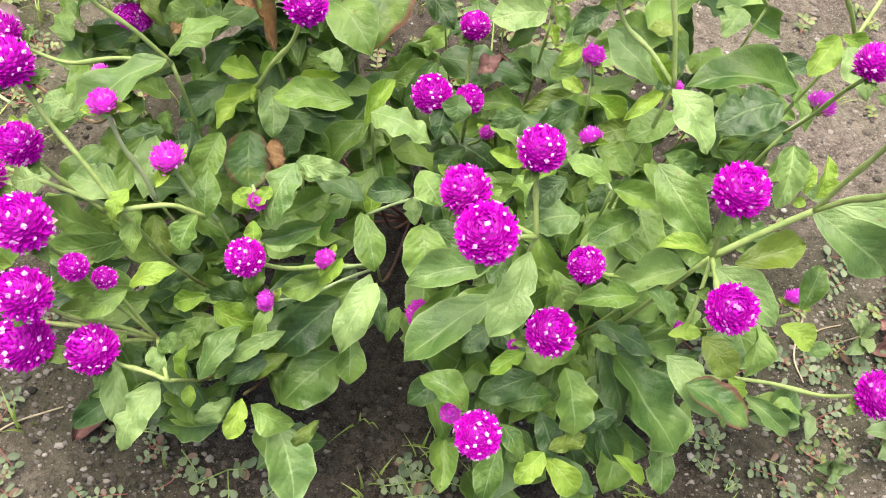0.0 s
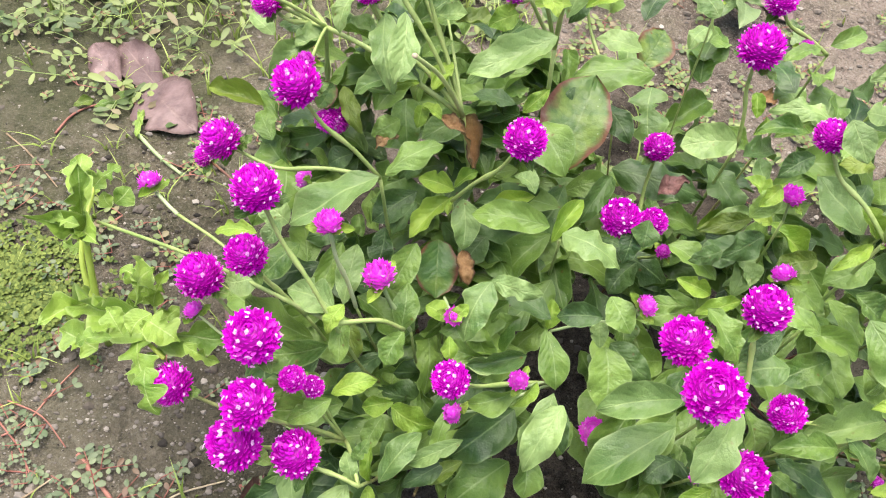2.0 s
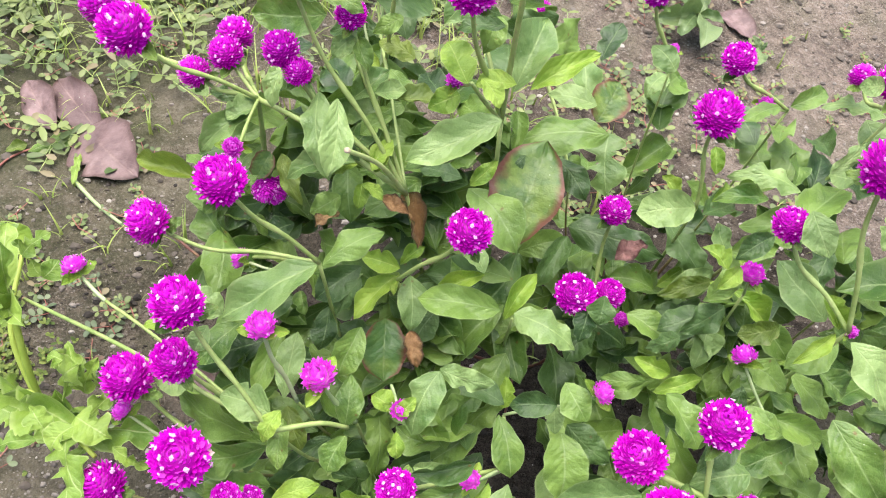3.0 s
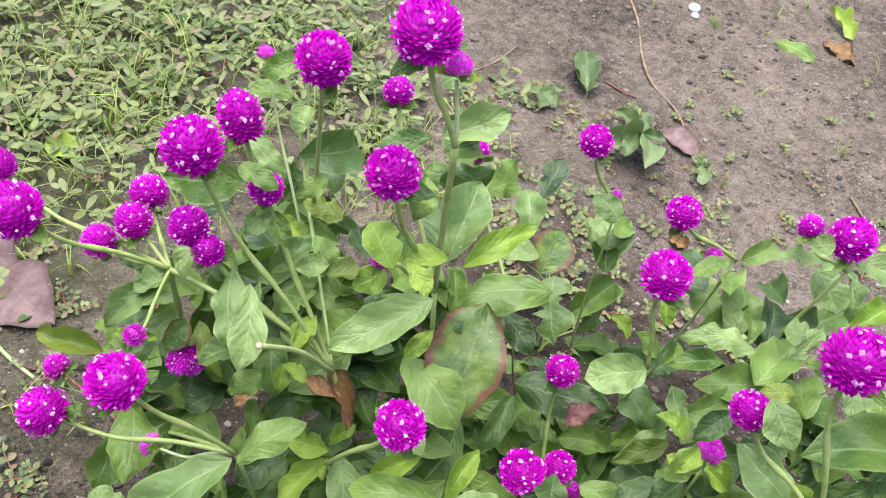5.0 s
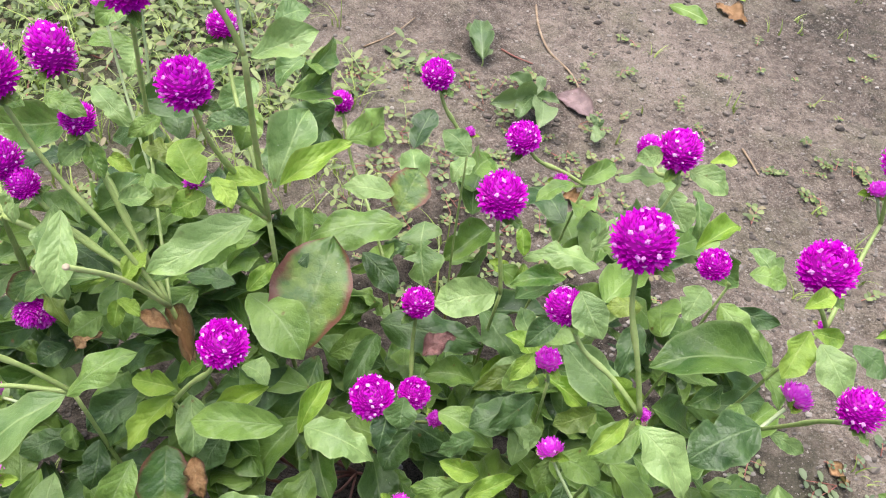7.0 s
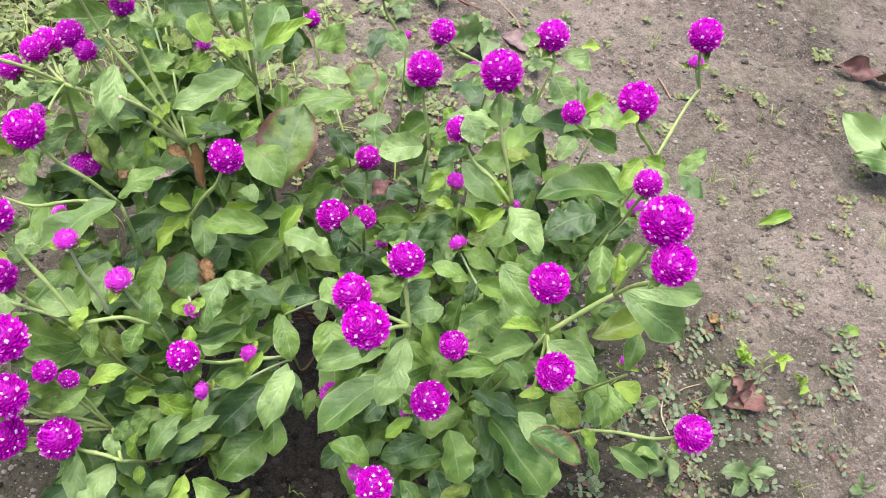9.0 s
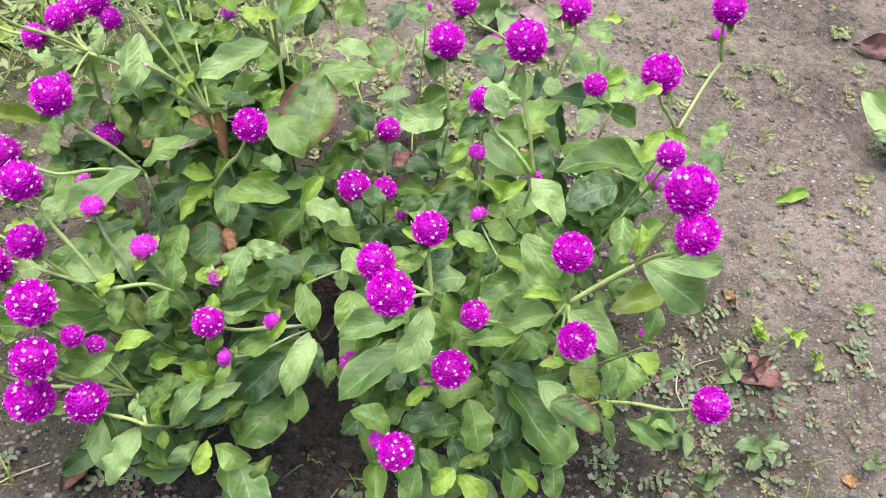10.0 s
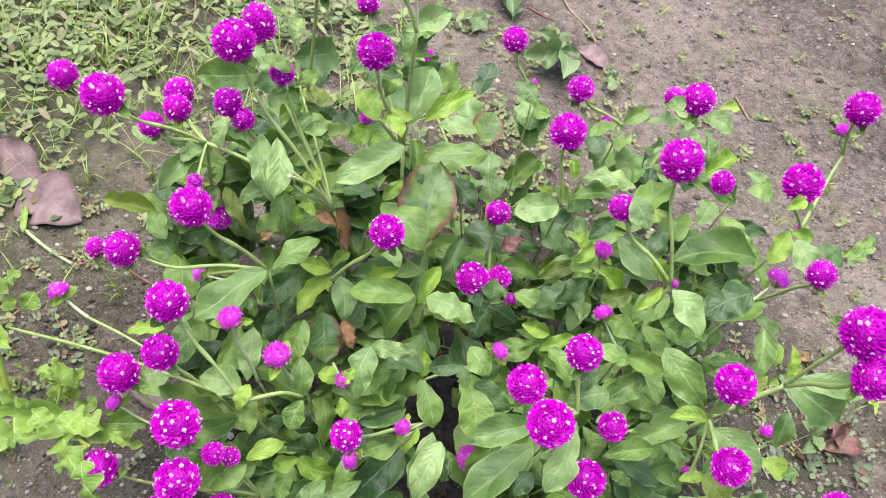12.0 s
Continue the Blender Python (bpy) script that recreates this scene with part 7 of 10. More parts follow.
under_leaf(DEEPSHADE, -0.021, 0.283, 0.113, -0.046, 0.266, 0.107, 0.019, 0.02)
under_leaf(GREEN, 0.237, 0.395, 0.215, 0.279, 0.400, 0.187, 0.028, 0.05)
under_leaf(GREEN, -0.022, 0.457, 0.263, -0.042, 0.432, 0.238, 0.022, 0.11)
under_leaf(GREEN, -0.074, 0.489, 0.245, -0.099, 0.477, 0.226, 0.018, 0.06)
under_leaf(GREEN, -0.115, 0.499, 0.209, -0.155, 0.492, 0.185, 0.026, -0.01)
under_leaf(GREEN, 0.104, 0.289, 0.144, 0.127, 0.243, 0.136, 0.029, 0.14)
under_leaf(GREEN, -0.003, 0.464, 0.242, -0.035, 0.501, 0.215, 0.031, 0.07)
under_leaf(DEEPSHADE, -0.058, 0.302, 0.110, -0.105, 0.298, 0.105, 0.025, 0.10)
under_leaf(GREEN, 0.112, 0.292, 0.121, 0.089, 0.282, 0.098, 0.015, 0.03)
under_leaf(GREEN, 0.177, 0.328, 0.193, 0.202, 0.305, 0.193, 0.019, 0.03)
under_leaf(GREEN, 0.144, 0.254, 0.119, 0.133, 0.213, 0.104, 0.023, 0.14)
under_leaf(GREEN, -0.010, 0.393, 0.216, -0.027, 0.423, 0.194, 0.023, 0.14)
under_leaf(GREEN, 0.061, 0.447, 0.087, 0.097, 0.467, 0.087, 0.021, 0.07)
under_leaf(DEEPSHADE, -0.064, 0.474, 0.227, -0.092, 0.450, 0.200, 0.021, 0.01)
under_leaf(GREEN, -0.138, 0.383, 0.137, -0.181, 0.397, 0.148, 0.024, 0.09)
under_leaf(GREEN, 0.131, 0.482, 0.212, 0.157, 0.469, 0.193, 0.017, 0.01)
under_leaf(GREEN, -0.179, 0.405, 0.175, -0.205, 0.437, 0.176, 0.023, 0.04)
under_leaf(DEEPSHADE, 0.082, 0.259, 0.136, 0.114, 0.229, 0.144, 0.022, 0.06)
under_leaf(GREEN, 0.023, 0.498, 0.210, 0.001, 0.524, 0.211, 0.019, -0.01)
under_leaf(GREEN, 0.172, 0.392, 0.194, 0.203, 0.367, 0.175, 0.020, 0.02)
under_leaf(DEEPSHADE, 0.209, 0.518, 0.209, 0.233, 0.475, 0.215, 0.024, 0.15)
under_leaf(GREEN, -0.090, 0.514, 0.195, -0.124, 0.484, 0.183, 0.024, 0.09)
under_leaf(GREEN, -0.001, 0.458, 0.217, -0.042, 0.486, 0.231, 0.032, 0.08)
under_leaf(GREEN, 0.190, 0.376, 0.165, 0.201, 0.348, 0.167, 0.015, 0.03)
under_leaf(GREEN, -0.125, 0.476, 0.323, -0.170, 0.488, 0.307, 0.029, -0.02)
under_leaf(DEEPSHADE, -0.042, 0.481, 0.259, -0.054, 0.521, 0.246, 0.021, 0.01)
under_leaf(DEEPSHADE, -0.008, 0.210, 0.033, -0.054, 0.186, 0.040, 0.031, 0.10)
under_leaf(GREEN, 0.271, 0.442, 0.186, 0.298, 0.422, 0.165, 0.022, 0.06)
under_leaf(DEEPSHADE, 0.229, 0.331, 0.053, 0.252, 0.291, 0.019, 0.031, 0.14)
under_leaf(GREEN, 0.164, 0.474, 0.215, 0.200, 0.493, 0.229, 0.021, 0.04)
under_leaf(GREEN, 0.188, 0.223, 0.134, 0.159, 0.195, 0.103, 0.028, 0.15)
under_leaf(GREEN, -0.062, 0.387, 0.186, -0.087, 0.407, 0.184, 0.017, 0.07)
under_leaf(DEEPSHADE, 0.169, 0.294, 0.188, 0.202, 0.306, 0.184, 0.016, 0.13)
under_leaf(DEEPSHADE, 0.233, 0.447, 0.177, 0.246, 0.428, 0.152, 0.015, -0.01)
under_leaf(GREEN, 0.051, 0.331, 0.139, 0.062, 0.287, 0.149, 0.023, -0.02)
under_leaf(GREEN, -0.016, 0.273, 0.090, -0.037, 0.232, 0.070, 0.026, 0.03)
under_leaf(GREEN, -0.179, 0.439, 0.184, -0.210, 0.434, 0.178, 0.016, 0.12)
under_leaf(GREEN, 0.262, 0.262, 0.092, 0.301, 0.292, 0.079, 0.029, 0.06)
under_leaf(GREEN, 0.067, 0.378, 0.117, 0.073, 0.347, 0.113, 0.019, 0.13)
under_leaf(GREEN, -0.159, 0.352, 0.139, -0.174, 0.399, 0.132, 0.027, 0.15)
under_leaf(DEEPSHADE, 0.114, 0.389, 0.136, 0.084, 0.379, 0.135, 0.019, 0.12)
under_leaf(GREEN, -0.079, 0.212, 0.064, -0.122, 0.211, 0.052, 0.026, 0.11)
under_leaf(GREEN, 0.084, 0.650, 0.038, 0.041, 0.630, 0.016, 0.024, 0.11)
under_leaf(DEEPSHADE, 0.003, 0.297, 0.130, -0.009, 0.273, 0.111, 0.020, 0.12)
under_leaf(GREEN, -0.063, 0.298, 0.084, -0.056, 0.249, 0.095, 0.028, 0.14)
under_leaf(DEEPSHADE, -0.096, 0.542, 0.229, -0.130, 0.515, 0.214, 0.025, 0.02)
under_leaf(GREEN, -0.138, 0.272, 0.186, -0.185, 0.297, 0.181, 0.031, 0.05)
under_leaf(DEEPSHADE, -0.036, 0.445, 0.231, -0.048, 0.467, 0.203, 0.016, 0.04)
under_leaf(GREEN, 0.040, 0.391, 0.117, 0.005, 0.415, 0.100, 0.021, 0.16)
under_leaf(DEEPSHADE, 0.295, 0.444, 0.178, 0.311, 0.408, 0.153, 0.021, 0.04)
under_leaf(DEEPSHADE, -0.103, 0.227, 0.057, -0.142, 0.221, 0.057, 0.025, 0.12)
under_leaf(GREEN, 0.227, 0.302, 0.097, 0.263, 0.282, 0.089, 0.021, 0.03)
under_leaf(GREEN, 0.298, 0.425, 0.120, 0.292, 0.381, 0.085, 0.025, 0.10)
under_leaf(DEEPSHADE, 0.059, 0.437, 0.152, 0.027, 0.468, 0.134, 0.025, 0.04)
under_leaf(DEEPSHADE, -0.080, 0.415, 0.215, -0.104, 0.401, 0.192, 0.018, 0.02)
under_leaf(DEEPSHADE, 0.285, 0.425, 0.176, 0.298, 0.452, 0.158, 0.020, 0.11)
under_leaf(GREEN, 0.084, 0.176, 0.067, 0.126, 0.152, 0.076, 0.024, -0.02)
under_leaf(GREEN, -0.023, 0.407, 0.214, -0.052, 0.406, 0.188, 0.019, 0.11)
under_leaf(GREEN, -0.022, 0.460, 0.230, -0.067, 0.468, 0.222, 0.026, 0.01)
under_leaf(GREEN, -0.105, 0.438, 0.234, -0.099, 0.407, 0.217, 0.022, 0.14)
under_leaf(GREEN, 0.181, 0.336, 0.215, 0.208, 0.317, 0.196, 0.020, 0.04)
under_leaf(GREEN, 0.099, 0.339, 0.108, 0.062, 0.322, 0.097, 0.021, 0.04)
under_leaf(GREEN, 0.110, 0.480, 0.063, 0.097, 0.509, 0.056, 0.018, 0.07)
under_leaf(GREEN, 0.106, 0.477, 0.084, 0.105, 0.515, 0.044, 0.024, 0.12)
under_leaf(GREEN, -0.155, 0.424, 0.160, -0.190, 0.396, 0.165, 0.025, 0.07)
under_leaf(GREEN, -0.008, 0.488, 0.233, -0.035, 0.476, 0.212, 0.020, 0.02)
under_leaf(GREEN, 0.010, 0.348, 0.168, -0.013, 0.331, 0.150, 0.018, 0.03)
under_leaf(GREEN, 0.047, 0.263, 0.127, 0.080, 0.259, 0.101, 0.021, 0.01)
under_leaf(GREEN, -0.054, 0.478, 0.257, -0.029, 0.520, 0.248, 0.023, 0.02)
under_leaf(GREEN, -0.090, 0.354, 0.136, -0.124, 0.372, 0.121, 0.021, 0.10)
under_leaf(GREEN, -0.174, 0.489, 0.197, -0.202, 0.507, 0.183, 0.016, -0.02)
under_leaf(DEEPSHADE, -0.053, 0.426, 0.200, -0.073, 0.389, 0.175, 0.029, 0.10)
under_leaf(GREEN, 0.121, 0.556, 0.207, 0.132, 0.585, 0.182, 0.023, 0.04)
under_leaf(GREEN, -0.008, 0.408, 0.212, -0.037, 0.393, 0.184, 0.024, 0.12)
under_leaf(GREEN, 0.196, 0.302, 0.079, 0.182, 0.272, 0.042, 0.022, -0.01)
under_leaf(GREEN, 0.075, 0.254, 0.129, 0.108, 0.228, 0.127, 0.024, 0.14)
under_leaf(DEEPSHADE, -0.027, 0.480, 0.252, -0.029, 0.503, 0.226, 0.015, 0.16)
under_leaf(GREEN, 0.255, 0.349, 0.201, 0.273, 0.372, 0.177, 0.018, 0.10)
under_leaf(GREEN, 0.185, 0.425, 0.248, 0.223, 0.461, 0.249, 0.029, 0.00)
under_leaf(GREEN, 0.005, 0.447, 0.202, -0.032, 0.452, 0.206, 0.022, 0.02)
under_leaf(GREEN, -0.170, 0.445, 0.159, -0.156, 0.481, 0.154, 0.019, 0.15)
under_leaf(GREEN, 0.164, 0.375, 0.195, 0.166, 0.407, 0.202, 0.021, 0.14)
under_leaf(GREEN, 0.134, 0.213, 0.113, 0.108, 0.198, 0.110, 0.015, 0.10)
under_leaf(GREEN, 0.147, 0.364, 0.149, 0.195, 0.349, 0.161, 0.029, 0.06)
under_leaf(GREEN, 0.012, 0.387, 0.162, 0.023, 0.337, 0.156, 0.024, 0.01)
under_leaf(GREEN, 0.152, 0.393, 0.172, 0.171, 0.414, 0.159, 0.016, 0.08)
under_leaf(GREEN, 0.056, 0.336, 0.129, 0.094, 0.305, 0.114, 0.029, 0.03)
under_leaf(GREEN, 0.140, 0.366, 0.135, 0.164, 0.335, 0.147, 0.020, 0.08)
under_leaf(DEEPSHADE, -0.109, 0.473, 0.236, -0.133, 0.460, 0.210, 0.018, 0.14)
under_leaf(GREEN, 0.024, 0.569, 0.234, 0.008, 0.597, 0.238, 0.015, 0.06)
under_leaf(DEEPSHADE, 0.110, 0.515, 0.094, 0.077, 0.525, 0.091, 0.017, 0.08)
under_leaf(GREEN, -0.090, 0.323, 0.089, -0.085, 0.277, 0.094, 0.025, 0.12)
under_leaf(GREEN, 0.156, 0.376, 0.179, 0.171, 0.418, 0.150, 0.031, 0.01)
under_leaf(GREEN, 0.202, 0.353, 0.182, 0.233, 0.343, 0.164, 0.022, 0.15)
under_leaf(DEEPSHADE, 0.013, 0.564, 0.300, -0.008, 0.594, 0.266, 0.031, 0.06)
under_leaf(DEEPSHADE, -0.049, 0.481, 0.259, -0.062, 0.514, 0.250, 0.022, 0.11)
under_leaf(DEEPSHADE, -0.101, 0.519, 0.304, -0.066, 0.551, 0.287, 0.030, 0.08)
under_leaf(GREEN, -0.013, 0.545, 0.294, 0.014, 0.583, 0.268, 0.028, 0.11)
under_leaf(DEEPSHADE, 0.160, 0.309, 0.067, 0.198, 0.290, 0.063, 0.027, 0.03)
under_leaf(GREEN, 0.161, 0.373, 0.169, 0.163, 0.341, 0.145, 0.020, 0.13)
under_leaf(GREEN, -0.005, 0.454, 0.202, -0.036, 0.459, 0.201, 0.017, 0.10)
under_leaf(DEEPSHADE, -0.118, 0.350, 0.118, -0.151, 0.376, 0.126, 0.023, -0.01)
under_leaf(GREEN, 0.145, 0.242, 0.126, 0.184, 0.224, 0.115, 0.025, 0.04)
under_leaf(DEEPSHADE, -0.035, 0.445, 0.225, -0.048, 0.489, 0.195, 0.029, 0.13)
under_leaf(DEEPSHADE, 0.165, 0.390, 0.193, 0.199, 0.377, 0.163, 0.026, 0.00)
under_leaf(DEEPSHADE, 0.085, 0.438, 0.040, 0.133, 0.460, 0.034, 0.030, 0.03)
under_leaf(GREEN, 0.094, 0.363, 0.161, 0.119, 0.341, 0.132, 0.023, 0.14)
under_leaf(GREEN, -0.095, 0.421, 0.224, -0.112, 0.439, 0.200, 0.015, 0.03)
under_leaf(GREEN, 0.216, 0.373, 0.213, 0.255, 0.373, 0.179, 0.029, 0.00)
under_leaf(GREEN, 0.092, 0.188, 0.095, 0.137, 0.172, 0.084, 0.027, 0.06)
under_leaf(GREEN, 0.109, 0.427, 0.147, 0.145, 0.441, 0.121, 0.023, 0.12)
under_leaf(GREEN, 0.134, 0.430, 0.054, 0.155, 0.458, 0.027, 0.018, 0.01)
under_leaf(GREEN, 0.146, 0.413, 0.227, 0.181, 0.429, 0.232, 0.021, 0.03)
under_leaf(DEEPSHADE, 0.061, 0.400, 0.152, 0.108, 0.382, 0.134, 0.024, 0.12)
under_leaf(GREEN, -0.123, 0.418, 0.155, -0.114, 0.388, 0.146, 0.019, 0.01)
under_leaf(GREEN, 0.012, 0.327, 0.155, -0.012, 0.308, 0.131, 0.018, -0.01)
under_leaf(GREEN, -0.022, 0.466, 0.226, 0.004, 0.483, 0.220, 0.019, 0.04)
under_leaf(GREEN, -0.090, 0.404, 0.188, -0.122, 0.425, 0.167, 0.023, 0.09)
under_leaf(DEEPSHADE, 0.104, 0.391, 0.125, 0.094, 0.355, 0.120, 0.020, 0.08)
under_leaf(GREEN, 0.109, 0.623, 0.046, 0.120, 0.659, 0.014, 0.021, 0.07)
under_leaf(GREEN, -0.090, 0.503, 0.208, -0.119, 0.488, 0.175, 0.025, 0.12)
under_leaf(GREEN, 0.094, 0.238, 0.194, 0.119, 0.254, 0.188, 0.018, 0.08)
under_leaf(GREEN, -0.002, 0.331, 0.168, -0.028, 0.296, 0.144, 0.025, 0.15)
under_leaf(GREEN, 0.123, 0.547, 0.192, 0.139, 0.595, 0.208, 0.033, 0.07)
under_leaf(GREEN, 0.125, 0.474, 0.070, 0.151, 0.486, 0.047, 0.015, 0.02)
under_leaf(GREEN, 0.209, 0.451, 0.187, 0.224, 0.426, 0.177, 0.015, 0.13)
under_leaf(GREEN, 0.183, 0.254, 0.089, 0.218, 0.240, 0.078, 0.024, 0.04)
under_leaf(GREEN, -0.019, 0.486, 0.209, 0.009, 0.502, 0.204, 0.018, 0.07)
under_leaf(GREEN, -0.110, 0.346, 0.149, -0.071, 0.334, 0.129, 0.024, 0.09)
under_leaf(GREEN, 0.010, 0.568, 0.257, -0.022, 0.576, 0.247, 0.021, -0.00)
under_leaf(GREEN, 0.083, 0.642, 0.036, 0.114, 0.647, 0.027, 0.015, 0.16)
under_leaf(GREEN, 0.231, 0.359, 0.181, 0.253, 0.335, 0.176, 0.018, 0.10)
under_leaf(GREEN, -0.004, 0.553, 0.306, 0.013, 0.582, 0.315, 0.016, 0.12)
under_leaf(GREEN, -0.023, 0.344, 0.165, -0.060, 0.363, 0.143, 0.023, 0.04)
under_leaf(GREEN, 0.094, 0.239, 0.126, 0.065, 0.199, 0.127, 0.023, 0.11)
under_leaf(GREEN, 0.176, 0.270, 0.093, 0.207, 0.252, 0.085, 0.019, 0.12)
under_leaf(GREEN, 0.269, 0.400, 0.136, 0.294, 0.423, 0.140, 0.020, -0.02)
under_leaf(GREEN, 0.154, 0.286, 0.205, 0.180, 0.269, 0.202, 0.018, 0.06)
under_leaf(GREEN, 0.289, 0.420, 0.152, 0.295, 0.396, 0.131, 0.017, 0.10)
under_leaf(GREEN, -0.020, 0.316, 0.092, -0.018, 0.266, 0.108, 0.032, 0.01)
under_leaf(GREEN, -0.088, 0.461, 0.189, -0.121, 0.495, 0.188, 0.028, 0.16)
under_leaf(GREEN, 0.252, 0.406, 0.135, 0.288, 0.425, 0.145, 0.024, 0.08)
under_leaf(GREEN, 0.268, 0.412, 0.146, 0.300, 0.446, 0.157, 0.025, 0.02)
under_leaf(GREEN, 0.073, 0.254, 0.139, 0.065, 0.228, 0.116, 0.016, 0.03)
under_leaf(GREEN, 0.206, 0.260, 0.177, 0.161, 0.253, 0.186, 0.025, 0.06)
under_leaf(GREEN, -0.032, 0.357, 0.137, -0.050, 0.311, 0.139, 0.026, 0.02)
under_leaf(GREEN, -0.076, 0.460, 0.215, -0.120, 0.446, 0.207, 0.027, 0.00)
under_leaf(DEEPSHADE, -0.051, 0.427, 0.198, -0.083, 0.459, 0.197, 0.026, 0.12)
under_leaf(GREEN, -0.094, 0.238, 0.075, -0.126, 0.228, 0.047, 0.020, 0.05)
under_leaf(GREEN, -0.158, 0.384, 0.153, -0.164, 0.418, 0.152, 0.019, 0.09)
under_leaf(GREEN, -0.041, 0.435, 0.249, -0.080, 0.443, 0.213, 0.026, 0.13)
under_leaf(GREEN, 0.056, 0.525, 0.094, 0.089, 0.518, 0.090, 0.016, 0.08)
under_leaf(GREEN, 0.006, 0.378, 0.186, -0.023, 0.348, 0.155, 0.027, 0.11)
under_leaf(GREEN, 0.205, 0.190, 0.120, 0.205, 0.157, 0.106, 0.019, -0.01)
under_leaf(GREEN, 0.144, 0.299, 0.167, 0.186, 0.299, 0.132, 0.024, 0.15)
under_leaf(GREEN, -0.076, 0.332, 0.126, -0.110, 0.301, 0.107, 0.030, 0.07)
under_leaf(GREEN, 0.053, 0.208, 0.135, 0.067, 0.185, 0.112, 0.016, 0.06)
under_leaf(DEEPSHADE, 0.086, 0.417, 0.132, 0.049, 0.404, 0.102, 0.029, 0.13)
under_leaf(DEEPSHADE, -0.120, 0.440, 0.154, -0.149, 0.468, 0.161, 0.020, 0.06)
under_leaf(GREEN, -0.021, 0.444, 0.224, -0.055, 0.446, 0.203, 0.023, 0.15)
under_leaf(GREEN, -0.129, 0.464, 0.253, -0.164, 0.476, 0.251, 0.019, 0.10)
under_leaf(GREEN, 0.121, 0.560, 0.086, 0.151, 0.529, 0.088, 0.023, 0.10)
under_leaf(GREEN, -0.136, 0.268, 0.063, -0.122, 0.229, 0.062, 0.023, 0.10)
under_leaf(GREEN, 0.306, 0.389, 0.144, 0.348, 0.417, 0.141, 0.023, 0.05)
under_leaf(GREEN, -0.117, 0.540, 0.223, -0.111, 0.585, 0.229, 0.022, 0.05)
under_leaf(GREEN, 0.098, 0.295, 0.115, 0.079, 0.252, 0.107, 0.024, 0.10)
under_leaf(DEEPSHADE, 0.096, 0.386, 0.110, 0.132, 0.419, 0.090, 0.022, 0.10)
under_leaf(DEEPSHADE, -0.057, 0.280, 0.104, -0.099, 0.284, 0.103, 0.025, 0.05)
under_leaf(GREEN, -0.087, 0.496, 0.230, -0.099, 0.457, 0.212, 0.020, 0.10)
under_leaf(DEEPSHADE, 0.116, 0.336, 0.147, 0.139, 0.312, 0.148, 0.019, 0.10)
under_leaf(DEEPSHADE, 0.073, 0.211, 0.113, 0.104, 0.185, 0.112, 0.020, 0.10)
under_leaf(GREEN, 0.268, 0.242, 0.112, 0.267, 0.275, 0.120, 0.020, 0.05)
under_leaf(DEEPSHADE, 0.139, 0.376, 0.141, 0.184, 0.381, 0.132, 0.024, 0.05)
under_leaf(DEEPSHADE, 0.201, 0.357, 0.201, 0.240, 0.368, 0.185, 0.021, 0.05)
under_leaf(GREEN, 0.167, 0.530, 0.094, 0.123, 0.544, 0.099, 0.025, 0.10)
under_leaf(GREEN, 0.162, 0.143, 0.093, 0.167, 0.090, 0.096, 0.032, 0.05)
under_leaf(GREEN, 0.154, 0.179, 0.094, 0.168, 0.131, 0.078, 0.029, 0.10)
under_leaf(GREEN, 0.239, 0.294, 0.089, 0.208, 0.274, 0.079, 0.021, 0.10)
under_leaf(GREEN, -0.085, 0.328, 0.114, -0.088, 0.280, 0.100, 0.026, 0.10)
under_leaf(GREEN, -0.090, 0.518, 0.249, -0.098, 0.552, 0.233, 0.020, 0.10)
under_leaf(GREEN, 0.237, 0.427, 0.211, 0.257, 0.474, 0.192, 0.028, 0.05)
under_leaf(GREEN, 0.242, 0.487, 0.222, 0.287, 0.511, 0.218, 0.026, 0.05)
under_leaf(DEEPSHADE, 0.244, 0.347, 0.060, 0.295, 0.362, 0.065, 0.029, 0.10)
under_leaf(DEEPSHADE, -0.151, 0.353, 0.124, -0.099, 0.345, 0.135, 0.029, 0.05)
under_leaf(GREEN, 0.166, 0.313, 0.156, 0.212, 0.313, 0.142, 0.023, 0.10)
under_leaf(GREEN, 0.158, 0.277, 0.203, 0.201, 0.267, 0.181, 0.021, 0.05)
under_leaf(GREEN, -0.017, 0.328, 0.171, -0.062, 0.301, 0.166, 0.027, 0.10)
under_leaf(GREEN, 0.124, 0.552, 0.104, 0.153, 0.591, 0.116, 0.025, 0.05)
under_leaf(GREEN, -0.027, 0.458, 0.243, -0.056, 0.425, 0.254, 0.026, 0.10)
under_leaf(GREEN, 0.252, 0.412, 0.159, 0.250, 0.447, 0.153, 0.018, 0.05)
under_leaf(GREEN, -0.180, 0.311, 0.134, -0.215, 0.341, 0.112, 0.022, 0.05)
under_leaf(GREEN, 0.116, 0.408, 0.128, 0.098, 0.444, 0.121, 0.023, 0.10)
under_leaf(GREEN, 0.010, 0.437, 0.197, -0.025, 0.431, 0.198, 0.018, 0.05)
under_leaf(GREEN, 0.071, 0.365, 0.123, 0.075, 0.333, 0.116, 0.018, 0.10)
under_leaf(GREEN, 0.271, 0.283, 0.091, 0.313, 0.290, 0.089, 0.024, 0.10)
under_leaf(GREEN, -0.139, 0.470, 0.197, -0.149, 0.506, 0.191, 0.021, 0.05)
under_leaf(DEEPSHADE, 0.225, 0.261, 0.076, 0.261, 0.273, 0.082, 0.018, 0.05)
under_leaf(GREEN, 0.048, 0.521, 0.188, 0.037, 0.552, 0.172, 0.016, 0.05)
under_leaf(DEEPSHADE, 0.279, 0.350, 0.070, 0.310, 0.343, 0.078, 0.017, 0.10)
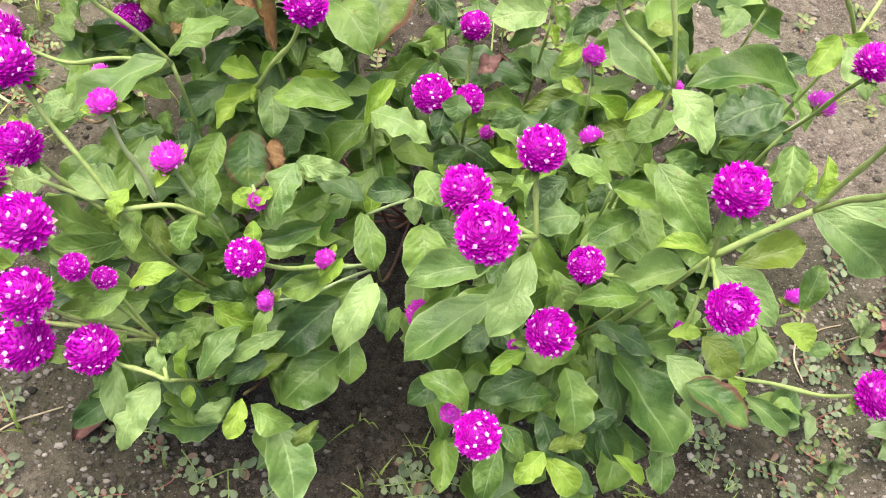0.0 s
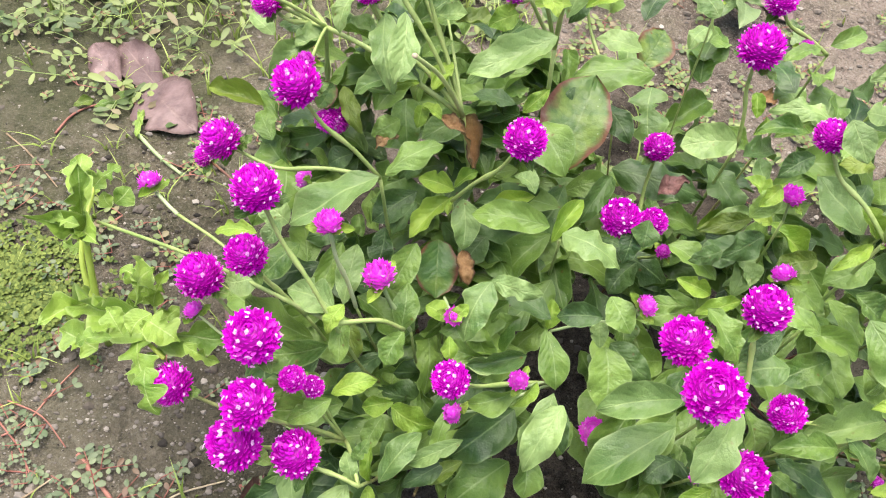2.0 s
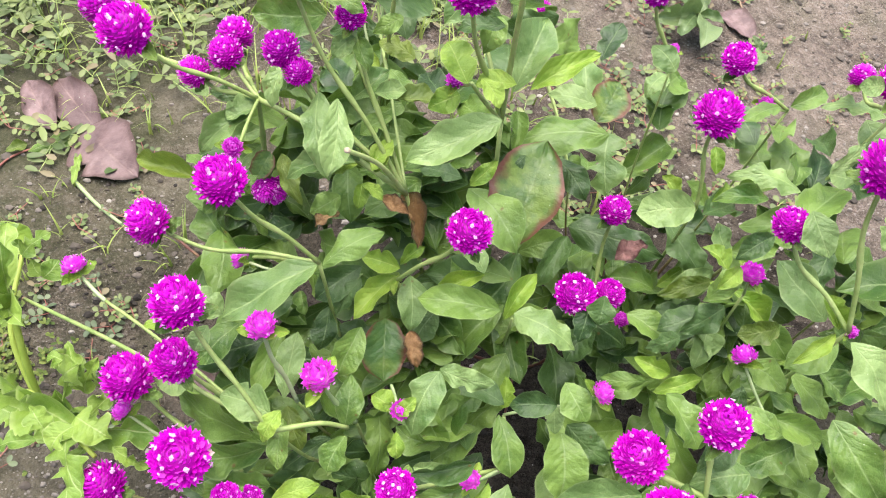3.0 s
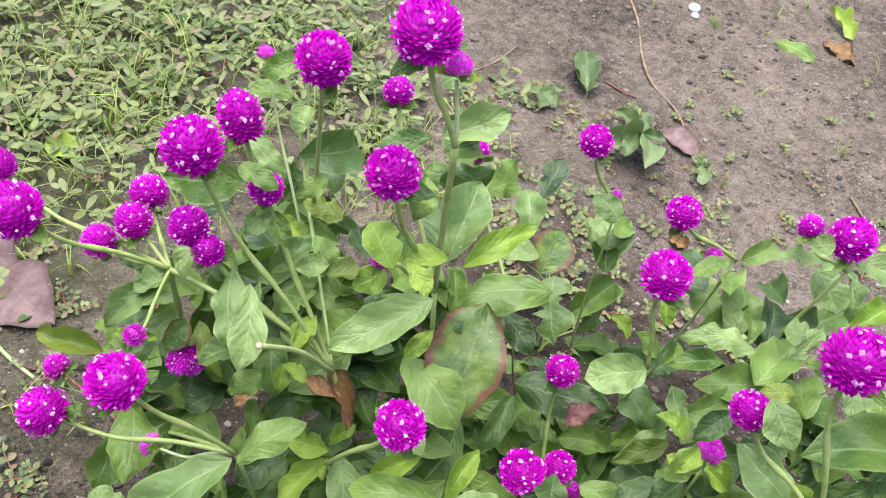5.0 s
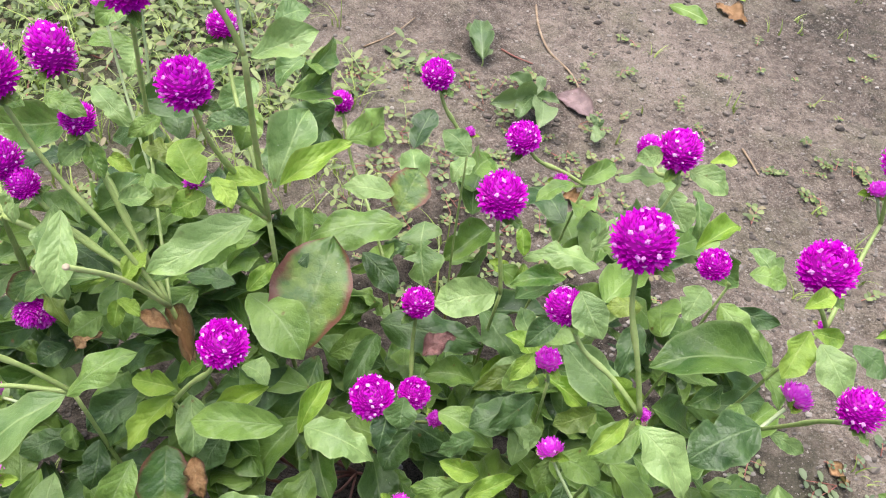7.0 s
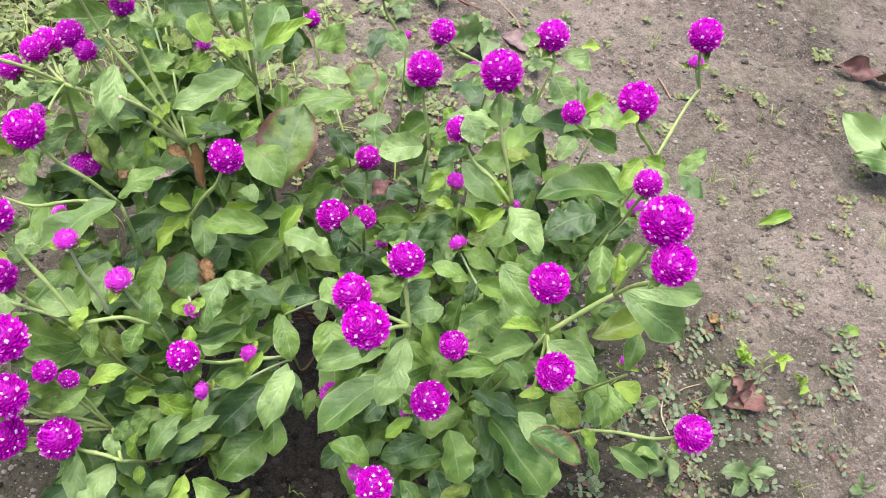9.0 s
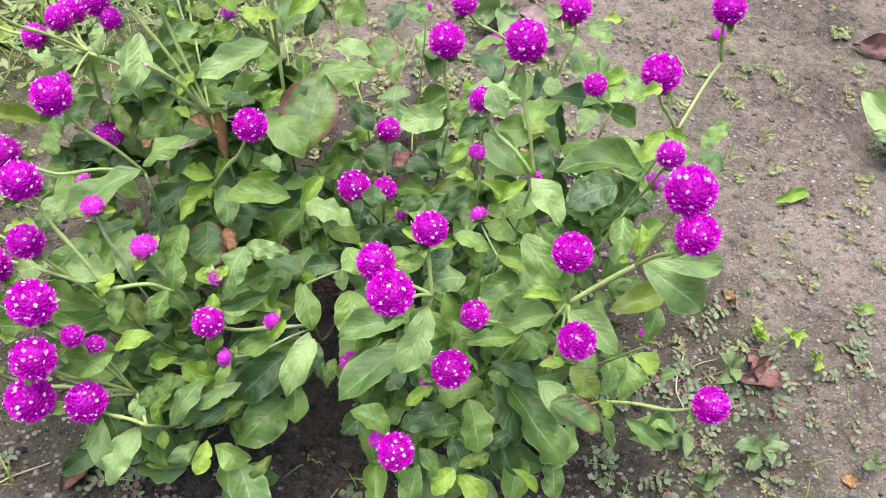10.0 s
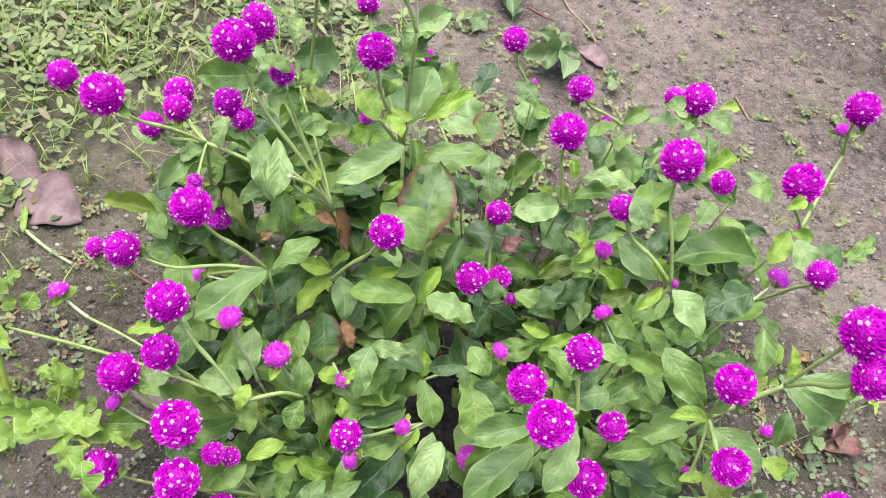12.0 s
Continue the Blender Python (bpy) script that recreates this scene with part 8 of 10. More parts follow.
under_leaf(GREEN, 0.259, 0.362, 0.080, 0.295, 0.332, 0.084, 0.027, 0.10)
under_leaf(DEEPSHADE, 0.168, 0.260, 0.152, 0.189, 0.230, 0.131, 0.020, 0.05)
under_leaf(DEEPSHADE, -0.074, 0.323, 0.130, -0.118, 0.312, 0.118, 0.026, 0.05)
under_leaf(GREEN, -0.094, 0.511, 0.237, -0.134, 0.478, 0.241, 0.029, 0.10)
under_leaf(DEEPSHADE, 0.262, 0.403, 0.155, 0.269, 0.363, 0.136, 0.019, 0.10)
under_leaf(GREEN, 0.142, 0.222, 0.112, 0.166, 0.193, 0.113, 0.018, 0.05)
under_leaf(GREEN, 0.115, 0.270, 0.152, 0.145, 0.246, 0.149, 0.022, 0.10)
under_leaf(GREEN, -0.001, 0.291, 0.100, -0.032, 0.255, 0.110, 0.025, 0.05)
under_leaf(GREEN, 0.073, 0.392, 0.115, 0.026, 0.407, 0.126, 0.026, 0.10)
under_leaf(DEEPSHADE, -0.142, 0.229, 0.066, -0.179, 0.208, 0.044, 0.021, 0.05)
under_leaf(DEEPSHADE, -0.166, 0.299, 0.156, -0.162, 0.244, 0.158, 0.033, 0.05)
under_leaf(GREEN, 0.174, 0.458, 0.225, 0.213, 0.440, 0.217, 0.020, 0.05)
under_leaf(GREEN, 0.121, 0.425, 0.125, 0.148, 0.450, 0.114, 0.020, 0.10)
under_leaf(GREEN, 0.150, 0.355, 0.151, 0.193, 0.385, 0.136, 0.030, 0.10)
under_leaf(GREEN, -0.160, 0.263, 0.072, -0.132, 0.217, 0.062, 0.033, 0.10)
under_leaf(DEEPSHADE, 0.107, 0.440, 0.142, 0.126, 0.468, 0.125, 0.018, 0.05)
under_leaf(DEEPSHADE, 0.195, 0.341, 0.185, 0.226, 0.353, 0.175, 0.018, 0.05)
under_leaf(GREEN, 0.127, 0.355, 0.127, 0.149, 0.327, 0.121, 0.017, 0.05)
under_leaf(GREEN, 0.051, 0.293, 0.140, 0.057, 0.246, 0.136, 0.025, 0.10)
under_leaf(GREEN, 0.266, 0.498, 0.206, 0.304, 0.525, 0.212, 0.027, 0.05)
under_leaf(DEEPSHADE, 0.083, 0.399, 0.126, 0.053, 0.444, 0.107, 0.032, 0.05)
under_leaf(GREEN, 0.305, 0.243, 0.053, 0.343, 0.235, 0.062, 0.020, 0.10)
under_leaf(DEEPSHADE, 0.316, 0.354, 0.088, 0.351, 0.367, 0.095, 0.022, 0.05)
under_leaf(DEEPSHADE, 0.003, 0.470, 0.230, -0.020, 0.503, 0.229, 0.019, 0.10)
under_leaf(GREEN, -0.190, 0.478, 0.150, -0.166, 0.453, 0.154, 0.021, 0.10)
under_leaf(GREEN, 0.269, 0.264, 0.059, 0.288, 0.231, 0.040, 0.017, 0.05)
under_leaf(GREEN, -0.137, 0.337, 0.107, -0.173, 0.349, 0.117, 0.023, 0.10)
under_leaf(GREEN, 0.227, 0.237, 0.026, 0.253, 0.286, 0.023, 0.025, 0.10)
under_leaf(GREEN, -0.175, 0.421, 0.155, -0.215, 0.441, 0.140, 0.022, 0.05)
under_leaf(GREEN, 0.190, 0.472, 0.232, 0.204, 0.519, 0.231, 0.029, 0.10)
under_leaf(DEEPSHADE, 0.199, 0.454, 0.247, 0.214, 0.494, 0.245, 0.023, 0.10)
under_leaf(DEEPSHADE, 0.262, 0.384, 0.195, 0.301, 0.386, 0.201, 0.018, 0.10)
under_leaf(GREEN, 0.192, 0.384, 0.152, 0.240, 0.383, 0.129, 0.022, 0.10)
under_leaf(GREEN, 0.269, 0.406, 0.157, 0.320, 0.421, 0.148, 0.028, 0.10)
under_leaf(GREEN, -0.147, 0.324, 0.122, -0.170, 0.371, 0.113, 0.029, 0.05)
under_leaf(GREEN, 0.250, 0.411, 0.142, 0.289, 0.402, 0.136, 0.020, 0.10)
under_leaf(GREEN, 0.122, 0.223, 0.097, 0.146, 0.194, 0.101, 0.021, 0.05)
under_leaf(GREEN, 0.116, 0.552, 0.126, 0.140, 0.581, 0.105, 0.018, 0.05)
under_leaf(GREEN, 0.142, 0.382, 0.148, 0.185, 0.396, 0.153, 0.021, 0.05)
under_leaf(GREEN, -0.006, 0.302, 0.155, -0.053, 0.285, 0.155, 0.023, 0.05)
under_leaf(GREEN, 0.295, 0.374, 0.096, 0.341, 0.371, 0.087, 0.025, 0.05)
under_leaf(GREEN, -0.049, 0.342, 0.149, -0.080, 0.317, 0.151, 0.021, 0.05)
under_leaf(DEEPSHADE, -0.027, 0.293, 0.131, -0.061, 0.255, 0.103, 0.027, 0.05)
under_leaf(GREEN, 0.066, 0.426, 0.128, 0.047, 0.477, 0.118, 0.030, 0.05)
under_leaf(GREEN, 0.110, 0.277, 0.159, 0.099, 0.235, 0.145, 0.022, 0.05)
under_leaf(DEEPSHADE, -0.073, 0.284, 0.103, -0.086, 0.244, 0.098, 0.022, 0.05)
under_leaf(GREEN, -0.123, 0.488, 0.218, -0.133, 0.538, 0.204, 0.027, 0.10)
under_leaf(DEEPSHADE, -0.009, 0.290, 0.150, -0.023, 0.330, 0.125, 0.021, 0.05)
under_leaf(GREEN, -0.195, 0.420, 0.192, -0.211, 0.450, 0.188, 0.018, 0.10)
under_leaf(GREEN, -0.184, 0.465, 0.170, -0.194, 0.422, 0.165, 0.026, 0.05)
under_leaf(DEEPSHADE, -0.101, 0.264, 0.093, -0.153, 0.255, 0.103, 0.027, 0.10)
under_leaf(DEEPSHADE, -0.097, 0.559, 0.241, -0.135, 0.577, 0.218, 0.023, 0.10)
under_leaf(GREEN, 0.156, 0.202, 0.110, 0.203, 0.187, 0.097, 0.025, 0.10)
under_leaf(GREEN, 0.280, 0.308, 0.075, 0.309, 0.333, 0.059, 0.023, 0.05)
under_leaf(DEEPSHADE, -0.007, 0.282, 0.126, -0.057, 0.286, 0.097, 0.031, 0.10)
under_leaf(GREEN, -0.053, 0.343, 0.134, -0.072, 0.316, 0.128, 0.018, 0.10)
under_leaf(DEEPSHADE, -0.078, 0.524, 0.269, -0.090, 0.569, 0.274, 0.025, 0.10)
under_leaf(GREEN, 0.206, 0.330, 0.058, 0.249, 0.333, 0.056, 0.024, 0.10)
under_leaf(GREEN, 0.238, 0.333, 0.055, 0.273, 0.345, 0.048, 0.018, 0.05)
under_leaf(GREEN, 0.128, 0.418, 0.123, 0.181, 0.420, 0.114, 0.030, 0.10)
under_leaf(DEEPSHADE, -0.115, 0.440, 0.200, -0.099, 0.479, 0.201, 0.024, 0.05)
under_leaf(GREEN, 0.018, 0.280, 0.100, -0.033, 0.261, 0.111, 0.031, 0.05)
under_leaf(GREEN, 0.172, 0.195, 0.114, 0.159, 0.231, 0.113, 0.021, 0.10)
under_leaf(GREEN, -0.163, 0.396, 0.148, -0.194, 0.422, 0.158, 0.021, 0.05)
under_leaf(DEEPSHADE, 0.266, 0.364, 0.076, 0.286, 0.334, 0.056, 0.021, 0.05)
under_leaf(DEEPSHADE, -0.038, 0.424, 0.225, -0.087, 0.411, 0.219, 0.024, 0.05)
under_leaf(GREEN, 0.141, 0.376, 0.154, 0.159, 0.339, 0.142, 0.025, 0.05)
under_leaf(GREEN, 0.185, 0.245, 0.147, 0.235, 0.268, 0.125, 0.027, 0.05)
under_leaf(DEEPSHADE, -0.006, 0.433, 0.196, -0.037, 0.478, 0.195, 0.029, 0.10)
under_leaf(GREEN, -0.068, 0.390, 0.155, -0.118, 0.381, 0.132, 0.026, 0.10)
under_leaf(GREEN, 0.067, 0.190, 0.105, 0.065, 0.155, 0.100, 0.020, 0.05)
under_leaf(GREEN, -0.056, 0.250, 0.067, -0.042, 0.219, 0.073, 0.016, 0.05)
under_leaf(GREEN, 0.077, 0.362, 0.123, 0.099, 0.321, 0.103, 0.025, 0.10)
under_leaf(GREEN, 0.140, 0.446, 0.144, 0.178, 0.478, 0.126, 0.027, 0.05)
under_leaf(GREEN, -0.036, 0.278, 0.098, -0.011, 0.252, 0.086, 0.022, 0.10)
under_leaf(GREEN, 0.129, 0.557, 0.130, 0.163, 0.583, 0.133, 0.020, 0.10)
under_leaf(DEEPSHADE, 0.213, 0.292, 0.078, 0.251, 0.252, 0.054, 0.027, 0.10)
under_leaf(GREEN, -0.071, 0.289, 0.109, -0.044, 0.263, 0.109, 0.021, 0.05)
under_leaf(DEEPSHADE, 0.081, 0.440, 0.127, 0.111, 0.421, 0.127, 0.021, 0.10)
under_leaf(DEEPSHADE, 0.220, 0.485, 0.232, 0.269, 0.499, 0.214, 0.027, 0.10)
under_leaf(DEEPSHADE, 0.102, 0.250, 0.144, 0.069, 0.241, 0.146, 0.019, 0.05)
under_leaf(DEEPSHADE, -0.056, 0.440, 0.256, -0.034, 0.475, 0.237, 0.020, 0.05)
under_leaf(DEEPSHADE, -0.071, 0.486, 0.222, -0.115, 0.476, 0.205, 0.022, 0.05)
under_leaf(GREEN, 0.026, 0.429, 0.131, 0.016, 0.469, 0.130, 0.019, 0.05)
under_leaf(DEEPSHADE, 0.083, 0.398, 0.135, 0.053, 0.417, 0.139, 0.020, 0.10)
under_leaf(DEEPSHADE, -0.157, 0.442, 0.166, -0.131, 0.490, 0.160, 0.029, 0.10)
under_leaf(GREEN, -0.142, 0.277, 0.104, -0.112, 0.258, 0.094, 0.020, 0.10)
under_leaf(DEEPSHADE, 0.211, 0.274, 0.070, 0.162, 0.281, 0.061, 0.026, 0.10)
under_leaf(GREEN, -0.151, 0.378, 0.137, -0.186, 0.365, 0.135, 0.022, 0.05)
under_leaf(DEEPSHADE, -0.151, 0.302, 0.127, -0.169, 0.350, 0.129, 0.030, 0.05)
under_leaf(GREEN, -0.158, 0.333, 0.129, -0.137, 0.298, 0.111, 0.019, 0.05)
under_leaf(GREEN, -0.007, 0.395, 0.198, -0.049, 0.392, 0.191, 0.020, 0.10)
under_leaf(GREEN, -0.086, 0.484, 0.235, -0.090, 0.533, 0.208, 0.026, 0.05)
under_leaf(DEEPSHADE, 0.156, 0.525, 0.091, 0.198, 0.553, 0.103, 0.024, 0.05)
under_leaf(GREEN, 0.302, 0.371, 0.098, 0.347, 0.372, 0.091, 0.022, 0.10)
under_leaf(GREEN, 0.115, 0.475, 0.079, 0.113, 0.511, 0.087, 0.018, 0.10)
under_leaf(GREEN, 0.067, 0.456, 0.099, 0.084, 0.492, 0.108, 0.022, 0.10)
under_leaf(GREEN, -0.026, 0.369, 0.206, -0.029, 0.412, 0.189, 0.021, 0.10)
under_leaf(DEEPSHADE, 0.105, 0.301, 0.162, 0.093, 0.266, 0.157, 0.019, 0.10)
under_leaf(DEEPSHADE, 0.050, 0.247, 0.109, 0.092, 0.232, 0.087, 0.026, 0.10)
under_leaf(DEEPSHADE, 0.178, 0.409, 0.187, 0.227, 0.412, 0.170, 0.026, 0.05)
under_leaf(GREEN, 0.275, 0.425, 0.174, 0.299, 0.466, 0.149, 0.025, 0.05)
under_leaf(DEEPSHADE, -0.107, 0.499, 0.233, -0.135, 0.538, 0.228, 0.026, 0.10)
under_leaf(GREEN, 0.083, 0.205, 0.092, 0.130, 0.186, 0.089, 0.028, 0.05)
under_leaf(DEEPSHADE, -0.117, 0.454, 0.224, -0.156, 0.492, 0.218, 0.031, 0.10)
under_leaf(GREEN, 0.211, 0.365, 0.186, 0.248, 0.367, 0.185, 0.021, 0.05)
under_leaf(GREEN, 0.109, 0.345, 0.148, 0.152, 0.376, 0.123, 0.027, 0.05)
under_leaf(DEEPSHADE, -0.186, 0.483, 0.181, -0.217, 0.473, 0.178, 0.020, 0.10)
under_leaf(GREEN, -0.045, 0.382, 0.169, -0.015, 0.347, 0.170, 0.026, 0.05)
under_leaf(GREEN, 0.168, 0.370, 0.157, 0.218, 0.376, 0.168, 0.030, 0.05)
under_leaf(GREEN, 0.115, 0.491, 0.061, 0.135, 0.516, 0.060, 0.015, 0.10)
under_leaf(GREEN, 0.283, 0.353, 0.079, 0.304, 0.393, 0.063, 0.024, 0.05)
under_leaf(GREEN, 0.102, 0.147, 0.075, 0.086, 0.181, 0.067, 0.018, 0.10)
under_leaf(GREEN, -0.133, 0.313, 0.163, -0.175, 0.302, 0.145, 0.020, 0.05)
under_leaf(GREEN, 0.012, 0.323, 0.150, -0.017, 0.337, 0.139, 0.019, 0.05)
under_leaf(GREEN, 0.001, 0.423, 0.220, -0.041, 0.408, 0.198, 0.026, 0.05)
under_leaf(DEEPSHADE, 0.108, 0.468, 0.131, 0.140, 0.480, 0.126, 0.018, 0.10)
under_leaf(GREEN, 0.076, 0.440, 0.135, 0.081, 0.479, 0.122, 0.023, 0.10)
under_leaf(GREEN, 0.243, 0.353, 0.061, 0.270, 0.308, 0.057, 0.030, 0.10)
under_leaf(DEEPSHADE, -0.057, 0.512, 0.244, -0.107, 0.521, 0.227, 0.026, 0.05)
under_leaf(GREEN, 0.273, 0.288, 0.099, 0.315, 0.270, 0.095, 0.024, 0.10)
under_leaf(GREEN, -0.052, 0.261, 0.105, -0.095, 0.228, 0.090, 0.026, 0.10)
under_leaf(GREEN, -0.148, 0.269, 0.059, -0.132, 0.235, 0.066, 0.018, 0.10)
under_leaf(DEEPSHADE, 0.302, 0.236, 0.051, 0.349, 0.258, 0.057, 0.031, 0.05)
under_leaf(GREEN, 0.306, 0.470, 0.159, 0.344, 0.450, 0.150, 0.020, 0.05)
under_leaf(GREEN, 0.159, 0.147, 0.072, 0.194, 0.114, 0.067, 0.028, 0.05)
under_leaf(GREEN, 0.116, 0.346, 0.151, 0.132, 0.309, 0.145, 0.024, 0.05)
under_leaf(GREEN, -0.161, 0.443, 0.188, -0.147, 0.488, 0.164, 0.023, 0.05)
under_leaf(GREEN, 0.270, 0.485, 0.225, 0.311, 0.480, 0.209, 0.023, 0.05)
under_leaf(GREEN, 0.172, 0.428, 0.184, 0.220, 0.410, 0.155, 0.028, 0.10)
under_leaf(DEEPSHADE, 0.070, 0.344, 0.117, 0.095, 0.312, 0.092, 0.023, 0.10)
under_leaf(GREEN, 0.176, 0.482, 0.261, 0.197, 0.517, 0.240, 0.019, 0.10)
under_leaf(GREEN, 0.102, 0.326, 0.125, 0.063, 0.318, 0.129, 0.024, 0.05)
under_leaf(GREEN, 0.259, 0.397, 0.140, 0.296, 0.403, 0.135, 0.021, 0.05)
under_leaf(GREEN, 0.212, 0.325, 0.206, 0.251, 0.348, 0.192, 0.021, 0.05)
under_leaf(GREEN, 0.176, 0.362, 0.156, 0.199, 0.400, 0.130, 0.026, 0.10)
under_leaf(DEEPSHADE, 0.245, 0.282, 0.084, 0.221, 0.322, 0.070, 0.025, 0.10)
under_leaf(GREEN, 0.156, 0.260, 0.194, 0.181, 0.288, 0.188, 0.019, 0.05)
under_leaf(GREEN, -0.091, 0.455, 0.210, -0.118, 0.489, 0.185, 0.024, 0.10)
under_leaf(GREEN, 0.171, 0.237, 0.131, 0.205, 0.243, 0.139, 0.021, 0.10)
under_leaf(GREEN, 0.104, 0.232, 0.115, 0.092, 0.193, 0.112, 0.021, 0.05)
under_leaf(DEEPSHADE, 0.161, 0.490, 0.072, 0.204, 0.495, 0.057, 0.020, 0.10)
under_leaf(GREEN, 0.165, 0.420, 0.177, 0.207, 0.453, 0.171, 0.032, 0.10)
under_leaf(GREEN, 0.012, 0.488, 0.205, -0.014, 0.530, 0.183, 0.030, 0.10)
under_leaf(GREEN, -0.120, 0.524, 0.213, -0.155, 0.509, 0.197, 0.019, 0.05)
under_leaf(GREEN, 0.109, 0.361, 0.126, 0.146, 0.351, 0.124, 0.020, 0.10)
under_leaf(GREEN, -0.115, 0.541, 0.230, -0.109, 0.582, 0.240, 0.023, 0.05)
under_leaf(GREEN, 0.009, 0.285, 0.131, -0.023, 0.265, 0.108, 0.020, 0.05)
under_leaf(GREEN, 0.229, 0.319, 0.065, 0.267, 0.341, 0.042, 0.024, 0.05)
under_leaf(GREEN, -0.119, 0.348, 0.110, -0.169, 0.328, 0.103, 0.026, 0.10)
under_leaf(GREEN, -0.016, 0.225, 0.075, -0.056, 0.244, 0.071, 0.023, 0.10)
under_leaf(DEEPSHADE, 0.171, 0.229, 0.120, 0.148, 0.200, 0.111, 0.019, 0.10)
under_leaf(DEEPSHADE, -0.069, 0.375, 0.185, -0.035, 0.366, 0.166, 0.019, 0.05)
under_leaf(DEEPSHADE, -0.069, 0.409, 0.210, -0.086, 0.458, 0.203, 0.028, 0.05)
under_leaf(GREEN, 0.031, 0.412, 0.117, -0.014, 0.421, 0.117, 0.028, 0.05)
under_leaf(DEEPSHADE, 0.178, 0.508, 0.230, 0.159, 0.555, 0.216, 0.028, 0.10)
under_leaf(GREEN, -0.106, 0.235, 0.071, -0.093, 0.200, 0.078, 0.018, 0.05)
under_leaf(GREEN, 0.216, 0.430, 0.162, 0.256, 0.419, 0.163, 0.022, 0.05)
under_leaf(GREEN, -0.071, 0.253, 0.099, -0.122, 0.245, 0.097, 0.031, 0.10)
under_leaf(GREEN, -0.127, 0.246, 0.056, -0.164, 0.220, 0.068, 0.023, 0.10)
under_leaf(GREEN, 0.091, 0.311, 0.121, 0.111, 0.280, 0.106, 0.021, 0.05)
under_leaf(GREEN, -0.065, 0.309, 0.096, -0.105, 0.287, 0.107, 0.021, 0.10)
under_leaf(GREEN, -0.048, 0.402, 0.165, -0.073, 0.365, 0.163, 0.026, 0.05)
under_leaf(GREEN, -0.097, 0.457, 0.211, -0.099, 0.496, 0.219, 0.021, 0.05)
under_leaf(GREEN, 0.243, 0.319, 0.104, 0.253, 0.287, 0.094, 0.016, 0.05)
under_leaf(GREEN, 0.221, 0.246, 0.096, 0.170, 0.225, 0.073, 0.026, 0.05)
under_leaf(GREEN, -0.123, 0.270, 0.100, -0.166, 0.282, 0.080, 0.025, 0.10)
under_leaf(GREEN, 0.107, 0.293, 0.118, 0.159, 0.280, 0.097, 0.028, 0.10)
under_leaf(GREEN, 0.096, 0.246, 0.119, 0.109, 0.202, 0.121, 0.022, 0.10)
under_leaf(GREEN, 0.190, 0.497, 0.211, 0.180, 0.545, 0.206, 0.029, 0.05)
under_leaf(GREEN, 0.213, 0.244, 0.101, 0.248, 0.258, 0.103, 0.019, 0.05)
under_leaf(DEEPSHADE, 0.291, 0.427, 0.156, 0.330, 0.421, 0.160, 0.018, 0.05)
under_leaf(GREEN, -0.146, 0.356, 0.120, -0.170, 0.325, 0.128, 0.023, 0.05)
under_leaf(GREEN, 0.030, 0.368, 0.152, -0.010, 0.376, 0.144, 0.024, 0.10)
under_leaf(GREEN, 0.132, 0.418, 0.126, 0.161, 0.439, 0.118, 0.021, 0.05)
under_leaf(DEEPSHADE, -0.099, 0.501, 0.234, -0.136, 0.520, 0.222, 0.023, 0.05)
under_leaf(GREEN, -0.071, 0.438, 0.172, -0.111, 0.409, 0.181, 0.025, 0.05)
under_leaf(GREEN, 0.137, 0.265, 0.190, 0.175, 0.271, 0.182, 0.020, 0.10)
under_leaf(GREEN, 0.060, 0.514, 0.120, 0.018, 0.489, 0.109, 0.025, 0.05)
under_leaf(GREEN, 0.011, 0.450, 0.202, -0.030, 0.459, 0.188, 0.025, 0.05)
under_leaf(DEEPSHADE, -0.004, 0.376, 0.182, -0.057, 0.376, 0.195, 0.024, 0.05)
under_leaf(GREEN, 0.267, 0.406, 0.159, 0.263, 0.445, 0.146, 0.019, 0.05)
under_leaf(GREEN, -0.111, 0.523, 0.233, -0.077, 0.547, 0.235, 0.020, 0.05)
under_leaf(GREEN, -0.149, 0.294, 0.156, -0.178, 0.279, 0.164, 0.017, 0.05)
under_leaf(DEEPSHADE, -0.106, 0.244, 0.102, -0.084, 0.209, 0.081, 0.021, 0.10)
under_leaf(GREEN, -0.144, 0.276, 0.146, -0.173, 0.299, 0.138, 0.020, 0.10)
under_leaf(GREEN, 0.167, 0.264, 0.135, 0.164, 0.222, 0.121, 0.020, 0.05)
under_leaf(GREEN, -0.056, 0.385, 0.152, -0.040, 0.334, 0.149, 0.027, 0.05)
under_leaf(GREEN, 0.258, 0.413, 0.139, 0.256, 0.380, 0.123, 0.018, 0.05)
under_leaf(GREEN, 0.168, 0.304, 0.188, 0.149, 0.261, 0.190, 0.028, 0.05)
under_leaf(GREEN, -0.093, 0.316, 0.119, -0.101, 0.277, 0.097, 0.021, 0.05)
under_leaf(DEEPSHADE, 0.163, 0.257, 0.125, 0.164, 0.219, 0.121, 0.018, 0.10)
under_leaf(GREEN, -0.127, 0.444, 0.212, -0.109, 0.480, 0.216, 0.023, 0.05)
under_leaf(GREEN, -0.131, 0.474, 0.237, -0.147, 0.503, 0.231, 0.017, 0.05)
under_leaf(GREEN, 0.158, 0.272, 0.177, 0.195, 0.277, 0.170, 0.020, 0.10)
under_leaf(GREEN, 0.148, 0.217, 0.108, 0.120, 0.200, 0.109, 0.017, 0.05)
under_leaf(GREEN, -0.104, 0.222, 0.089, -0.071, 0.227, 0.089, 0.017, 0.10)
under_leaf(GREEN, -0.196, 0.445, 0.185, -0.219, 0.468, 0.192, 0.016, 0.10)
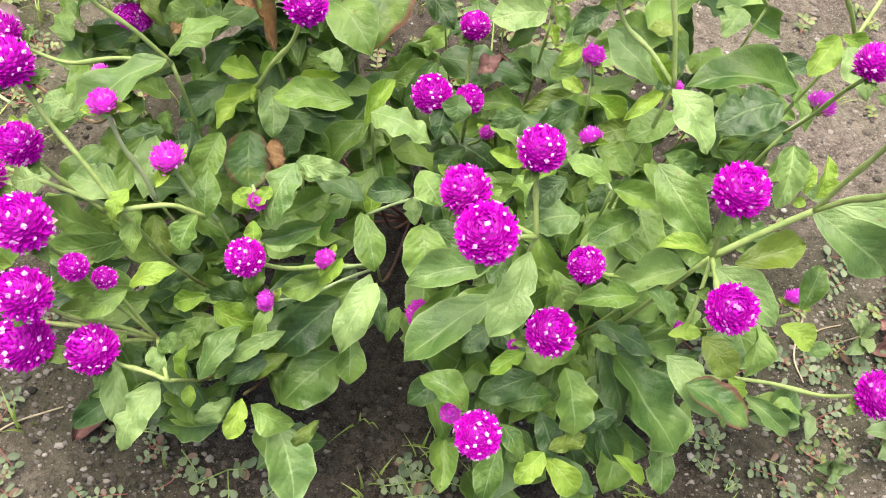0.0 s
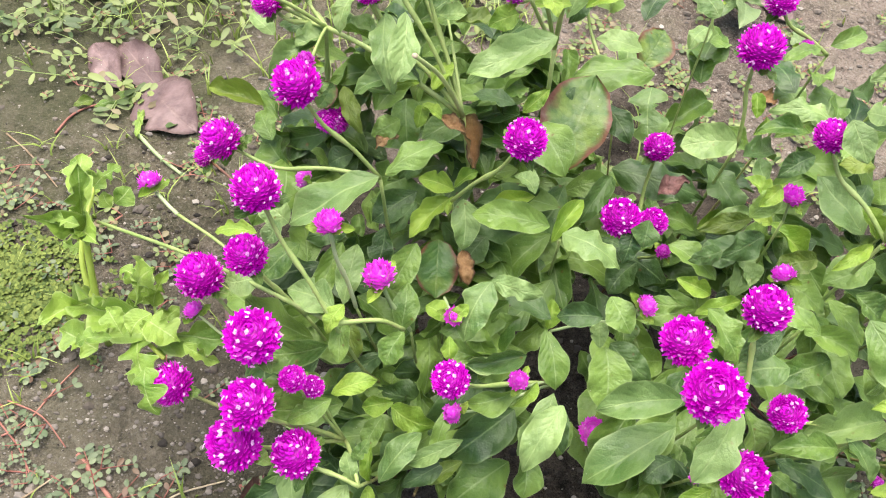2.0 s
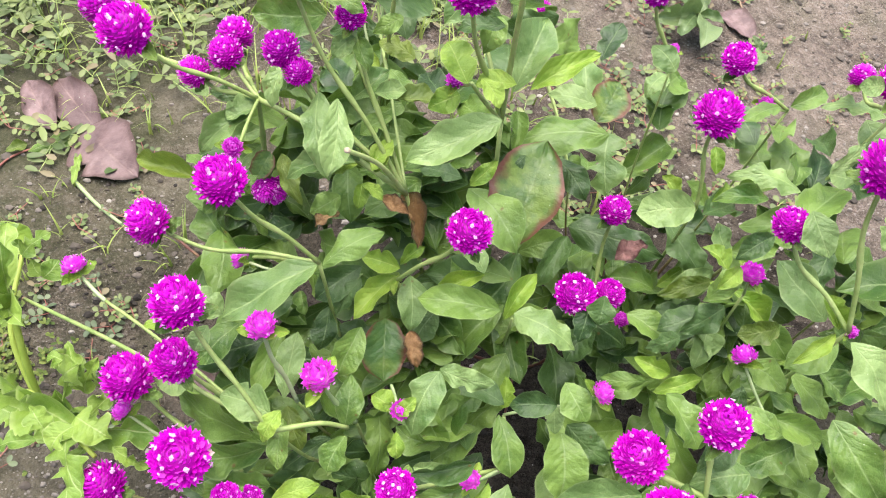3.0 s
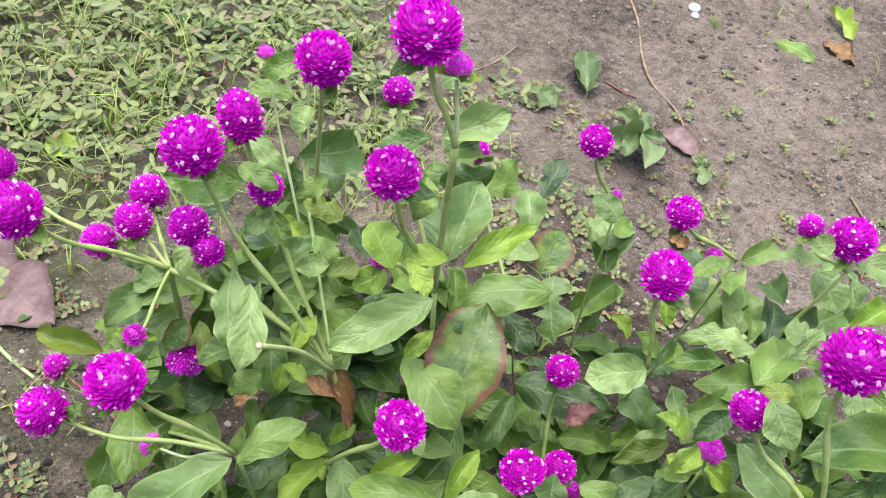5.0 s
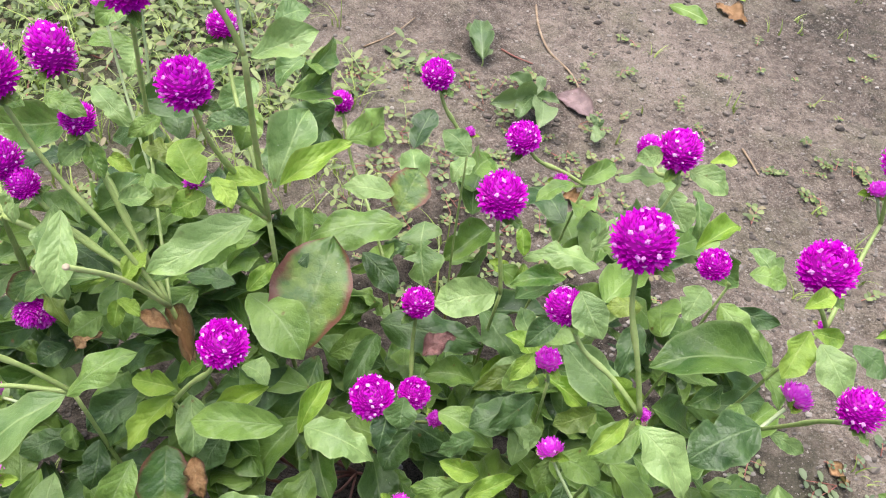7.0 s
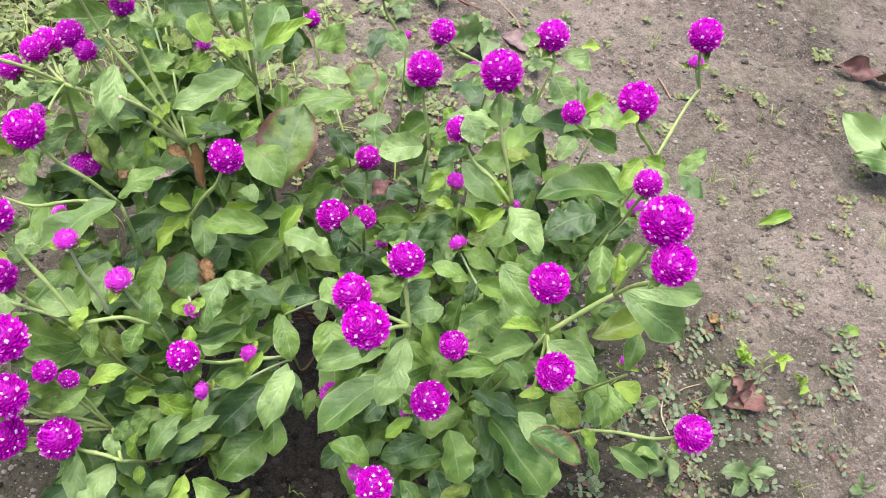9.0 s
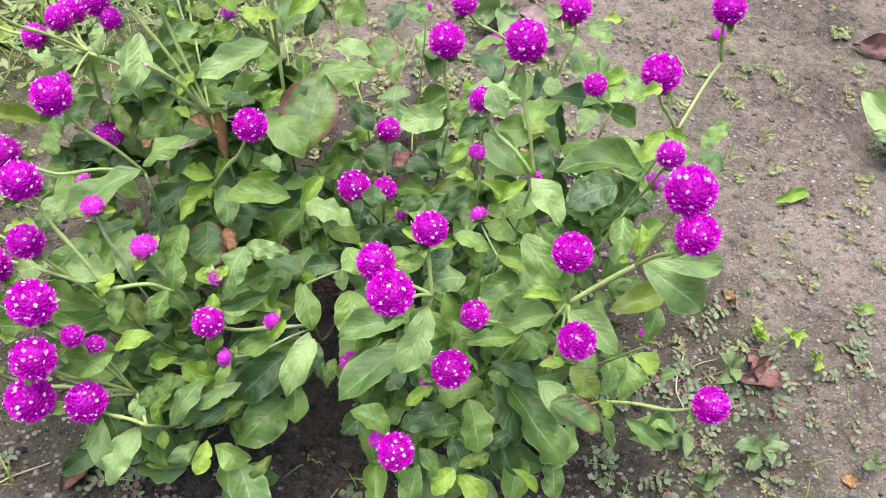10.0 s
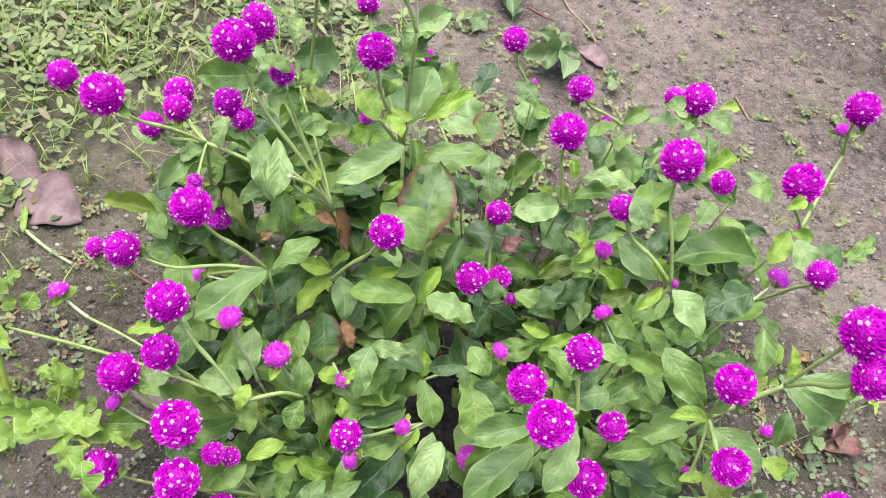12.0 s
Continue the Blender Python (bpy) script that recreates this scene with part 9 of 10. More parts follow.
under_leaf(DEEPSHADE, -0.090, 0.250, 0.079, -0.137, 0.238, 0.067, 0.026, 0.05)
under_leaf(DEEPSHADE, 0.145, 0.528, 0.096, 0.199, 0.516, 0.110, 0.030, 0.10)
under_leaf(GREEN, 0.326, 0.428, 0.133, 0.321, 0.469, 0.116, 0.020, 0.10)
leaf(DEADRED, 0.077, 0.411, 0.205, 0.098, 0.420, 0.213, 0.015, 0.16)


# ---- ground cover, litter and stones ----
def cover_material(name, dark, light, rough=0.5, odd=None):
    m = Nodes(name)
    isl = m.tree.nodes.new("ShaderNodeNewGeometry").outputs["Random Per Island"]
    f = m.math("ADD", m.math("MULTIPLY", isl, 0.7), m.math("MULTIPLY", m.noise(m.coord("Object"), 8.0, 3.0), 0.5))
    col = m.ramp(f, (0.2, dark), (0.95, light))
    if odd:
        col = m.mix(m.math("MULTIPLY", m.math("GREATER_THAN", m.math("FRACT", m.math("MULTIPLY", isl, 37.0)), 0.90), 0.8), col, odd)
    m.link(col, m.bsdf.inputs["Base Color"])
    m.bsdf.inputs["Roughness"].default_value = rough
    m.bump(m.noise(m.coord("Object"), 400.0, 2.0), 0.3, 0.0005)
    m.thin(col, 0.2)
    return m.mat


COVER = cover_material("cover_green", (0.05, 0.09, 0.02), (0.22, 0.27, 0.080), 0.5, (0.21, 0.155, 0.085))
COVERGREY = cover_material("cover_grey_green", (0.05, 0.085, 0.035), (0.19, 0.235, 0.115), 0.5, (0.16, 0.075, 0.05))
GRASS = cover_material("grass_blade", (0.14, 0.22, 0.03), (0.36, 0.44, 0.11))
MOSS = cover_material("moss", (0.05, 0.09, 0.015), (0.20, 0.25, 0.05), 0.8)
GRAVEL = cover_material("gravel", (0.075, 0.062, 0.052), (0.31, 0.275, 0.235), 0.85)
# Damp crumbs, darkened further to paint in the shade below the plant.
DAMPSHADE = cover_material("damp_shaded_crumb", (0.010, 0.008, 0.006), (0.105, 0.087, 0.069), 0.9)
CRUMB = cover_material("soil_crumb", (0.060, 0.050, 0.040), (0.21, 0.178, 0.145), 0.9)


def round_leaf(bm, c, d, n, length, width):
    """A small round leaf from c along d, with normal n, folded a little at its midrib."""
    side = d.cross(n)
    side.normalize()
    ring = []
    for s, v in ((0, 0.0), (0.75, 0.28), (1.0, 0.62), (0.62, 0.92), (0, 1.0), (-0.62, 0.92), (-1.0, 0.62), (-0.75, 0.28)):
        ring.append(bm.verts.new(c + d * length * v + side * width * 0.5 * s + n * (abs(s) * width * 0.16 - v * v * length * 0.1)))
    mid = bm.verts.new(c + d * length * 0.55)
    for k in range(8):
        bm.faces.new((mid, ring[k], ring[(k + 1) % 8]))


def sprig(bm, stalks, rnd, x, y, size, lift=0.35, slim=1.0):
    """A creeping weed: a few runners with paired round leaves."""
    z = ground_height(x, y)
    for _ in range(rnd.randrange(1, 4)):
        a = rnd.random() * 6.28
        run = Vector((math.cos(a), math.sin(a), 0))
        reach = size * rnd.uniform(1.5, 4.0)
        steps = rnd.randrange(2, 5)
        pts = [Vector((x, y, z + 0.001)) + run * reach * k / steps + Vector((0, 0, size * lift * (k / steps) * rnd.uniform(0.5, 1.5) + 0.002)) for k in range(steps + 1)]
        tube(stalks, pts, 0.0006, 0.0004, 4)
        for p in pts[1:]:
            for s in (1, -1):
                turn = a + s * rnd.uniform(0.7, 1.6)
                d = Vector((math.cos(turn), math.sin(turn), rnd.uniform(-0.1, 0.5))).normalized()
                n = (Vector((rnd.uniform(-0.3, 0.3), rnd.uniform(-0.5, 0.1), 1)) - d * d.z).normalized()
                round_leaf(bm, p, d, n, size * rnd.uniform(0.7, 1.3), size * rnd.uniform(0.5, 0.85) * slim)


def scatter(name, label, category, seed, count, spot, size, mat, stalk_mat, lift=0.35, slim=1.0):
    rnd, bm, stalks = random.Random(seed), bmesh.new(), bmesh.new()
    for _ in range(count):
        x, y = spot(rnd)
        sprig(bm, stalks, rnd, x, y, size * rnd.uniform(0.6, 1.3), lift, slim)
    ob = tagged(new(name, mesh_of(name, bm, mat)), label, category, kind="stuff")
    placed("runner", mesh_of("runner", stalks, stalk_mat), Matrix(), ob, "thin creeping runners")
    return ob


def clumps(centres, spread):
    def spot(rnd):
        x, y = centres[rnd.randrange(len(centres))]
        return x + rnd.gauss(0, spread), y + rnd.gauss(0, spread)
    return spot


def box_spot(x0, x1, y0, y1, power=1.0):
    return lambda rnd: (x0 + (x1 - x0) * rnd.random() ** power, y0 + (y1 - y0) * rnd.random())


scatter("creeping_weed", "small grey-green round-leaved creeping weeds on soil", "weeds", 21, 70,
        clumps([(0.34, 0.30), (0.42, 0.24), (0.46, 0.28), (0.38, 0.21), (0.50, 0.40), (0.55, 0.44), (0.33, 0.38), (0.58, 0.34), (0.44, 0.34)], 0.055), 0.0072, COVERGREY, REDTWIG)
scatter("creeping_weed", "small grey-green round-leaved creeping weeds on soil", "weeds", 22, 90,
        clumps([(-0.33, 0.27), (-0.30, 0.22), (-0.40, 0.33), (-0.22, 0.22), (-0.27, 0.17), (-0.38, 0.24), (-0.13, 0.19), (-0.44, 0.42), (-0.36, 0.40)], 0.040), 0.0056, COVERGREY, REDTWIG)
scatter("meadow_weed", "dense green low weeds covering the soil", "weeds", 23, 430,
        clumps([(-0.45, 1.02), (-0.35, 0.95), (-0.55, 0.92), (-0.25, 1.05), (-0.38, 0.84), (-0.50, 0.80), (-0.15, 1.0), (-0.08, 0.90), (-0.6, 1.1), (-0.2, 1.15)], 0.070), 0.0138, COVER, STEM, 1.1, 0.62)
scatter("low_weed", "scattered small green weeds on soil", "weeds", 24, 95, box_spot(-0.62, -0.20, 0.42, 0.88), 0.0058, COVER, REDTWIG, 0.5)
scatter("low_weed", "scattered small green weeds on soil", "weeds", 25, 120, box_spot(-0.02, 0.35, 0.60, 1.0), 0.0070, COVER, REDTWIG, 0.5)
scatter("low_weed", "scattered small green weeds on soil", "weeds", 26, 120, box_spot(0.33, 0.95, 0.18, 1.1), 0.0062, COVER, REDTWIG, 0.3)


scatter("creeping_weed", "tiny round-leaved weeds on damp dark soil", "weeds", 27, 34,
        clumps([(-0.10, 0.175), (-0.05, 0.20), (-0.16, 0.19), (0.20, 0.165), (0.31, 0.20), (0.28, 0.17), (0.06, 0.17)], 0.022), 0.0068, COVERGREY, STEM)


def grass_patch(seed, count, spot, length):
    rnd, bm = random.Random(seed), bmesh.new()
    for _ in range(count):
        x, y = spot(rnd)
        for _ in range(rnd.randrange(2, 6)):
            a, tall = rnd.random() * 6.28, length * rnd.uniform(0.5, 1.3)
            run = Vector((math.cos(a), math.sin(a), 0))
            side = Vector((-run.y, run.x, 0)) * rnd.uniform(0.0008, 0.0017)
            lean, base = rnd.uniform(0.3, 1.0), Vector((x + rnd.gauss(0, 0.004), y + rnd.gauss(0, 0.004), ground_height(x, y) - 0.001))
            last = None
            for k in range(5):
                f = k / 4
                p = base + run * tall * lean * f * f + Vector((0, 0, tall * (f - 0.45 * lean * f * f)))
                pair = (bm.verts.new(p - side * (1 - f * 0.95)), bm.verts.new(p + side * (1 - f * 0.95)))
                if last:
                    bm.faces.new((last[0], last[1], pair[1], pair[0]))
                last = pair
    return tagged(new("grass", mesh_of("grass", bm, GRASS)), "thin bright green grass blades in soil", "grass", kind="stuff")


grass_patch(31, 60, box_spot(-0.6, -0.15, 0.15, 0.7), 0.030)
grass_patch(32, 230, clumps([(-0.35, 0.95), (-0.5, 0.95), (-0.15, 0.98), (-0.02, 0.80), (-0.3, 0.8)], 0.09), 0.062)
grass_patch(33, 34, box_spot(0.0, 0.6, 0.12, 0.5), 0.022)
grass_patch(35, 26, box_spot(-0.16, 0.34, 0.12, 0.22), 0.020)
grass_patch(34, 48, box_spot(0.3, 1.0, 0.5, 1.3), 0.026)


def stones(name, label, category, seed, count, spot, small, large, mat):
    rnd = random.Random(seed)
    shape = bmesh.new()
    bmesh.ops.create_icosphere(shape, subdivisions=1, radius=1)
    base = [v.co.copy() for v in shape.verts]
    tris = [[v.index for v in f.verts] for f in shape.faces]
    shape.free()
    verts, faces = [], []
    for _ in range(count):
        x, y = spot(rnd)
        if mat is GRAVEL and math.hypot(x - 0.09, y - 0.42) < 0.23 + 0.05 * noise.noise(Vector((x * 9, y * 9, 0))):
            continue
        r = small + (large - small) * rnd.random() ** 6
        turn = Euler((rnd.random() * 6, rnd.random() * 6, rnd.random() * 6)).to_matrix()
        scale = Vector((1, rnd.uniform(0.6, 1), rnd.uniform(0.45, 0.8))) * r
        c, n = Vector((x, y, ground_height(x, y) + r * 0.15)), len(verts)
        for p in base:
            q = turn @ p
            q = q * (1 + 0.45 * noise.noise(q * 1.9 + c * 90))
            verts.append(c + Vector((q.x * scale.x, q.y * scale.y, q.z * scale.z)))
        faces += [[n + k for k in t] for t in tris]
    me = bpy.data.meshes.new(name)
    me.from_pydata(verts, [], faces)
    me.materials.append(mat)
    return tagged(new(name, me), label, category, kind="stuff")


stones("gravel", "fine grey and pale gravel on soil", "gravel", 41, 11000, box_spot(-0.65, 1.0, 0.1, 1.4), 0.0007, 0.0042, GRAVEL)
stones("gravel", "fine grey and pale gravel on soil", "gravel", 42, 1800, clumps([(0.45, 0.32), (0.36, 0.25), (0.5, 0.22), (-0.3, 0.25), (0.02, 0.25)], 0.08), 0.0007, 0.0030, GRAVEL)
stones("gravel", "fine grey and pale gravel on soil", "gravel", 45, 7000, box_spot(0.22, 0.72, 0.08, 0.75), 0.0006, 0.0034, GRAVEL)
stones("gravel", "fine grey and pale gravel on soil", "gravel", 46, 3600, box_spot(-0.48, -0.02, 0.10, 0.36), 0.0006, 0.0034, GRAVEL)
# Gravel in front of the plant, with its shade put into the colour.
stones("gravel", "fine brown and grey gravel on damp soil, darkened with painted shade", "gravel", 47, 3800, box_spot(-0.18, 0.34, 0.09, 0.23), 0.0006, 0.0032, DAMPSHADE)
PALEGRAVEL = cover_material("pale_gravel", (0.22, 0.195, 0.165), (0.44, 0.40, 0.345), 0.85)
stones("gravel", "pale sandy gravel strewn on soil", "gravel", 48, 1500, box_spot(0.15, 1.0, 0.1, 1.3), 0.0008, 0.0040, PALEGRAVEL)
stones("gravel", "pale sandy gravel strewn on soil", "gravel", 49, 700, box_spot(-0.6, 0.2, 0.1, 0.9), 0.0008, 0.0040, PALEGRAVEL)
stones("soil_crumbs", "dark crumbs of moist soil", "soil", 44, 3000, clumps([(0.5, 0.9), (0.3, 0.8), (0.7, 0.7), (0.55, 0.5), (0.8, 1.1), (0.45, 1.15), (-0.4, 0.5), (-0.5, 0.3), (0.62, 0.3)], 0.11), 0.0010, 0.0065, CRUMB)
# These crumbs carry the plant's shade in their colour.
stones("soil_crumbs", "dark crumbs of moist soil", "soil", 43, 4200, clumps([(0.02, 0.26), (0.25, 0.24), (0.1, 0.3), (-0.15, 0.24), (0.36, 0.28), (-0.3, 0.45)], 0.08), 0.0010, 0.0045, DAMPSHADE)


def moss_patch():
    rnd, bm = random.Random(51), bmesh.new()
    for _ in range(1500):
        x, y = -0.425 + rnd.gauss(0, 0.035), 0.375 + rnd.gauss(0, 0.03)
        c = Vector((x, y, ground_height(x, y) + rnd.uniform(0, 0.007)))
        for k in range(4):
            a = rnd.random() * 6.28
            d = Vector((math.cos(a), math.sin(a), rnd.uniform(0.2, 0.9))).normalized()
            round_leaf(bm, c, d, (Vector((0, -0.2, 1)) - d * d.z).normalized(), rnd.uniform(0.003, 0.006), 0.0028)
    return tagged(new("moss", mesh_of("moss", bm, MOSS)), "yellow-green moss cushion on soil", "moss", kind="stuff")


moss_patch()


def litter(name, material, bx, by, bz, tx, ty, tz, width, label):
    lift = max(ground_height(bx, by), ground_height(tx, ty), ground_height((bx + tx) / 2, (by + ty) / 2))
    ob = placed(name, leaf_mesh(material, 0.05, dice.randrange(22)), leaf_matrix((bx, by, bz * 0.5 + lift), (tx, ty, tz * 0.5 + lift), width, dice.uniform(-0.15, 0.15)))
    return tagged(ob, label, "leaf")


def stick(name, material, radius, label, *points):
    bm = bmesh.new()
    pts = [(x, y, ground_height(x, y) + z * 0.4) for x, y, z in points]
    tube(bm, smooth_path(pts, 6), radius, radius * 0.7, 6)
    return tagged(new(name, mesh_of(name, bm, material)), label, "twig")


def white_chip(x, y, r):
    bm = bmesh.new()
    bmesh.ops.create_icosphere(bm, subdivisions=2, radius=1)
    for v in bm.verts:
        v.co *= 1 + 0.25 * noise.noise(v.co * 1.6 + Vector((x * 50, y * 50, 0)))
    ob = new("white_chip", mesh_of("white_chip", bm, SHELL))
    ob.matrix_basis = Matrix.Translation((x, y, ground_height(x, y) + r * 0.35)) @ Matrix.Diagonal((r, r, r * 0.7, 1))
    return tagged(ob, "small bright white stone chip on soil", "stone", "white chips")


def broad_weed(material, centre, tall, *tips):
    """A rooted weed: a short stem and one leaf a tip."""
    x, y = centre
    z = ground_height(x, y)
    weed = tagged(new("broadleaf_weed"), "small broad-leaved green weed rooted in soil", "weed", "broadleaf weeds")
    weed.matrix_basis = pose(x, y, z)
    top = Vector((x, y, z + tall * 0.8))
    stem(0.0014, 0.0010, (x, y, z - 0.004), (x + 0.001, y, z + tall * 0.4), tuple(top), owner=weed, material=STEM)
    for t in tips:
        d = Vector(t) - top
        leaf(material, *top, *(top + d * 1.05), max(0.006, d.length * 0.48), 0.06, owner=weed)


litter("dead_leaf", DEADLEAF, -0.378, 0.635, 0.006, -0.316, 0.579, 0.004, 0.071, "large dry mauve-brown fallen leaf lying on soil")
litter("dead_leaf", DEADLEAF, -0.369, 0.632, 0.007, -0.432, 0.698, 0.005, 0.043, "dry mauve-brown fallen leaf lying on soil")
litter("dead_leaf", DEADLEAF, -0.413, 0.631, 0.006, -0.458, 0.689, 0.004, 0.038, "dry mauve-brown fallen leaf lying on soil")
litter("dead_leaf", DEADRED, 0.464, 0.329, 0.006, 0.510, 0.350, 0.004, 0.034, "crumpled reddish dead leaf on soil")
litter("dead_leaf", DEADRED, 0.483, 0.362, 0.009, 0.485, 0.328, 0.006, 0.021, "crumpled reddish dead leaf on soil")
litter("dead_leaf", DEADLEAF, 0.343, 0.912, 0.007, 0.305, 0.957, 0.005, 0.036, "pinkish-brown dry leaf lying on soil")
litter("dead_leaf", DEADRED, -0.190, 0.212, 0.010, -0.175, 0.248, 0.007, 0.019, "dark red-brown dead leaf on damp soil")
litter("dead_leaf", DEADLEAF, -0.240, 0.385, 0.012, -0.195, 0.367, 0.008, 0.028, "dry brown leaf on soil below the plant")
litter("dead_leaf", WITHERED, 0.478, 0.447, 0.004, 0.490, 0.419, 0.003, 0.013, "small curled tan dry leaf on soil")
litter("dead_leaf", DEADRED, 0.835, 0.923, 0.008, 0.924, 0.882, 0.006, 0.032, "curled dark brown dry leaf on soil")
litter("dead_leaf", WITHERED, 0.589, 1.192, 0.006, 0.628, 1.143, 0.004, 0.033, "tan dry leaf scrap on soil")
litter("dead_leaf", WITHERED, 0.543, 0.224, 0.004, 0.557, 0.213, 0.003, 0.015, "small orange-tan dry leaf on soil")
litter("dead_leaf", WITHERED, 0.282, 0.770, 0.004, 0.304, 0.762, 0.003, 0.017, "small tan dry leaf on soil")
litter("fallen_leaf", LIME, 0.512, 1.180, 0.006, 0.569, 1.143, 0.004, 0.030, "bright green fallen leaf lying on soil")
litter("fallen_leaf", YOUNG, 0.625, 1.280, 0.006, 0.640, 1.203, 0.004, 0.026, "pale green curled fallen leaf on soil")
litter("fallen_leaf", YOUNG, 0.591, 0.586, 0.005, 0.645, 0.610, 0.003, 0.019, "pale green leaf scrap lying on soil")
litter("fallen_leaf", LIME, 0.633, 0.421, 0.004, 0.662, 0.424, 0.003, 0.016, "small lime-green leaf on soil")
litter("fallen_leaf", YOUNG, -0.395, 0.807, 0.020, -0.355, 0.789, 0.014, 0.031, "pale round green leaf of a low weed")
litter("fallen_leaf", YOUNG, -0.414, 0.496, 0.020, -0.380, 0.487, 0.014, 0.031, "pale round green leaf of a low weed")
litter("fallen_leaf", LIME, -0.426, 0.597, 0.008, -0.382, 0.626, 0.006, 0.017, "yellow-green leaf of a creeping weed")
litter("fallen_leaf", OLIVE, -0.446, 0.594, 0.006, -0.430, 0.607, 0.004, 0.012, "yellowing leaf of a creeping weed")
litter("fallen_leaf", LIME, -0.370, 0.558, 0.012, -0.375, 0.597, 0.008, 0.008, "yellow-green leaf on a cut stalk")
stick("cut_stalk", PALESTEM, 0.0022, "pale cut flower stalk lying on soil", (-0.372, 0.566, 0.006), (-0.343, 0.542, 0.006), (-0.309, 0.519, 0.006))
stick("twig", TWIG, 0.0016, "short pale twig lying on soil", (0.532, 0.871, 0.005), (0.537, 0.850, 0.005), (0.539, 0.825, 0.005))
stick("vine", TWIG, 0.0020, "thin brown dry vine creeping over soil", (0.298, 1.252, 0.006), (0.305, 1.181, 0.006), (0.300, 1.101, 0.006), (0.306, 1.041, 0.006), (0.329, 0.993, 0.006), (0.340, 0.941, 0.006))
stick("twig", REDTWIG, 0.0022, "thick reddish stalk lying on soil", (-0.316, 0.243, 0.005), (-0.293, 0.223, 0.005), (-0.264, 0.199, 0.005))
stick("runner_stem", REDTWIG, 0.0013, "reddish creeping weed stem on soil", (-0.449, 0.554, 0.006), (-0.444, 0.582, 0.006), (-0.430, 0.599, 0.006), (-0.405, 0.612, 0.006))
stick("twig", TWIG, 0.0012, "dark thin twig pressed into soil", (0.619, 0.380, 0.004), (0.624, 0.350, 0.004), (0.623, 0.313, 0.004))
stick("twig", REDTWIG, 0.0014, "thin red-brown stem on soil", (0.241, 1.038, 0.005), (0.258, 1.023, 0.005), (0.279, 1.008, 0.005))
stick("twig", TWIG, 0.0010, "thin dry straw on soil", (-0.496, 0.549, 0.004), (-0.465, 0.528, 0.004), (-0.424, 0.491, 0.004))
stick("twig", TWIG, 0.0010, "thin dry straw on soil", (-0.502, 0.691, 0.004), (-0.461, 0.681, 0.004), (-0.438, 0.667, 0.004))
stick("twig", REDTWIG, 0.0009, "thin red dry root on soil", (-0.378, 0.250, 0.004), (-0.364, 0.261, 0.004), (-0.352, 0.289, 0.004), (-0.343, 0.317, 0.004))
stick("twig", REDTWIG, 0.0009, "thin red dry root on soil", (-0.387, 0.263, 0.005), (-0.361, 0.242, 0.005), (-0.344, 0.221, 0.005))
stick("twig", REDTWIG, 0.0008, "thin red dry root on soil", (-0.384, 0.278, 0.005), (-0.353, 0.268, 0.005), (-0.327, 0.247, 0.005))
stick("twig", REDTWIG, 0.0008, "thin red dry root on soil", (-0.374, 0.224, 0.004), (-0.346, 0.225, 0.004), (-0.322, 0.219, 0.004), (-0.305, 0.208, 0.004))
stick("twig", TWIG, 0.0009, "thin dry straw on soil", (-0.363, 0.191, 0.004), (-0.344, 0.207, 0.004), (-0.328, 0.223, 0.004))
stick("twig", TWIG, 0.0010, "thin dry straw on soil", (-0.252, 0.206, 0.005), (-0.236, 0.224, 0.005), (-0.204, 0.240, 0.005))
stick("twig", TWIG, 0.0010, "thin dry straw on soil", (0.419, 0.331, 0.004), (0.451, 0.342, 0.004), (0.472, 0.349, 0.004))
stick("twig", TWIG, 0.0009, "thin dry straw on soil", (0.396, 0.328, 0.004), (0.421, 0.348, 0.004), (0.446, 0.356, 0.004))
stick("twig", TWIG, 0.0010, "thin straw on soil", (0.412, 0.362, 0.004), (0.391, 0.321, 0.004), (0.393, 0.295, 0.004))
stick("twig", TWIG, 0.0012, "thin pale root on soil", (0.058, 1.019, 0.005), (0.095, 1.050, 0.005), (0.127, 1.093, 0.005))
stick("twig", REDTWIG, 0.0013, "reddish bare stem among weeds", (-0.291, 0.971, 0.012), (-0.262, 0.955, 0.012), (-0.237, 0.944, 0.012))
stick("twig", REDTWIG, 0.0012, "reddish bare stem among weeds", (-0.246, 1.017, 0.030), (-0.239, 0.962, 0.030), (-0.237, 0.916, 0.030))
stick("twig", REDTWIG, 0.0012, "reddish bare stem among weeds", (-0.325, 0.938, 0.020), (-0.314, 0.890, 0.020), (-0.310, 0.862, 0.020))
white_chip(0.394, 1.222, 0.0092)
white_chip(0.736, 1.236, 0.0104)
white_chip(0.392, 1.204, 0.0058)
broad_weed(PALELIT, (0.809, 0.655), 0.045, (0.752, 0.745, 0.050), (0.738, 0.672, 0.046), (0.852, 0.752, 0.052), (0.850, 0.690, 0.044), (0.800, 0.735, 0.060))
broad_weed(WEED, (0.269, 0.924), 0.020, (0.238, 0.950, 0.020), (0.209, 0.893, 0.020), (0.279, 0.955, 0.020), (0.261, 0.857, 0.020), (0.239, 0.872, 0.020), (0.292, 0.903, 0.020))
broad_weed(WEED, (0.210, 0.999), 0.012, (0.196, 1.059, 0.012), (0.212, 1.068, 0.012), (0.223, 1.011, 0.012))
broad_weed(WEED, (0.581, 0.234), 0.010, (0.558, 0.223, 0.010), (0.576, 0.245, 0.010), (0.590, 0.235, 0.010))
broad_weed(WEED, (0.156, 0.993), 0.008, (0.132, 0.978, 0.008), (0.166, 0.957, 0.008), (0.180, 0.992, 0.008), (0.145, 0.954, 0.008))
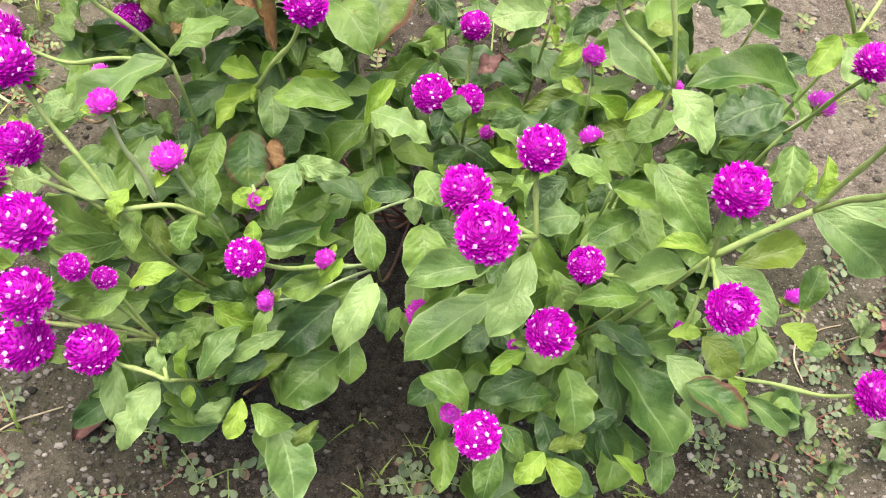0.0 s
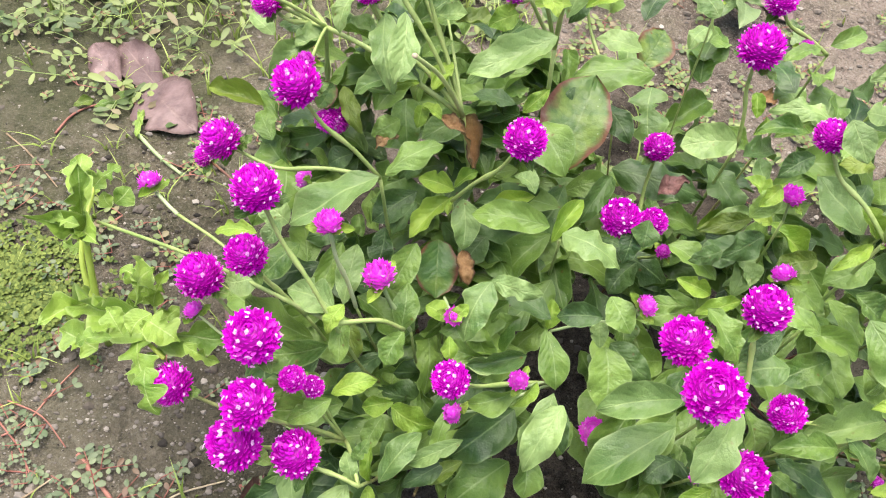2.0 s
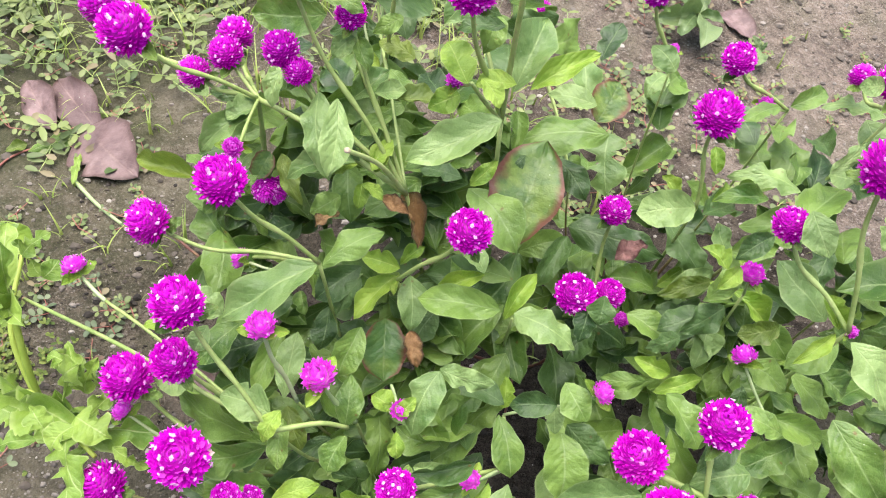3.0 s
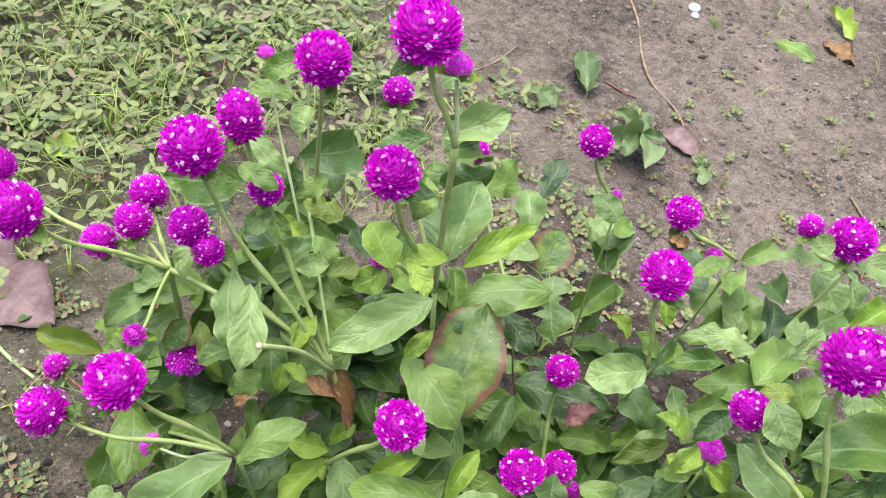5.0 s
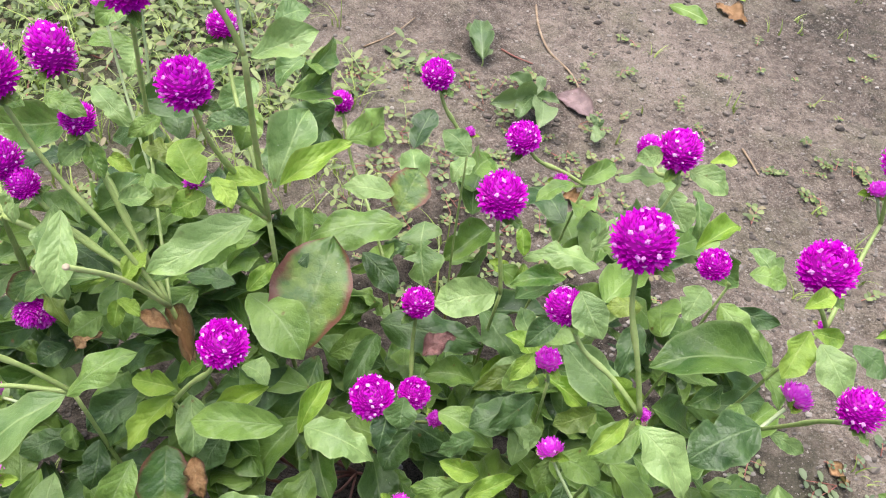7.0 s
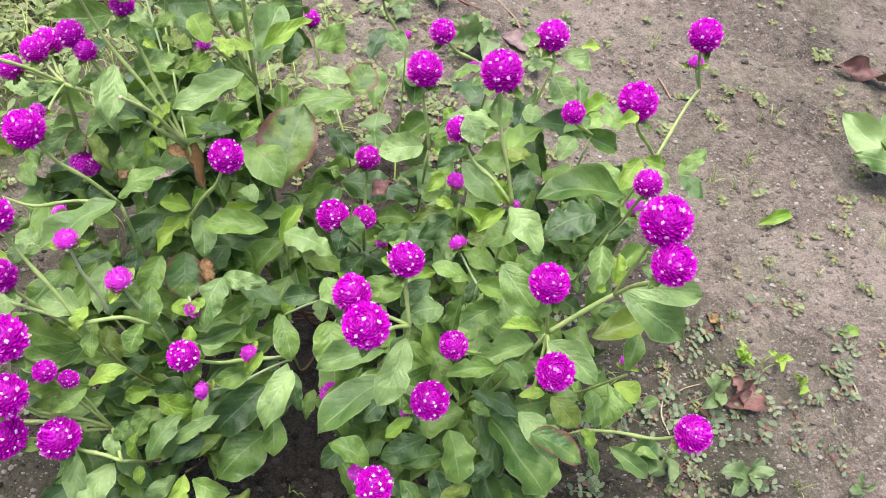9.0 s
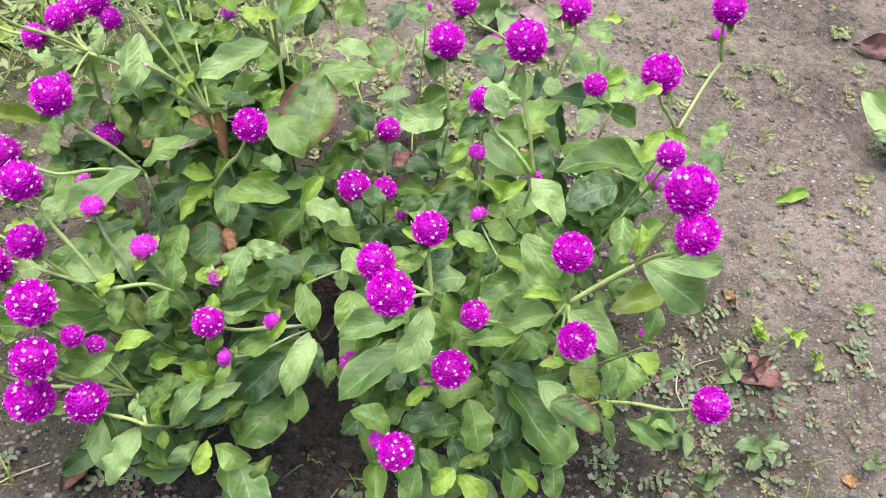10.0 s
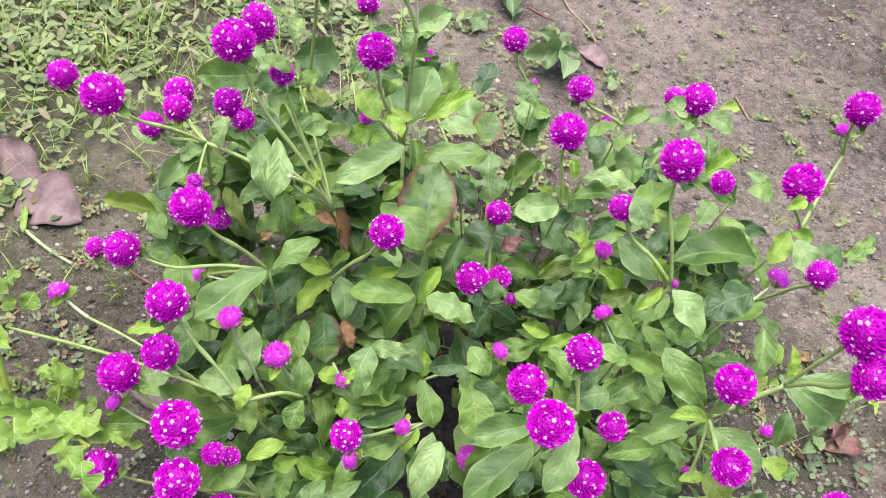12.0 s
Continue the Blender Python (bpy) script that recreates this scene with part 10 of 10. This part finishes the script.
broad_weed(WEED, (0.345, 0.886), 0.010, (0.334, 0.899, 0.010), (0.350, 0.891, 0.010), (0.331, 0.849, 0.010))
broad_weed(YOUNG, (0.499, 0.381), 0.012, (0.486, 0.387, 0.012), (0.505, 0.384, 0.012), (0.498, 0.399, 0.012), (0.502, 0.366, 0.012))
broad_weed(YOUNG, (0.540, 0.382), 0.010, (0.527, 0.386, 0.010), (0.549, 0.383, 0.010), (0.534, 0.361, 0.010), (0.553, 0.376, 0.010))
broad_weed(WEED, (0.456, 0.341), 0.014, (0.440, 0.350, 0.014), (0.468, 0.347, 0.014), (0.452, 0.357, 0.014), (0.448, 0.316, 0.014), (0.429, 0.316, 0.014))
broad_weed(YOUNG, (0.557, 0.353), 0.010, (0.546, 0.358, 0.010), (0.562, 0.355, 0.010), (0.543, 0.333, 0.010))
broad_weed(WEED, (0.460, 0.248), 0.012, (0.426, 0.246, 0.012), (0.459, 0.228, 0.012), (0.476, 0.261, 0.012), (0.451, 0.258, 0.012), (0.434, 0.226, 0.012), (0.483, 0.246, 0.012))
broad_weed(WEED, (0.381, 0.266), 0.012, (0.368, 0.272, 0.012), (0.388, 0.270, 0.012), (0.358, 0.246, 0.012), (0.373, 0.237, 0.012))
broad_weed(WEED, (0.397, 0.222), 0.010, (0.373, 0.215, 0.010), (0.382, 0.204, 0.010), (0.408, 0.215, 0.010), (0.402, 0.232, 0.010))


# ---- the chewed weed ----
chewed_weed = tagged(new("chewed_weed"), "lime-green weed with ragged insect-eaten leaves, beside the flowers", "weed")
chewed_weed.matrix_basis = pose(-0.326, 0.34, 0.0)
stem(0.0036, 0.0026, (-0.326, 0.340, -0.005), (-0.327, 0.352, 0.06), (-0.333, 0.380, 0.118), owner=chewed_weed, material=LIMESTEM)
stem(0.0030, 0.0018, (-0.326, 0.342, 0.03), (-0.340, 0.372, 0.08), (-0.342, 0.425, 0.105), owner=chewed_weed, material=LIMESTEM)
stem(0.0028, 0.0016, (-0.325, 0.338, 0.01), (-0.311, 0.322, 0.085), (-0.278, 0.297, 0.138), (-0.232, 0.262, 0.15), owner=chewed_weed, material=LIMESTEM)
for b, t, w in (((-0.331, 0.374, 0.105), (-0.352, 0.348, 0.160), 0.024), ((-0.335, 0.385, 0.118), (-0.346, 0.430, 0.132), 0.026),
                ((-0.331, 0.372, 0.112), (-0.306, 0.348, 0.140), 0.022), ((-0.333, 0.380, 0.116), (-0.330, 0.395, 0.165), 0.022),
                ((-0.262, 0.312, 0.150), (-0.242, 0.299, 0.197), 0.034), ((-0.313, 0.320, 0.100), (-0.328, 0.284, 0.126), 0.028),
                ((-0.311, 0.322, 0.100), (-0.268, 0.290, 0.148), 0.034), ((-0.288, 0.302, 0.130), (-0.240, 0.274, 0.156), 0.034),
                ((-0.252, 0.277, 0.150), (-0.230, 0.236, 0.156), 0.030), ((-0.245, 0.280, 0.148), (-0.196, 0.282, 0.148), 0.030),
                ((-0.342, 0.420, 0.104), (-0.322, 0.436, 0.116), 0.020), ((-0.342, 0.425, 0.105), (-0.366, 0.440, 0.110), 0.020)):
    leaf(LIME, *b, *t, w, 0.08, owner=chewed_weed, chewed=True)
leaf(LIME, -0.259, 0.313, 0.133, -0.270, 0.335, 0.150, 0.018, 0.08, owner=chewed_weed, chewed=True)
leaf(LIME, -0.257, 0.309, 0.130, -0.245, 0.322, 0.160, 0.016, 0.08, owner=chewed_weed, chewed=True)
leaf(LIME, -0.258, 0.299, 0.121, -0.266, 0.299, 0.154, 0.020, 0.08, owner=chewed_weed, chewed=True)
leaf(LIME, -0.256, 0.295, 0.119, -0.238, 0.309, 0.135, 0.018, 0.08, owner=chewed_weed, chewed=True)
leaf(LIME, -0.253, 0.281, 0.108, -0.260, 0.259, 0.107, 0.018, 0.08, owner=chewed_weed, chewed=True)
leaf(LIME, -0.249, 0.284, 0.112, -0.224, 0.277, 0.144, 0.015, 0.08, owner=chewed_weed, chewed=True)
leaf(LIME, -0.260, 0.320, 0.138, -0.283, 0.328, 0.142, 0.018, 0.08, owner=chewed_weed, chewed=True)
leaf(LIME, -0.255, 0.302, 0.125, -0.262, 0.285, 0.128, 0.017, 0.08, owner=chewed_weed, chewed=True)
leaf(LIME, -0.319, 0.355, 0.147, -0.343, 0.359, 0.148, 0.013, 0.10, owner=chewed_weed, chewed=True)
leaf(LIME, -0.344, 0.381, 0.074, -0.360, 0.385, 0.076, 0.014, 0.10, owner=chewed_weed, chewed=True)
leaf(LIME, -0.329, 0.373, 0.114, -0.343, 0.390, 0.122, 0.012, 0.05, owner=chewed_weed, chewed=True)
leaf(LIME, -0.351, 0.409, 0.075, -0.349, 0.431, 0.085, 0.019, 0.15, owner=chewed_weed, chewed=True)
leaf(LIME, -0.326, 0.410, 0.096, -0.335, 0.420, 0.101, 0.015, 0.05, owner=chewed_weed)
leaf(LIME, -0.309, 0.389, 0.131, -0.300, 0.401, 0.138, 0.018, 0.15, owner=chewed_weed)
leaf(LIME, -0.258, 0.313, 0.127, -0.279, 0.335, 0.136, 0.025, 0.05, owner=chewed_weed, chewed=True)
leaf(LIME, -0.256, 0.266, 0.165, -0.270, 0.281, 0.173, 0.019, 0.10, owner=chewed_weed, chewed=True)
leaf(LIME, -0.326, 0.325, 0.016, -0.361, 0.337, 0.020, 0.033, 0.05, owner=chewed_weed, chewed=True)
leaf(LIME, -0.246, 0.281, 0.162, -0.223, 0.271, 0.158, 0.027, 0.05, owner=chewed_weed, chewed=True)
leaf(LIME, -0.224, 0.253, 0.224, -0.233, 0.240, 0.218, 0.018, 0.15, owner=chewed_weed, chewed=True)
leaf(LIME, -0.220, 0.224, 0.216, -0.208, 0.202, 0.206, 0.023, 0.10, owner=chewed_weed, chewed=True)
leaf(LIME, -0.214, 0.258, 0.183, -0.190, 0.250, 0.181, 0.014, 0.10, owner=chewed_weed, chewed=True)
leaf(LIME, -0.261, 0.262, 0.169, -0.283, 0.256, 0.165, 0.014, 0.15, owner=chewed_weed, chewed=True)
